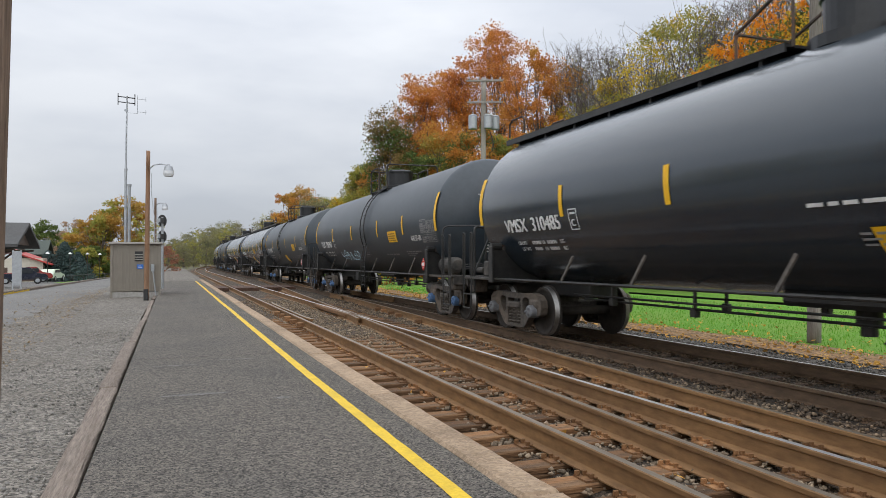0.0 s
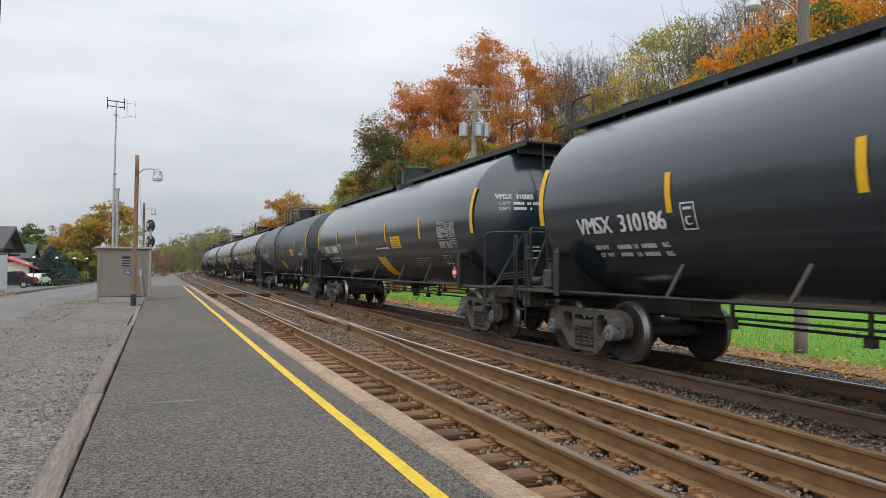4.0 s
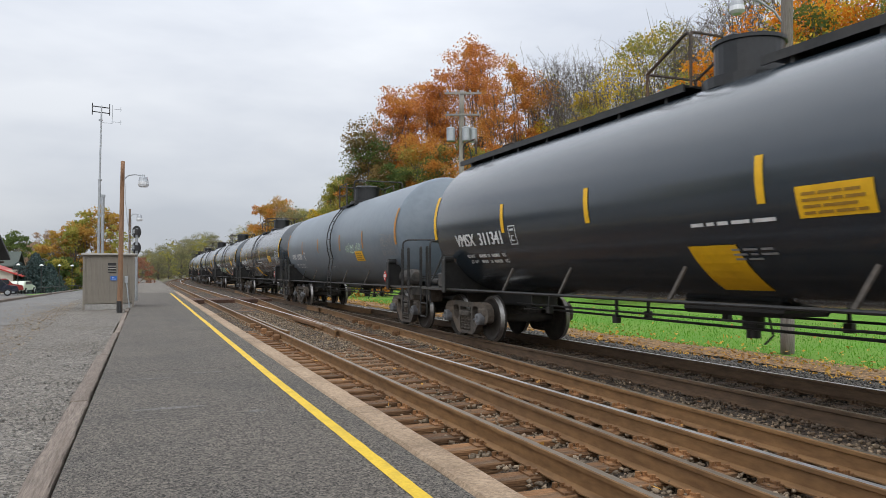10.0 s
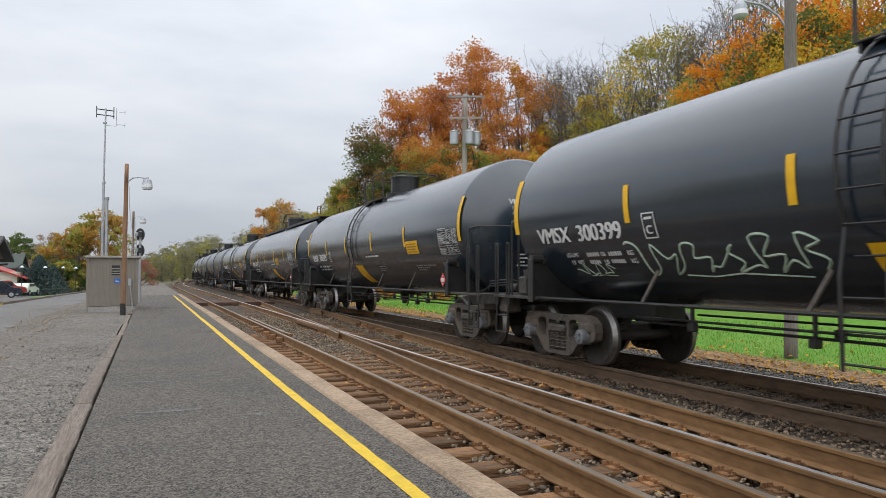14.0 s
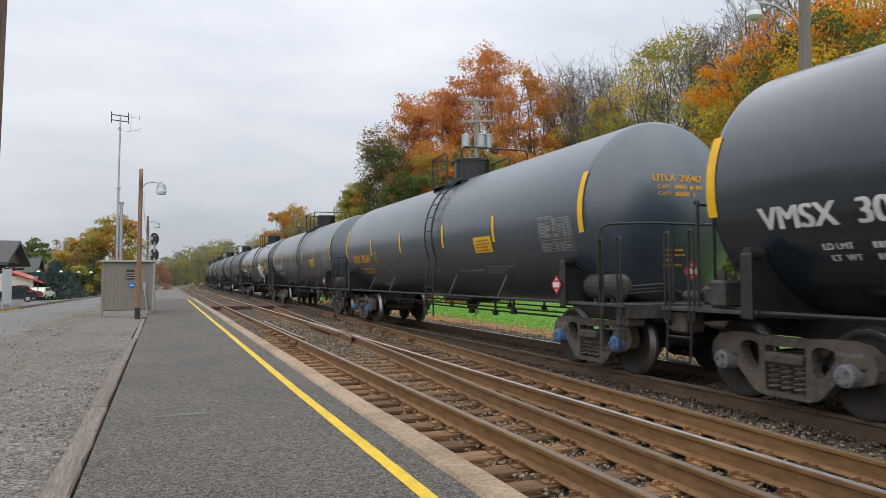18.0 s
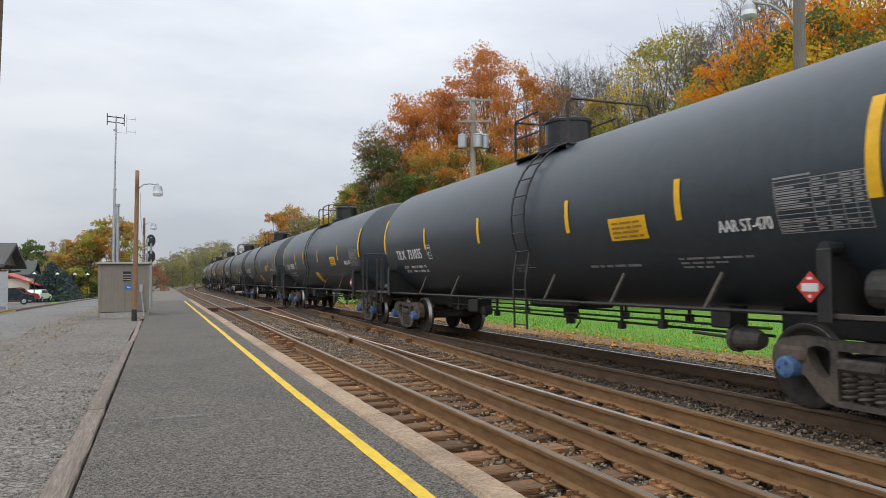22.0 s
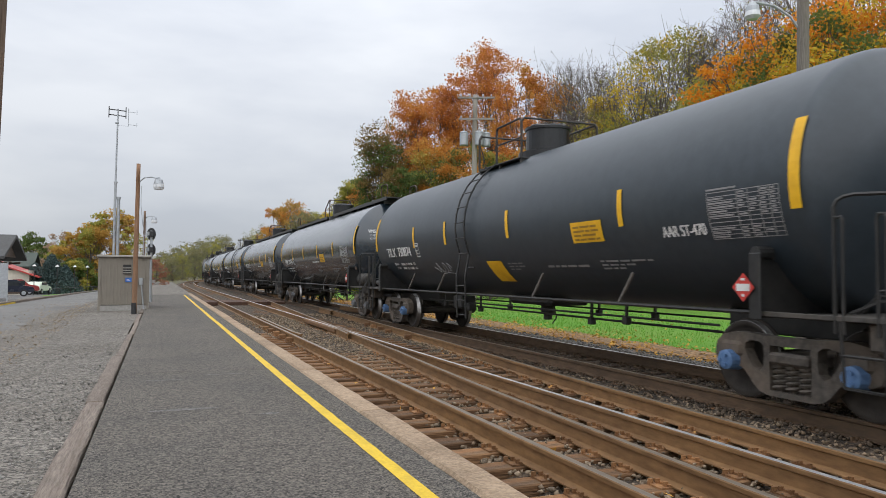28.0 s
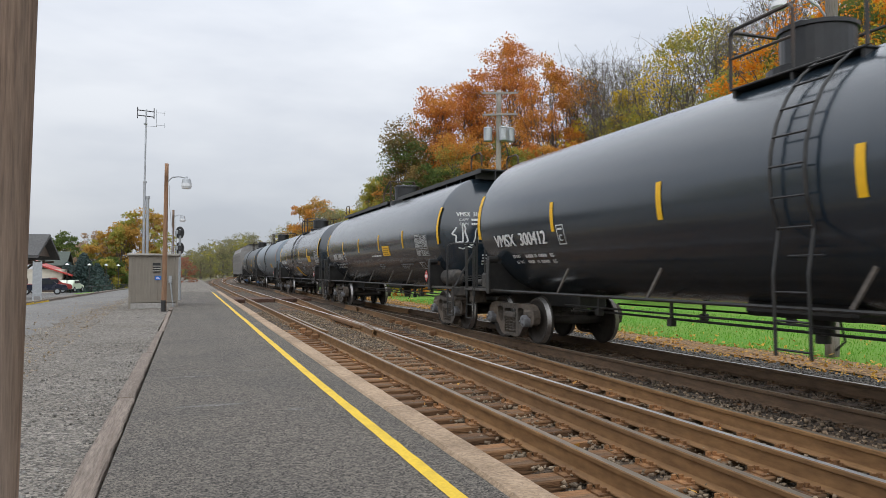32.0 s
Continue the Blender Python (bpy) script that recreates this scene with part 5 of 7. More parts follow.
                    yy = 8.34 - 0.18 * min(1.0, (z - 1.05) / 2.3)
                    pipe(bm, [(-0.15, s * yy, z), (0.29, s * yy, z)], 0.014, 5)
                return finish(bm, "end_ladder", M["frame"])
            part("end_ladder", shared(("endladder", s), end_ladder), None, car)
    else:
        def stiles():
            bm = bmesh.new()
            for y in (0.0, 0.46):
                pts = [(-0.86, y, top - 0.14)]
                for a in (58, 46, 34, 22, 10, 0, -10, -22):
                    pts.append((-(R + 0.09) * math.cos(radians(a)), y, TC + (R + 0.09) * math.sin(radians(a))))
                pts += [(-1.52, y, 1.4), (-1.50, y, 0.55)]
                pipe(bm, pts, 0.020)
            return finish(bm, "ladder", M["frame"])
        ld = part("ladder", shared("stiles", stiles), None, car, "steel side ladder up to the dome", at=pose(0, ladder_y, 0))
        zs = [(-1.50, 0.62), (-1.505, 0.92), (-1.51, 1.22)]
        for a in (-33, -21, -9, 3, 15, 27, 39, 51):
            zs.append((-(R + 0.10) * math.cos(radians(a)), TC + (R + 0.10) * math.sin(radians(a))))
        rung = shared("rung", lambda: finish(rod(bmesh.new(), (0, 0.0, 0), (0, 0.46, 0), 0.013, seg=6), "rung", M["frame"]))
        for x, z in zs:
            part("rung", rung, None, ld, at=pose(x, 0, z))


def under_gear(car, lay):
    def long_rail(sx):
        bm = bmesh.new()
        pipe(bm, [(sx * 1.38, -7.1, SILL_Z), (sx * 1.38, 7.1, SILL_Z)], 0.024, 8)
        return finish(bm, "side_handrail", M["frame"])
    for sx in (-1, 1):
        part("side_handrail", shared(("long", sx), lambda sx=sx: long_rail(sx)), None, car)
        for y in ((4.45, 2.55, 0.0, -2.5, -4.5) if lay in "WYZ" else (4.2, 1.65, -1.6, -4.2) if lay in "VX" else (4.75, 2.7, -1.4, -3.3, -5.2) if lay == "A" else (4.75, 2.7, -1.85, -4.35)):
            def strut(sx=sx):
                bm = bmesh.new()
                box(bm, -0.012, 0.012, -0.026, 0.026, 0, 0.48)
                return finish(bm, "handrail_strut", M["truck"])
            part("handrail_strut", shared(("strut", sx), strut), None, car, at=pose(sx * 1.38, y, SILL_Z, 0, -sx * 16, 0) @ pose(0, 0, 0, 22, 0, 0))

    def rods():
        bm = bmesh.new()
        for x in (-0.55, 0.62):
            pipe(bm, [(x, -5.4, 0.80), (x, 5.4, 0.80)], 0.018, 6)
        pipe(bm, [(1.30, -5.4, 0.86), (1.30, 5.4, 0.86)], 0.016, 6)
        pipe(bm, [(-0.40, -5.3, 0.70), (-0.40, 5.3, 0.72)], 0.020, 6)
        for y, x, z in ((-4.6, 0.62, 0.66), (-3.4, -0.55, 0.68), (-2.6, 0.62, 0.70), (-2.2, -0.40, 0.60), (-0.9, 0.62, 0.66), (1.1, 0.62, 0.70), (2.4, -0.40, 0.60), (2.9, 0.62, 0.62), (4.2, -0.55, 0.66)):
            box(bm, x - 0.02, x + 0.02, y - 0.02, y + 0.02, z, 1.0)
            box(bm, x - 0.05, x + 0.05, y - 0.06, y + 0.06, z, z + 0.12, 0.01)
        return finish(bm, "brake_rigging", M["frame"])
    part("brake_rigging", shared("rods", rods), None, car)

    def outlet():
        bm = bmesh.new()
        box(bm, -0.45, 0.45, -0.85, 0.85, 0.86, 1.06, 0.06)
        lathe(bm, [(0.55, 0.0), (0.55, 0.09), (0.66, 0.09), (0.68, 0.14), (0.90, 0.14), (0.92, 0.26), (1.0, 0.26)], "Z", 14)
        pipe(bm, [(0.0, -0.25, 0.85), (0.02, -0.3, 0.6), (0.0, -0.18, 0.48)], 0.015, 5)
        return finish(bm, "bottom_outlet", M["frame"])
    part("bottom_outlet", shared("outlet", outlet), None, car)

    def reservoir():
        bm = bmesh.new()
        lathe(bm, [(-0.42, 0.0), (-0.41, 0.12), (-0.36, 0.19), (0.36, 0.19), (0.41, 0.12), (0.42, 0.0)], "Y", 18, (-1.08, -7.55, 1.30))
        box(bm, -1.15, -0.95, -7.8, -7.74, 1.05, 1.2)
        box(bm, -1.15, -0.95, -7.36, -7.30, 1.05, 1.2)
        return finish(bm, "air_reservoir", M["deck"], False)
    if lay in "SYAB":
        part("air_reservoir", shared("reservoir", reservoir), None, car, "dusty grey air reservoir on the end platform")

    def cylinder():
        bm = bmesh.new()
        lathe(bm, [(-0.34, 0.0), (-0.33, 0.09), (-0.24, 0.13), (0.02, 0.14), (0.03, 0.17), (0.10, 0.17), (0.11, 0.10), (0.22, 0.06), (0.23, 0.0)], "Y", 16, (-0.62, -5.0, 0.66))
        rod(bm, (-0.62, -4.8, 0.66), (-0.60, -4.1, 0.68), 0.022, seg=6)
        return finish(bm, "brake_cylinder", M["deck"])
    if lay == "A":
        part("brake_cylinder", shared("cylinder", cylinder), None, car, "dark brake cylinder under the tank")
        part("cylinder_bracket", shared("cylbox", lambda: finish(box(bmesh.new(), -0.78, -0.45, -4.95, -4.62, 0.78, 1.06, 0.02), "cylinder_bracket", M["frame"])), None, car)

    if lay in "TA":
        part("valve_box", shared("valve_box", lambda: finish(box(box(bmesh.new(), -0.80, -0.42, 2.62, 3.12, 0.66, 0.96, 0.03), -0.72, -0.50, 2.40, 2.64, 0.62, 0.80, 0.03), "valve_box", M["frame"])), None, car, "black control valve under the tank")

    def valve():
        bm = bmesh.new()
        box(bm, -1.3, -1.0, 7.5, 7.75, 1.08, 1.40, 0.03)
        box(bm, -1.15, -0.8, 7.75, 8.05, 1.1, 1.32, 0.03)
        rod(bm, (-1.15, 8.0, 1.2), (-1.15, 8.3, 1.2), 0.07, seg=10)
        rod(bm, (-1.2, 7.62, 1.4), (-1.2, 7.62, 1.52), 0.05, seg=8)
        return finish(bm, "brake_valve", M["deck"])
    part("brake_valve", shared("valve", valve), None, car)


def bars(y_left, v_low, widths, h, gap, lift=0.009, space=0.05):
    """Rows of unreadable stencilling as plain bars on the near side of the tank, top row first."""
    bm = bmesh.new()
    v = v_low + (len(widths) - 1) * (h + gap)
    for row in widths:
        y = y_left
        for w in row:
            w, skip = (w, space) if w > 0 else (0, -w)
            if w:
                a = patch_on_tank(y - w, y, v, v + h, lift, n=1)
                me = bpy.data.meshes.new("tmp")
                a.to_mesh(me)
                a.free()
                bm.from_mesh(me)
                bpy.data.meshes.remove(me)
            y -= w + skip
        v -= h + gap
    return bm


def rects(list_, skew=0.0, lift=0.009):
    """Thin stencilled bars on the near side: left and right ends, bottom and top."""
    bm = bmesh.new()
    for y0, y1, v0, v1 in list_:
        n = 5 if v1 - v0 > 0.12 else 1
        rows = [[bm.verts.new(on_tank(y + skew * (v + 1.0), v, lift)) for y in (y1, y0)] for v in (v0 + (v1 - v0) * i / n for i in range(n + 1))]
        for (a, b), (c, d) in zip(rows, rows[1:]):
            bm.faces.new((a, b, d, c))
    return bm


def grid_table():
    """A ruled table with a heading, eleven lines and five columns of small entries."""
    rg = random.Random(4)
    out = [(0.0, -0.46, -0.03, -0.01)]
    cols, step = (0.0, 0.46, 0.62, 0.78, 0.92, 1.04), 0.049
    for i in range(12):
        v = -0.60 + step * i
        out.append((0.0, -1.04, v, v + 0.009))
        if i < 11:
            for k, (c, d) in enumerate(zip(cols, cols[1:])):
                if rg.random() < (0.95 if k == 0 else 0.8) and i not in (3, 4):
                    out.append((-c - 0.02, -(c + (d - c) * rg.uniform(0.55, 0.9)), v + 0.019, v + 0.039))
    for c in cols:
        out.append((-c, -c - 0.010, -0.60, -0.05))
    return rects(out)


LAYOUT = {
    # stripes, ladder, notice, emblem (None: not there), table, mark and small print along the car, in metres from its middle
    "T": dict(stripes=(7.42, 4.16, 2.06, -1.02, -4.5, -7.44), ladder=0.74, notice=-3.2, emblem=0.25, table=-6.2, mark=(6.45, 1.95), a=-0.65, b=-2.1, c=-3.7),
    "A": dict(stripes=(7.40, 4.17, 1.07, -2.29, -4.86, -7.46), ladder=-1.03, notice=-3.38, emblem=None, table=-6.34, mark=(6.45, 1.92), a=-0.1, b=-2.55, c=-4.6),
    "S": dict(stripes=(7.40, 4.36, 1.50, -1.64, -4.32, -7.42), ladder=-1.18, notice=-3.35, emblem=None, table=-6.1, mark=(6.55, 1.95), a=3.3, b=-2.1, c=-3.6),
    "B": dict(stripes=(7.40, 4.32, 1.50, -1.72, -4.40, -7.42), ladder=-0.80, notice=-3.40, emblem=None, table=-6.15, mark=(6.55, 1.95), a=3.3, b=-2.1, c=-3.6),
    "W": dict(stripes=(7.5, 4.32, 1.66, -1.52, -4.35, -7.5), ladder=0, notice=-1.95, emblem=-0.25, table=-5.55, mark=(6.45, 2.02), a=-0.9, b=-1.9, c=-3.5),
    "Z": dict(stripes=(7.5, 4.32, 1.66, -1.52, -4.35, -7.5), ladder=0, notice=-1.95, emblem=-1.05, table=-5.55, mark=(6.45, 2.02), a=-0.9, b=-1.9, c=-3.5),
    "Y": dict(stripes=(7.5, 4.20, 1.42, -1.54, -4.35, -7.5), ladder=0, notice=-1.95, emblem=None, table=-5.55, mark=(6.42, 2.02), a=-0.9, b=-1.9, c=-3.5),
    "V": dict(stripes=(7.5, 4.42, 1.75, -1.15, -4.05, -7.5), ladder=0.72, notice=-4.15, emblem=1.08, table=-6.32, mark=(6.82, 2.22), a=-1.3, b=-2.4, c=-4.4),
    "X": dict(stripes=(7.5, 4.24, 1.25, -1.8, -4.45, -7.5), ladder=-1.24, notice=-4.6, emblem=None, table=-5.95, mark=(6.75, 2.2), a=-2.3, b=-3.2, c=-4.3),
}


def markings(car, lay, key, letters):
    """Reflectors, panels and stencil bars shared by every car of a kind."""
    o = LAYOUT[lay]
    for i, y in enumerate(o["stripes"]):
        e = i in (0, 5)
        part("reflector_stripe", shared(("stripe", e, lay == "B"), lambda e=e: finish(patch_on_tank(-0.055 if not e else -0.07, 0.055 if not e else 0.07, -0.33, 0.18 if not e else 0.62, n=8), "reflector_stripe", M["stripe_worn" if lay == "B" else "stripe"])), None, car, at=pose(0, y, 0))
    lab = part("notice_panel", shared("notice", lambda: finish(patch_on_tank(-0.83, 0, -0.52, -0.20), "notice_panel", M["stripe"])), None, car, "yellow notice panel with small print", at=pose(0, o["notice"], TC, 0, -8 if lay == "B" else 0) @ pose(0, 0, -TC))
    part("small_print", shared("noticetext", lambda: finish(bars(-0.07, -0.485, [[0.16, 0.26, 0.16], [0.3, 0.12, 0.2], [0.2, 0.36], [0.13, 0.17, 0.2, 0.1]], 0.030, 0.034, 0.013, space=0.025), "small_print", M["notice_print"])), None, lab)
    big = lay in "WYVXZ"
    if o["emblem"] is not None:
        part("emblem", shared(("emblem", big), lambda: finish(patch_on_tank(-0.72 if not big else -0.82, -0.06, -1.28 if not big else -1.5, -0.76, skew=0.1), "emblem", M["stripe"])), None, car, "slanted yellow emblem patch", at=pose(0, o["emblem"], 0))
    dim = M["stencil_dim"]

    def block(tag, y, v, rows, h, gap, material, label=""):
        part("stencil_block", shared((tag, material.name), lambda: finish(bars(0, v, rows, h, gap), "stencil_block", material)), None, car, label, at=pose(0, y, 0))["kind"] = "stuff"
    digits = [0.038] * 6
    part("stencil_block", shared(("weights", letters.name), lambda: finish(bars(5.62, -0.91, [digits + [-0.22] + digits, digits[:5] + [-0.27] + digits], 0.066, 0.061, space=0.016), "stencil_block", letters)), None, car, "small stencilled weight data")["kind"] = "stuff"
    for tag, words in (("unit_words", (("LD LMT", 6.15, -0.78), ("LT  WT", 6.10, -0.91), ("LB", 5.24, -0.78), ("LB", 5.24, -0.91), ("KG", 4.62, -0.78), ("KG", 4.62, -0.91))), ("class_letter", (("C", 4.055, -0.50),))):
        def lettering(words=words, size=0.1 if tag == "unit_words" else 0.16):
            vs, fs = [], []
            for text, y, v in words:
                a, f = wrapped_text(text, y, v, size)
                fs += [tuple(i + len(vs) for i in p) for p in f]
                vs += a
            return raw("stencil_text", vs, fs, letters)
        part("stencil_text", shared((tag, letters.name), lettering), None, car)["kind"] = "stuff"
    block("beside", o["a"], -0.97, [[0.12, 0.2, 0.16], [0.2, 0.1, 0.22], [0.14, 0.2]], 0.028, 0.036, dim)
    if lay != "X":
        block("line", o["b"] if not big else -0.42, -0.93 if not big else -0.52, [[0.2, 0.12, 0.16, 0.26, 0.3]], 0.042, 0.04, letters if big else dim)
    if lay == "X":
        block("loading", -2.9, -0.80, [[0.3, 0.16, 0.3, 0.34], [0.12, 0.3, 0.2, 0.3, 0.14]], 0.045, 0.05, letters)
    block("tests", o["c"], -0.98, [[0.1, 0.3, 0.22, 0.3, 0.12], [0.16, 0.2, 0.1, 0.2], [0.2, 0.1, 0.14]], 0.03, 0.034, dim)
    part("class_box", shared(("class_box", letters.name), lambda: finish(rects([(0.0, -0.25, -0.565, -0.547), (0.0, -0.25, -0.238, -0.22), (0.0, -0.017, -0.565, -0.22), (-0.233, -0.25, -0.565, -0.22), (-0.05, -0.20, -0.31, -0.275)]), "class_box", letters)), None, car, "small stencilled box with a letter", at=pose(0, 4.12, 0))["kind"] = "stuff"
    part("data_table", shared(("table", big), lambda: finish(grid_table(), "data_table", M["stencil_mid"] if big else dim)), None, car, "white stencilled table of test dates", at=pose(0, o["table"], 0))["kind"] = "stuff"
    if big:
        part("outline_panel", shared("outline", lambda: finish(rects([(0.0, -0.44, -1.02, -1.002), (0.0, -0.44, -0.80, -0.782), (0.0, -0.018, -1.02, -0.782), (-0.422, -0.44, -1.02, -0.782), (-0.20, -0.215, -1.0, -0.80), (-0.06, -0.15, -0.86, -0.84)], 0.12), "outline_panel", M["stencil_mid"])), None, car, "small outlined lading panel", at=pose(0, o["table"] + 0.12, 0))["kind"] = "stuff"
    placard(car, pose(-1.525, -6.82, 1.32))
    placard(car, pose(0.22 if lay in "WYZ" else -0.28, -8.50, 1.52, 0, 0, 90))


def head_point(x, z, lift):
    """A place on the near head, x to the right and z above its middle."""
    return (x, -(head_y(math.hypot(x, z)) + lift), TC + z)


def head_place(walkway):
    """Where the mark stands on the near head: left end, height and width."""
    return (-1.05, 0.36, 0.74) if walkway else (-0.53, 0.43, 0.88)


def add_words(car, mark, letters, where, extra=(), walkway=False):
    """The reporting mark on the side and on the near head, and other readable words."""
    v, f = wrapped_text(mark.replace(" ", "  "), where[0], -0.53, 0.35, where[1])
    part("reporting_mark", raw("reporting_mark", v, f, letters), None, car, "stencilled reporting mark")
    hx, hz, hw = head_place(walkway)
    g, f = glyphs(mark.replace(" ", "  "), 0.155, hw)
    co = [head_point(hx + a[0], hz + a[1], 0.012) for a in g]
    co += [head_point(hx + a[0] + 0.008, hz + a[1], 0.015) for a in g]
    part("reporting_mark", raw("reporting_mark", co, f + [tuple(i + len(g) for i in p) for p in f], letters), None, car)
    for text, y, vv, size, width in extra:
        v, f = wrapped_text(text, y, vv, size, width)
        part("stencil_text", raw("stencil_text", v, f, letters), None, car)


def tank_car(kind, style, paint, letters, caps, label):
    car = thing("tank_car", pose(0, 0, 0), label, "tank car", "tank cars of the train")
    part("tank_shell", shared(("shell", paint), lambda: tank_shell(M[paint])), None, car)
    lay = LAY_OF.get(kind, kind)
    top_gear(car, style, LAYOUT[lay]["ladder"])
    under_gear(car, lay)
    for s in (-1, 1):
        car_end(car, s, style if style == "walk" or lay in "VX" else "low")
        make_truck(car, s * 6.93, caps)
    markings(car, lay, kind, M[letters])
    return car


def head_bars(walkway, letters):
    """Capacity lines on the near head: the readable word, and rows of small bars for the rest."""
    hx, hz, hw = head_place(walkway)
    vs, fs = [], []
    for k in (1, 2):
        g, f = glyphs("CAPY", 0.088)
        fs += [tuple(i + len(vs) for i in p) for p in f]
        vs += [head_point(hx + 0.06 + a[0], hz - 0.01 - 0.105 * k + a[1], 0.012) for a in g]
    rows = [(hx + 0.34, hz - 0.115, 0.058, (0.032,) * 5 + (-0.05,) + (0.035,) * 2 + (-0.03,) + (0.035,) * 3), (hx + 0.34, hz - 0.22, 0.058, (0.032,) * 6 + (-0.07, 0.03))]
    lx = hx + (0.62 if walkway else 0.22)
    rows += [(lx, -0.62 - 0.075 * i, 0.032, ws) for i, ws in enumerate(((0.12, 0.05, 0.1), (0.05, 0.04, 0.16, 0.06), (0.1, 0.04), (0.06, 0.1, 0.08, 0.05)))]
    for x, z, h, ws in rows:
        for w in ws:
            if w > 0:
                fs.append(tuple(range(len(vs), len(vs) + 4)))
                vs += [head_point(px, pz, 0.010) for px, pz in ((x, z), (x + w, z), (x + w, z + h), (x, z + h))]
                x += 0.012
            x += abs(w)
    return raw("capacity_stencil", vs, fs, letters)


def hopper_car():
    """The last vehicle: a grey covered hopper."""
    car = thing("hopper_car", pose(0, 0, 0), "grey covered hopper car at the tail of the train", "hopper car")
    bm = bmesh.new()
    sec = [(-1.5, 1.15), (-1.55, 3.6), (-1.35, 4.25), (-0.7, 4.55), (0.7, 4.55), (1.35, 4.25), (1.55, 3.6), (1.5, 1.15)]
    a = [bm.verts.new((x, -7.6, z)) for x, z in sec]
    b = [bm.verts.new((x, 7.6, z)) for x, z in sec]
    for i in range(8):
        bm.faces.new((a[i], a[(i + 1) % 8], b[(i + 1) % 8], b[i]))
    bm.faces.new(a[::-1])
    bm.faces.new(b)
    bmesh.ops.recalc_face_normals(bm, faces=bm.faces)
    part("hopper_body", bm, M["hopper"], car)
    rib = finish(box(bmesh.new(), -1.64, -1.52, -0.05, 0.05, 1.1, 3.7, 0.01), "side_rib", M["hopper"])
    for i in range(11):
        part("side_rib", rib, None, car, at=pose(0, -7.2 + 1.44 * i, 0))
    bm = bmesh.new()
    for y in (-4.8, 0, 4.8):
        lathe(bm, [(1.2, 1.4), (0.5, 0.4), (0.45, 0.0)], "Z", 4, (0, y, 0))
    part("discharge_gate", bm, M["hopper"], car)
    bm = bmesh.new()
    box(bm, -0.6, 0.6, -7.9, 7.9, 4.62, 4.68)
    part("running_board", bm, M["frame"], car)
    for s in (-1, 1):
        car_end(car, s, "walk")
        make_truck(car, s * 6.93, "cap_grey")
    return car


# style, paint, lettering, bearing caps
LAY_OF = {"U": "S", "C": "T"}
KINDS = {
    "T": ("ladder", "tank_matte", "stencil", "cap_blue", "dull black tank car with a side ladder and yellow reflectors"),
    "W": ("walk", "tank_black", "stencil", "cap_grey", "satin black tank car with a full-length running board on top"),
    "V": ("ladder", "tank_black", "stencil", "cap_grey", "glossy black tank car with a side ladder and yellow reflectors"),
    "A": ("ladder", "tank_matte", "stencil", "cap_blue", "dull black tank car with its side ladder off centre"),
    "Z": ("walk", "tank_black", "stencil", "cap_grey", "satin black tank car with a running board and a yellow emblem"),
    "X": ("ladder", "tank_black", "stencil", "cap_grey", "glossy black tank car with its side ladder off centre"),
    "Y": ("walk", "tank_black", "stencil", "cap_grey", "satin black tank car with a running board and no emblem"),
    "B": ("ladder", "tank_blue", "stencil", "cap_grey", "blue-grey tank car with a side ladder and faded marks"),
    "U": ("ladder", "tank_slate", "stencil_orange", "cap_blue", "slate grey tank car with orange lettering"),
    "S": ("ladder", "tank_slate", "stencil", "cap_grey", "slate grey tank car with white lettering"),
    "C": ("ladder", "tank_dusty", "stencil", "cap_grey", "brown-dusted black tank car with white lettering"),
}
# kind, reporting mark, and how far the car sits from its even place in the train
CONSIST = [("Z", "VMSX 310485", 0.00), ("A", "TILX 730969", 0.00), ("T", "TILX 730955", 0.02), ("W", "VMSX 310186", -0.20), ("W", "VMSX 310085", 0.00), ("T", "TILX 730654", -0.1), ("W", "VMSX 310271", 0.03),
           ("W", "VMSX 310599", 0.00), ("W", "VMSX 311341", 0.00), ("B", "VMSX 312289", 0.00), ("V", "VMSX 300289", -0.18), ("V", "VMSX 300399", 0.18), ("V", "VMSX 300329", 0.00), ("W", "VMSX 311357", 0.05),
           ("V", "VMSX 300192", 0.03), ("U", "UTLX 205467", 0.05), ("S", "TILX 192409", 0.00), ("X", "VMSX 300218", -0.2), ("A", "TILX 731035", -0.04), ("T", "TILX 730935", 0.05), ("T", "TILX 730933", 0.15),
           ("T", "TILX 730710", 0.00), ("C", "CTCX 733035", -0.26), ("T", "TILX 730874", 0.03), ("Y", "VMSX 311154", -0.07), ("Y", "VMSX 311574", 0.02), ("X", "VMSX 300412", -0.05), ("Y", "VMSX 310412", 0.00),
           ("V", "VMSX 300268", 0.00), ("B", "TILX 300518", 0.00), ("T", "TILX 730881", 0.00)]
# sprayed tags: car, far end, height round the shell, width, height, letters, paint
TAGS = [("VMSX 300399", 4.7, -1.08, 3.3, 0.48, 6, "tag_green"), ("VMSX 300399", -3.7, -1.08, 1.5, 0.34, 5, "stencil"), ("VMSX 300399", 6.2, -1.12, 1.2, 0.20, 4, "tag_green"), ("VMSX 300399", 0.2, -1.0, 1.1, 0.25, 4, "tag_green"),
        ("TILX 730969", 3.6, -1.08, 3.0, 0.36, 8, "tag_blue"), ("VMSX 300218", -2.6, -0.98, 1.75, 0.85, 5, "stencil"),
        ("TILX 730874", 3.4, -1.02, 1.3, 0.25, 4, "stencil_dim"), ("VMSX 312289", -2.3, -0.40, 1.9, 0.24, 8, "tag_green")]
FIRST, PITCH = 13.28 - 7.42, 17.696      # the first car's middle at 0 s, and the cars' spacing


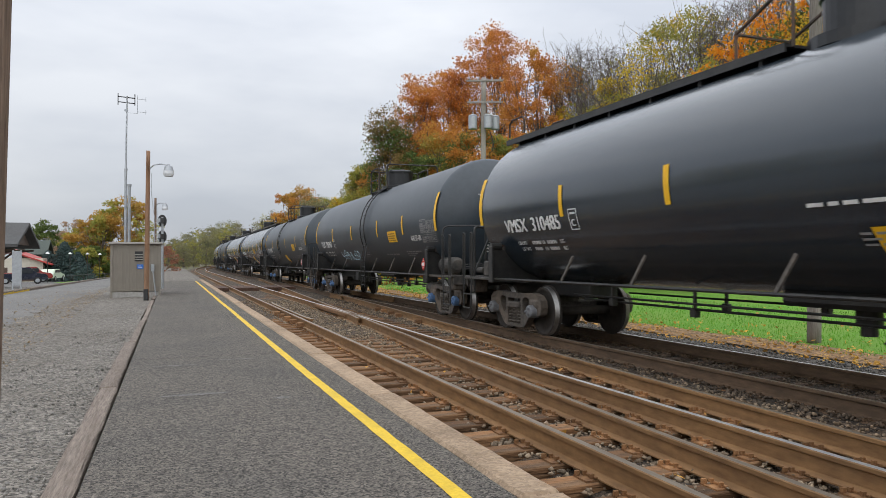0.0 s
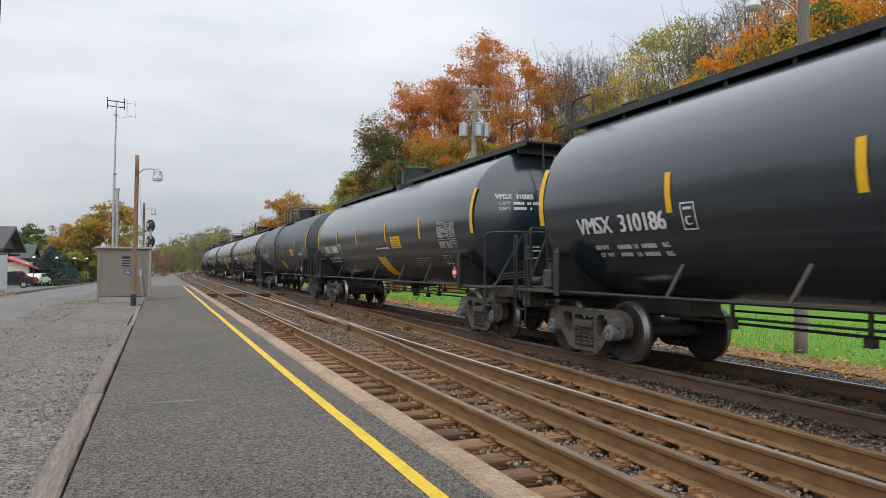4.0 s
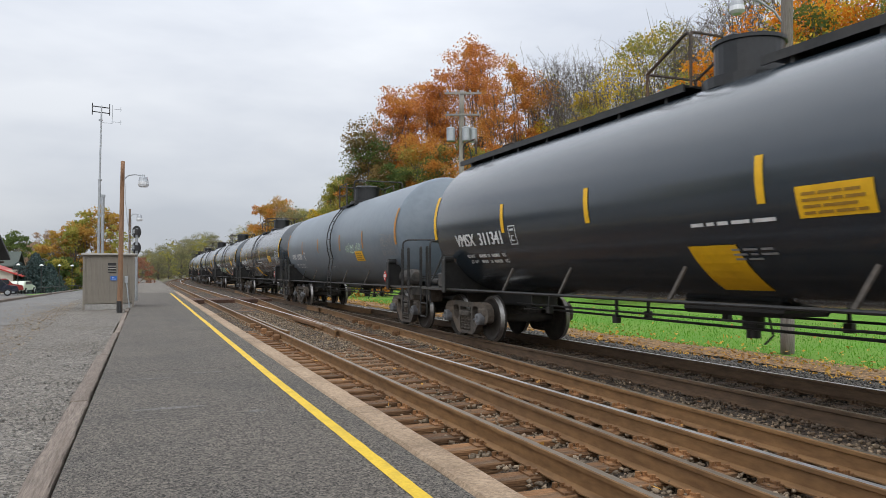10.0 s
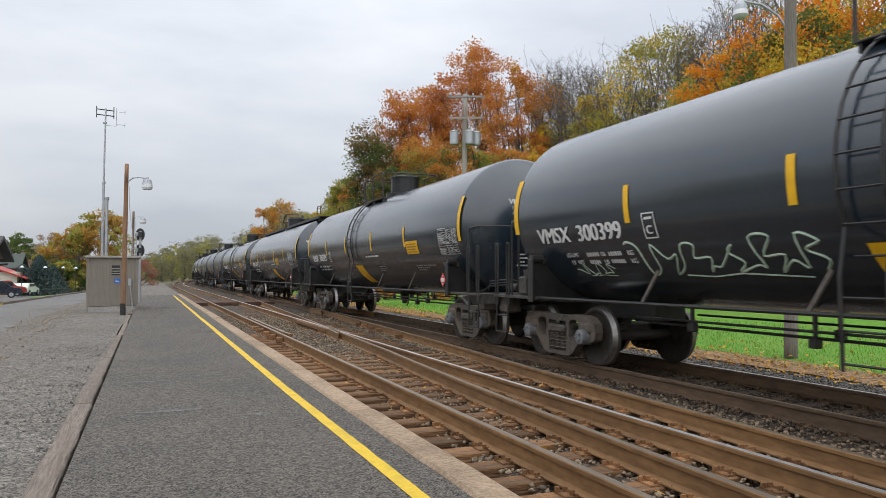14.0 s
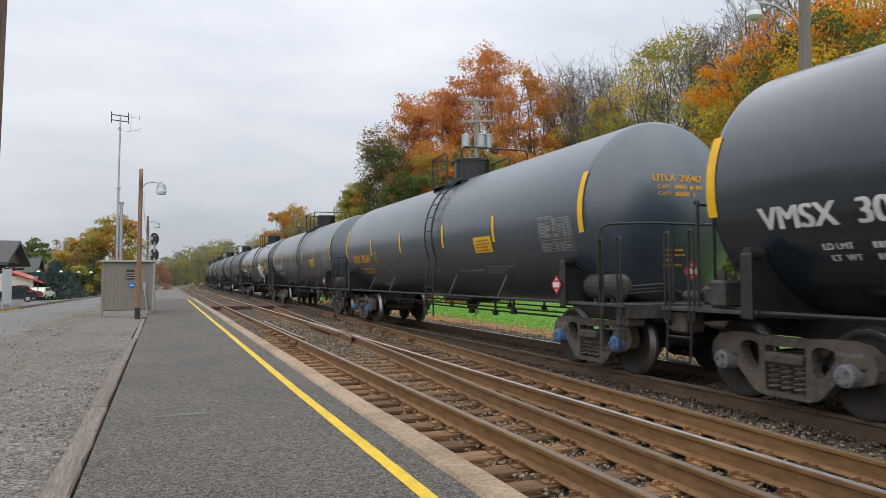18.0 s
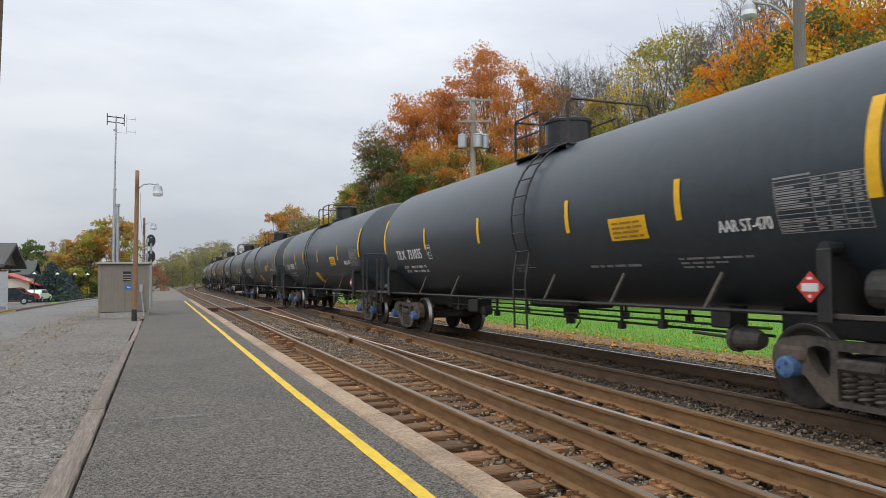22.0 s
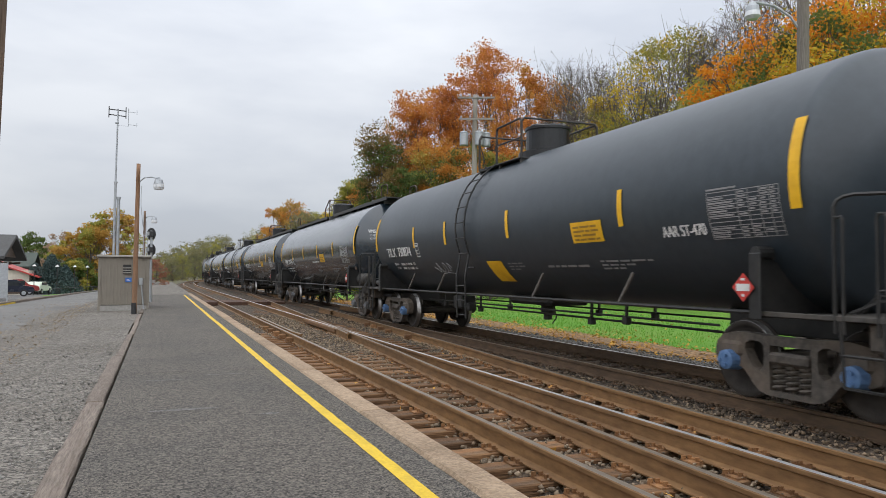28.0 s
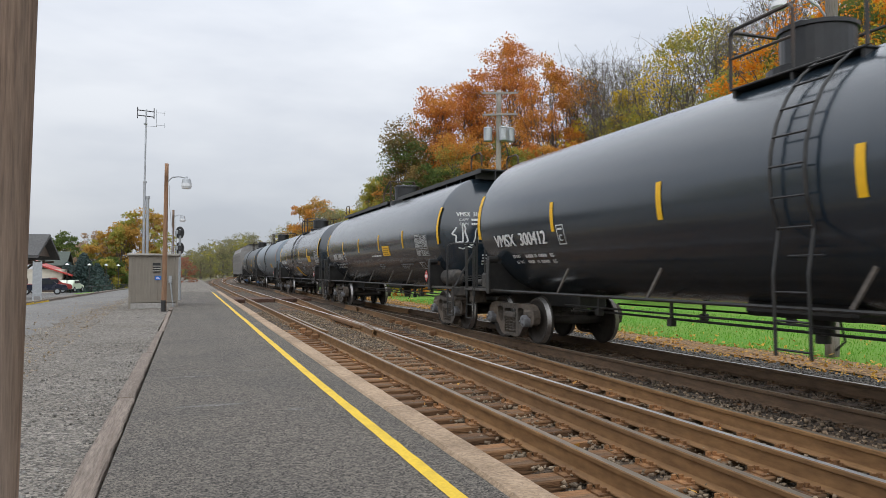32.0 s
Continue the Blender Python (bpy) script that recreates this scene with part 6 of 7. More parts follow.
def run(t):
    """How far the train has come after t seconds, in metres."""
    return 13.893 * t + 0.013223 * t * t + 0.0000327 * t ** 3


def scrawl(car, y, v, w, h, letters, material, seed, place=on_tank):
    """A spray-painted tag with no legible letters: one wandering pen line of hooks and loops, and a short flourish."""
    rg = random.Random(seed)
    knots = []
    for k in range(letters):
        top = rg.uniform(0.75, 1.05)
        for f, lv in ((0.15, 0.1), (0.1, top), (0.55, top * rg.uniform(0.7, 1.0)), (0.35, 0.5), (0.75, rg.uniform(0.25, 0.5)), (0.55, rg.uniform(-0.05, 0.1)), (0.95, rg.uniform(0.0, 0.25))):
            if rg.random() < 0.84:
                knots.append((y - w * (k + f + rg.uniform(-0.12, 0.12)) / letters, v + h * (lv + rg.uniform(-0.08, 0.08))))
    line = []
    for i in range(1, len(knots) - 2):
        p0, p1, p2, p3 = (Vector(q) for q in knots[i - 1:i + 3])
        for f in (0.0, 0.25, 0.5, 0.75):
            q = 0.5 * (2 * p1 + (p2 - p0) * f + (2 * p0 - 5 * p1 + 4 * p2 - p3) * f * f + (3 * p1 - p0 - 3 * p2 + p3) * f ** 3)
            line.append(place(q.x, q.y, -0.012))
    bm = bmesh.new()
    r = min(0.03, 0.014 + 0.018 * h)
    pipe(bm, line, r, 5)
    pipe(bm, [place(y - w * (0.3 + 0.14 * i), v - h * (0.12 + 0.06 * math.sin(2.1 * i)), -0.010) for i in range(5)], r * 0.8, 5)
    part("graffiti", bm, material, car, "pale sprayed graffiti scrawl")["kind"] = "stuff"


cars = []
masters = {}
for kind, mark, shift in CONSIST:
    style, paint, letters, caps, label = KINDS[kind]
    if kind not in masters:
        car = masters[kind] = tank_car(kind, style, paint, letters, caps, label)
        part("capacity_stencil", shared(("headbars", style, letters), lambda style=style, letters=letters: head_bars(style == "walk", M[letters])), None, car)["kind"] = "stuff"
        cars.append((car, shift, kind, mark))
    else:
        cars.append((None, shift, kind, mark))
done = []
for i, (car, shift, kind, mark) in enumerate(cars):
    if car is None:
        car = copy_thing(masters[kind], pose(0, 0, 0))
    done.append((car, FIRST + PITCH * i + shift, kind, mark))
for car, s, kind, mark in done:
    extra = [("AAR ST-470", -5.48 if kind == "A" else -5.34, -0.53, 0.2, 0.78)] if kind in "TA" else []
    add_words(car, mark, M[KINDS[kind][2]], LAYOUT[LAY_OF.get(kind, kind)]["mark"], extra, KINDS[kind][0] == "walk")
    for tag, y, v, w, h, loops, paint in TAGS:
        if tag == mark:
            scrawl(car, y, v, w, h, loops, M[paint], len(mark) + loops)
    if mark == "VMSX 310412":
        scrawl(car, 1.22, -0.35, 0.75, 0.55, 3, M["stencil"], 5, lambda y, v, lift: Vector(head_point(-y, v, lift)))
train = [(car, s) for car, s, kind, mark in done]
train.append((hopper_car(), FIRST + PITCH * len(CONSIST) - 0.2))
for car, s in train:
    x, y, a = bend(s, FAR)
    car.matrix_basis = pose(x, y, RAIL_Z, 0, 0, -math.degrees(a))


# ---- trees ----
def limb(vs, fs, p, q, r0, r1, rg, bow=0.12, seg=5, cuts=3):
    """A tapered, slightly bowed branch added to lists of vertices and faces."""
    p, q = np.asarray(p, float), np.asarray(q, float)
    d = q - p
    ln = np.linalg.norm(d) + 1e-6
    side = rg.normal(size=3)
    side -= d * (side @ d) / ln ** 2
    side /= np.linalg.norm(side) + 1e-6
    u = np.cross(d / ln, side)
    b0 = len(vs)
    for i in range(cuts + 1):
        f = i / cuts
        c = p + d * f + side * (bow * ln * math.sin(math.pi * f) * 0.6)
        r = r0 + (r1 - r0) * f
        for k in range(seg):
            a = 2 * math.pi * k / seg
            vs.append(tuple(c + (side * math.cos(a) + u * math.sin(a)) * r))
    for i in range(cuts):
        for k in range(seg):
            j = (k + 1) % seg
            fs.append((b0 + i * seg + k, b0 + i * seg + j, b0 + (i + 1) * seg + j, b0 + (i + 1) * seg + k))


def make_tree(h, spread, leaf, seed, label, leaves=7000, size=0.24, clumps=46, low=0.28, lean=0.0, bare=0.0, category="tree", name="tree", lump=0.10, narrow=1.0, mixed=None):
    """A tapered trunk, limbs that each end in a clump, and a crown of loose leaves with gaps between the clumps."""
    rg = np.random.default_rng(seed)
    t = thing(name, pose(0, 0, 0), label, category)
    vs, fs = [], []
    top = np.array([lean * h, 0.02 * h, 0.80 * h])
    trunk_r = 0.017 * h + 0.05
    knots = [np.array([0, 0, -0.3]), top * 0.33 + rg.normal(0, 0.012 * h, 3) * (1, 1, 0), top * 0.66 + rg.normal(0, 0.02 * h, 3) * (1, 1, 0), top]
    for i in range(3):
        limb(vs, fs, knots[i], knots[i + 1], trunk_r * (1 - 0.3 * i), trunk_r * (0.7 - 0.27 * i), rg, 0.03, 7, 3)
    centres = []
    for i in range(clumps):
        z = low + (1 - low) * ((i + 0.5) / clumps) ** 0.9
        shape = math.sqrt(max(0.05, 1 - ((z - low - 0.42 * (1 - low)) / (0.60 * (1 - low))) ** 2)) * narrow
        a = i * 2.39996 + rg.normal(0, 0.4)
        rr = spread * shape * rg.uniform(0.35, 1.0) ** 0.7
        c = np.array([math.cos(a) * rr + lean * h * z, math.sin(a) * rr, z * h * rg.uniform(0.95, 1.03)])
        centres.append(c)
        f = max(0.12, (z - 0.30) * 0.9)
        k = min(2.999, f * 3)
        base = knots[int(k)] + (knots[int(k) + 1] - knots[int(k)]) * (k - int(k))
        limb(vs, fs, base, c, trunk_r * (0.34 - 0.2 * z), 0.012 + (0.0004 if bare > 0.5 else 0.0012) * h, rg, 0.16, 5, 4)
        for _ in range(3 if bare < 0.5 else 7):
            e = c + rg.normal(0, 0.06 * h if bare > 0.4 else 0.6 * lump * h, 3) * (1, 1, 0.8) + (0, 0, 0.03 * h if bare > 0.4 else 0)
            s = base + (c - base) * rg.uniform(0.45, 0.95)
            limb(vs, fs, s, e, 0.010 + 0.0012 * h, 0.008, rg, 0.15, 3, 2)
            if bare >= 0.5:
                for _ in range(5):
                    t0 = s + (e - s) * rg.uniform(0.35, 1.0)
                    t1 = t0 + rg.normal(0, 0.026 * h, 3) + (0, 0, 0.022 * h)
                    limb(vs, fs, t0, t1, 0.013, 0.008, rg, 0.2, 3, 2)
                    for _ in range(3):
                        u0 = t0 + (t1 - t0) * rg.uniform(0.4, 1.0)
                        limb(vs, fs, u0, u0 + rg.normal(0, 0.015 * h, 3) + (0, 0, 0.012 * h), 0.009, 0.006, rg, 0.1, 3, 1)
    part("trunk", raw("trunk", vs, fs, M["bark"], True), None, t)
    if bare < 1.0:
        n = int(leaves * (1 - bare))
        w = rg.uniform(0.3, 1.0, clumps)
        pick = rg.choice(clumps, n, p=w / w.sum())
        way = rg.normal(0, 1, (n, 3))
        way /= np.linalg.norm(way, axis=1)[:, None]
        # every clump is a handful of dense sprays with air between them
        sprays = 9
        at = rg.normal(0, 1, (clumps, sprays, 3))
        at *= (rg.random((clumps, sprays)) ** 0.4 / np.linalg.norm(at, axis=2))[:, :, None]
        which = rg.integers(0, sprays, n)
        reach = 0.52 * rg.random(n) ** 0.5 * (1 + 0.12 * rg.normal(size=n))
        wide = (lump * h) * rg.uniform(0.6, 1.2, clumps)[pick]
        pts = np.array(centres)[pick] + (at[pick, which] * np.array([1, 1, 0.75]) + way * np.array([1, 1, 0.6]) * reach[:, None]) * wide[:, None]
        pts[:, 2] = np.maximum(pts[:, 2], 0.3)
        if mixed:
            cut = pick % 5 < 2
            part("crown", scatter_mesh("crown", pts[cut], LEAF_V, LEAF_F, L[mixed], rg.uniform(0.6, 1.3, cut.sum()) * size, rg), None, t)
            pts = pts[~cut]
        part("crown", scatter_mesh("crown", pts, LEAF_V, LEAF_F, L[leaf], rg.uniform(0.6, 1.3, len(pts)) * size, rg), None, t)
    return t


def polar(az, d):
    return d * math.sin(radians(az)), d * math.cos(radians(az))


def stand(tree, az, d, turn=0, scale=1.0):
    x, y = polar(az, d)
    tree.matrix_basis = pose(x, y, ground_height(x, y) - 0.1, 0, 0, turn) @ Matrix.Scale(scale, 4)
    return tree


# the wood behind the railway: bearing from the platform, distance, height, spread, leaf colour
WOOD = [
    (9.3, 112, 13.6, 4.2, "amber", "russet", 0.0, "rounded orange maple at the edge of the wood"),
    (11.6, 108, 11.5, 3.6, "olive", "russet", 0.2, "thin olive-leaved tree beside the railway"),
    (13.2, 95, 11.2, 3.2, "olive", "gold", 0.0, "low olive and gold tree beside the railway"),
    (14.7, 84, 13.6, 2.8, "olive", "russet", 0.0, "golden-olive tree beside the railway"),
    (16.9, 72, 17.2, 2.3, "bronze", "green", 0.0, "dark bronze tree still green inside"),
    (18.5, 66, 12.5, 3.0, "green", "bronze", 0.0, "dark green tree under the russet crowns"),
    (19.2, 74, 21.6, 1.9, "rust", None, 0.0, "tall rust-orange tree with an open crown"),
    (20.9, 68, 15.0, 2.8, "russet", "olive", 0.0, "orange tree mottled with olive"),
    (22.2, 77, 23.8, 1.6, "rust", None, 0.0, "tall red-brown tree with an uneven top"),
    (23.4, 64, 13.6, 3.0, "russet", "green", 0.0, "dense orange maple behind the utility pole"),
    (25.0, 77, 26.9, 2.5, "rust", None, 0.0, "tallest russet tree with a spreading top"),
    (26.0, 66, 13.4, 3.0, "rust", "olive", 0.0, "low russet tree beneath the tall crowns"),
    (28.4, 70, 22.4, 3.4, "russet", "rust", 0.0, "large orange maple with bare inner limbs"),
    (29.6, 60, 12.0, 3.6, "russet", "gold", 0.0, "low orange tree under the maples"),
    (31.0, 70, 22.0, 3.0, "olive", None, 0.82, "thin pale-leaved tree among the maples"),
    (34.2, 62, 16.0, 1.6, "gold", "olive", 0.0, "small yellow tree at the lawn's edge"),
    (33.6, 66, 20.4, 4.0, "olive", None, 0.95, "nearly bare tree with a few olive leaves"),
    (36.4, 60, 18.6, 4.4, "olive", None, 0.8, "half-bare olive tree on the slope"),
    (38.8, 55, 19.5, 5.2, "olive", "gold", 0.2, "olive and gold tree on the slope"),
    (41.5, 52, 18.5, 4.6, "olive", None, 0.92, "bare grey tree with fine twigs"),
    (43.4, 44, 13.2, 5.0, "olive", "gold", 0.1, "bushy olive tree on the slope"),
    (44.5, 50, 19.5, 5.0, "olive", None, 0.9, "tall bare tree with fine twigs"),
    (46.8, 42, 14.8, 4.8, "orange", "gold", 0.0, "bright orange maple above the lawn"),
    (49.6, 40, 15.2, 4.6, "orange", "green", 0.0, "orange maple still green inside"),
    (48.0, 52, 21.0, 5.0, "olive", None, 0.85, "bare tree with a few brown leaves"),
    (52.5, 38, 14.5, 5.0, "gold", "green", 0.0, "yellow-green tree on the slope"),
    (52.0, 50, 24.0, 5.4, "gold", "olive", 0.4, "tall golden tree on the slope"),
    (56.5, 38, 16.0, 5.4, "olive", "orange", 0.0, "olive tree flecked with orange"),
    (62.0, 40, 17.0, 6.0, "gold", "olive", 0.0, "golden tree on the slope"),
    (69.0, 44, 18.0, 6.0, "olive", "gold", 0.0, "broad olive tree on the slope"),
    (78.0, 46, 18.0, 6.0, "orange", "olive", 0.0, "orange tree on the slope"),
]
for i, (az, d, h, spread, leaf, mixed, bare, label) in enumerate(WOOD):
    tall = h > 20 and bare < 0.3
    n = 15000 if tall else 24000 if bare < 0.3 else 8000
    stand(make_tree(h * 0.92, spread, leaf, 100 + i, label, leaves=n, size=0.14 if bare > 0.5 else 0.15 + 0.0008 * d, clumps=22 if tall else 40, bare=bare, mixed=mixed, lean=0.03 * math.sin(i * 2.1), low=0.58 if tall else 0.2 if bare < 0.3 else 0.35,
                    lump=0.095 if tall else 0.12 if bare < 0.3 else 0.09), az, d, 40 * i)

# undergrowth in front of the trunks
shrubs = [make_tree(3.6, 2.4, leaf, 300 + i, label, leaves=2600, size=0.2, clumps=22, low=0.12, category="shrub", name="shrub", lump=0.22) for i, (leaf, label) in enumerate((
    ("olive", "olive undergrowth shrub at the wood's edge"), ("green", "dark green shrub under the trees"), ("gold", "yellow shrub at the wood's edge"), ("rust", "russet shrub at the wood's edge")))]
k = 0
for az in np.arange(12, 84, 1.9):
    d = 58 + 10 * math.sin(az * 1.7) if az < 34 else 42 + 6 * math.sin(az * 1.3) - max(0, az - 52) * 0.1
    tr = shrubs[k % 4] if k < 4 else copy_thing(shrubs[(k * 7 // 3) % 4], pose(0, 0, 0))
    stand(tr, az, d, 57 * k, 0.8 + 0.5 * (0.5 + 0.5 * math.sin(k * 4.1)))
    k += 1

# deeper rows of the wood
fill = [make_tree(15.5, 5.0, leaf, 400 + i, label, leaves=6500, size=0.40, clumps=44, mixed=mixed, bare=bare, low=0.04, lump=0.15) for i, (leaf, mixed, bare, label) in enumerate((
    ("olive", "gold", 0.1, "olive tree deep in the wood"), ("haze", None, 0.0, "muted olive tree in the distance"), ("rust", "olive", 0.2, "russet tree deep in the wood"), ("haze", "olive", 0.1, "muted golden-olive tree in the distance")))]
spots = []
for az in np.arange(10.5, 84, 2.6):
    spots.append((az, 96 + 9 * math.sin(az * 2.3) if az < 30 else 66 + 9 * math.sin(az * 2.3), (0.85 + 0.15 * math.sin(az * 3.7)) * (0.62 if az < 17 else 1.0), 0 if az > 16 else 1))
for az in np.arange(14, 84, 4.2):
    spots.append((az, 128 if az < 30 else 88, 0.9 + 0.15 * math.sin(az * 1.1), 2 if az > 24 else 3))
# trees closing the view down the line
for az, d, sc, kd in ((-4.4, 190, 0.5, 1), (-3.0, 205, 0.5, 3), (-1.9, 180, 0.42, 1), (-0.9, 230, 0.55, 3), (0.2, 215, 0.52, 1), (1.1, 240, 0.66, 1), (2.0, 262, 0.78, 3), (2.9, 290, 0.95, 1), (3.8, 300, 1.05, 3), (4.6, 310, 1.1, 1),
                      (6.6, 205, 0.8, 1), (7.6, 190, 0.85, 3), (8.6, 175, 0.8, 1), (-0.2, 170, 0.33, 3), (0.9, 175, 0.36, 1), (1.6, 200, 0.46, 3), (2.5, 225, 0.6, 1), (3.3, 250, 0.75, 3), (0.5, 190, 0.42, 3), (1.3, 215, 0.5, 3), (-7.5, 160, 0.6, 1), (-6.0, 170, 0.7, 3), (9.8, 150, 0.75, 3)):
    spots.append((az, d, sc, kd))
for i, (az, d, sc, kd) in enumerate(spots):
    kd = (kd + (i % 2) * 2) % 4 if d < 140 else kd
    tr = fill[kd] if fill[kd].location.length == 0 else copy_thing(fill[kd], pose(0, 0, 0))
    stand(tr, az, d, 83 * i, sc)
stand(make_tree(3.4, 2.2, "red", 501, "reddish shrub beside the far end of the platform", leaves=2200, size=0.2, clumps=18, low=0.1, category="shrub", name="shrub", lump=0.2), -0.55, 92)

# trees across the car park
stand(make_tree(10.4, 5.4, "amber", 511, "orange and gold tree across the car park", leaves=13000, size=0.36, clumps=46, low=0.10, mixed="olive", lump=0.13), -4.6, 122)
stand(make_tree(12.4, 5.6, "amber", 512, "yellow-green tree across the car park", leaves=13000, size=0.36, clumps=46, low=0.10, mixed="olive", lump=0.13), -3.2, 126)
stand(make_tree(9.7, 3.8, "tan", 513, "thin russet tree with showing branches", leaves=8000, size=0.3, clumps=34, bare=0.45, lump=0.10), -6.25, 128)
stand(make_tree(9.6, 4.2, "green", 514, "dark green tree beyond the roofs", leaves=8000, size=0.34, clumps=44, low=0.12, lump=0.14), -8.3, 140)
stand(make_tree(5.0, 3.6, "green", 515, "dark hedge-like tree behind the lawn", leaves=8000, size=0.34, clumps=40, low=0.05, mixed="olive", lump=0.16), -5.4, 116)
for i, az in enumerate((-26, -22.5, -19.4, -16.5, -14.0)):
    stand(copy_thing(fill[1 + 2 * (i % 2)], pose(0, 0, 0)), az, 135 + 8 * (i % 3), 70 * i, 0.7 + 0.08 * (i % 3))

# trees all round behind the platform and up the line
for i in range(34):
    az = -32 - 6.8 * i
    stand(copy_thing(fill[(0, 3, 2, 1)[i % 4]], pose(0, 0, 0)), az, 52 + 12 * math.sin(i * 2.7), 61 * i, 0.66 + 0.12 * math.sin(i * 1.9))


def spruce(h, seed):
    rg = np.random.default_rng(seed)
    t = thing("spruce", pose(0, 0, 0), "blue-green spruce with boughs down to the grass", "conifer")
    vs, fs = [], []
    limb(vs, fs, (0, 0, -0.2), (0, 0, h), 0.16, 0.02, rg, 0.0, 6, 3)
    pts = []
    for i in range(170):
        z = h * (0.03 + 0.95 * i / 170)
        a, r = i * 2.39996, (h - z) * 0.85 * rg.uniform(0.75, 1.05)
        e = np.array([math.cos(a) * r, math.sin(a) * r, z - 0.12 * r])
        limb(vs, fs, (0, 0, z), e, 0.03, 0.008, rg, 0.05, 3, 1)
        f = rg.random(64) ** 0.6
        pts.append(np.array([0, 0, z]) + f[:, None] * (e - (0, 0, z)) + rg.normal(0, 0.13 + 0.02 * r, (64, 3)))
    part("trunk", raw("trunk", vs, fs, M["bark"]), None, t)
    pts = np.concatenate(pts)
    part("needled_crown", scatter_mesh("needled_crown", pts, LEAF_V, LEAF_F, L["needle"], rg.uniform(0.15, 0.3, len(pts)), rg), None, t)
    return t


stand(spruce(5.3, 5), -7.05, 104)
stand(spruce(4.2, 6), -8.05, 107)
stand(spruce(4.0, 7), -6.2, 107)


# ---- poles, shelter, signal and the far side of the car park ----
def yard_z(x, y):
    return -0.05 - 0.016 * max(0.0, y - 18) * min(1.0, max(0.0, (-x - 1.5) / 8))


def wood_pole(bm, x, y, z0, z1, r0, r1, lean=(0, 0)):
    rings = 10
    for i in range(rings):
        f0, f1 = i / rings, (i + 1) / rings
        rod(bm, (x + lean[0] * f0, y + lean[1] * f0, z0 + (z1 - z0) * f0), (x + lean[0] * f1, y + lean[1] * f1, z0 + (z1 - z0) * f1), r0 + (r1 - r0) * f0, r0 + (r1 - r0) * f1, 14, i in (0, rings - 1))
    bmesh.ops.remove_doubles(bm, verts=bm.verts, dist=0.002)
    return bm


def platform_lamp(x, y, h, lean, label, arm=(0.62, -0.15), r=0.085, drop=0.72, wood="pole_orange"):
    """A wooden pole with a curved arm and a yard lamp."""
    p = thing("lamp_post", pose(x, y, 0), label, "lamp post", "lamp posts along the platform")
    part("pole", wood_pole(bmesh.new(), 0, 0, -0.4, h, r, r * 0.72, lean), M[wood], p, smooth=True)
    lx, ly = lean[0] * 0.87, lean[1] * 0.87
    z = h - drop
    ax, ay = arm
    bm = bmesh.new()
    pipe(bm, [(lx, ly, z), (lx + 0.10 * ax, ly + 0.1 * ay, z + 0.16), (lx + 0.3 * ax, ly + 0.3 * ay, z + 0.27), (lx + 0.6 * ax, ly + 0.6 * ay, z + 0.30), (lx + ax, ly + ay, z + 0.26)], 0.022, 8)
    a = part("lamp_arm", bm, M["galv"], p)
    bm = bmesh.new()
    c = (lx + ax, ly + ay, z)
    lathe(bm, [(0.30, 0.0), (0.30, 0.035), (0.24, 0.05), (0.22, 0.12), (0.10, 0.15), (0.08, 0.16)], "Z", 16, c)
    part("lamp_head", bm, M["galv"], p, "grey lamp housing")
    bm = bmesh.new()
    lathe(bm, [(0.08, 0.155), (-0.02, 0.165), (-0.10, 0.135), (-0.11, 0.0)], "Z", 16, c)
    part("lamp_lens", bm, M["lamp_glass"], p, "ribbed clear lamp refractor")
    bm = bmesh.new()
    pipe(bm, [(lx + 0.10, ly - 0.03, z), (lx + 0.10, ly - 0.06, z - 0.6), (lx + 0.16, ly - 0.08, z - 1.2), (lx + 0.22, ly - 0.06, z - 1.55)], 0.010, 5)
    part("lamp_cable", bm, M["galv"], p)
    return p


lamp1 = platform_lamp(-0.74, 25.0, 4.78, (0.05, 0), "weathered wooden lamp post with a curved arm beside the platform")
bm = bmesh.new()
lathe(bm, [(-0.06, 0.088), (0.32, 0.087)], "Z", 14, (0, 0, 0))
part("tarred_foot", bm, M["dark_metal"], lamp1, "blackened foot of the pole")
platform_lamp(-0.86, 44.0, 4.80, (0.03, 0), "weathered wooden lamp post farther along the platform", (0.5, -0.12), drop=0.58, wood="pole")
near_post = thing("timber_post", pose(-0.742, 3.35, 0), "brown weathered timber post close beside the platform edging", "post")
part("pole", wood_pole(bmesh.new(), 0, 0, -0.4, 5.2, 0.080, 0.072, (0.12, 0.02)), M["pole"], near_post, smooth=True)

# equipment shelter
shelter = thing("equipment_shelter", pose(0, -1.6, 0.05), "small taupe ribbed-metal equipment shelter beside the platform", "shelter")
SX0, SX1, SY0, SY1, SZ = -1.94, -0.38, 29.1, 31.3, 1.77
bm = bmesh.new()
box(bm, SX0, SX1, SY0, SY1, 0.10, SZ, 0.01)
body = part("wall_panel", bm, M["shed_wall"], shelter)
rib = finish(box(bmesh.new(), -0.022, 0.022, -0.016, 0.0, 0.10, SZ, 0.005), "wall_rib", M["shed_wall"])
for i in range(13):
    part("wall_rib", rib, None, body, at=pose(SX0 + 0.10 + i * (SX1 - SX0 - 0.2) / 12, SY0, 0))
for i in range(10):
    part("wall_rib", rib, None, body, at=pose(SX1, SY0 + 0.12 + i * 0.25, 0, 0, 0, 90))
bm = bmesh.new()
box(bm, SX0 - 0.09, SX1 + 0.09, SY0 - 0.12, SY1 + 0.1, SZ, SZ + 0.07, 0.012)
part("roof", bm, M["shed_trim"], shelter, "flat pale roof edge")
bm = bmesh.new()
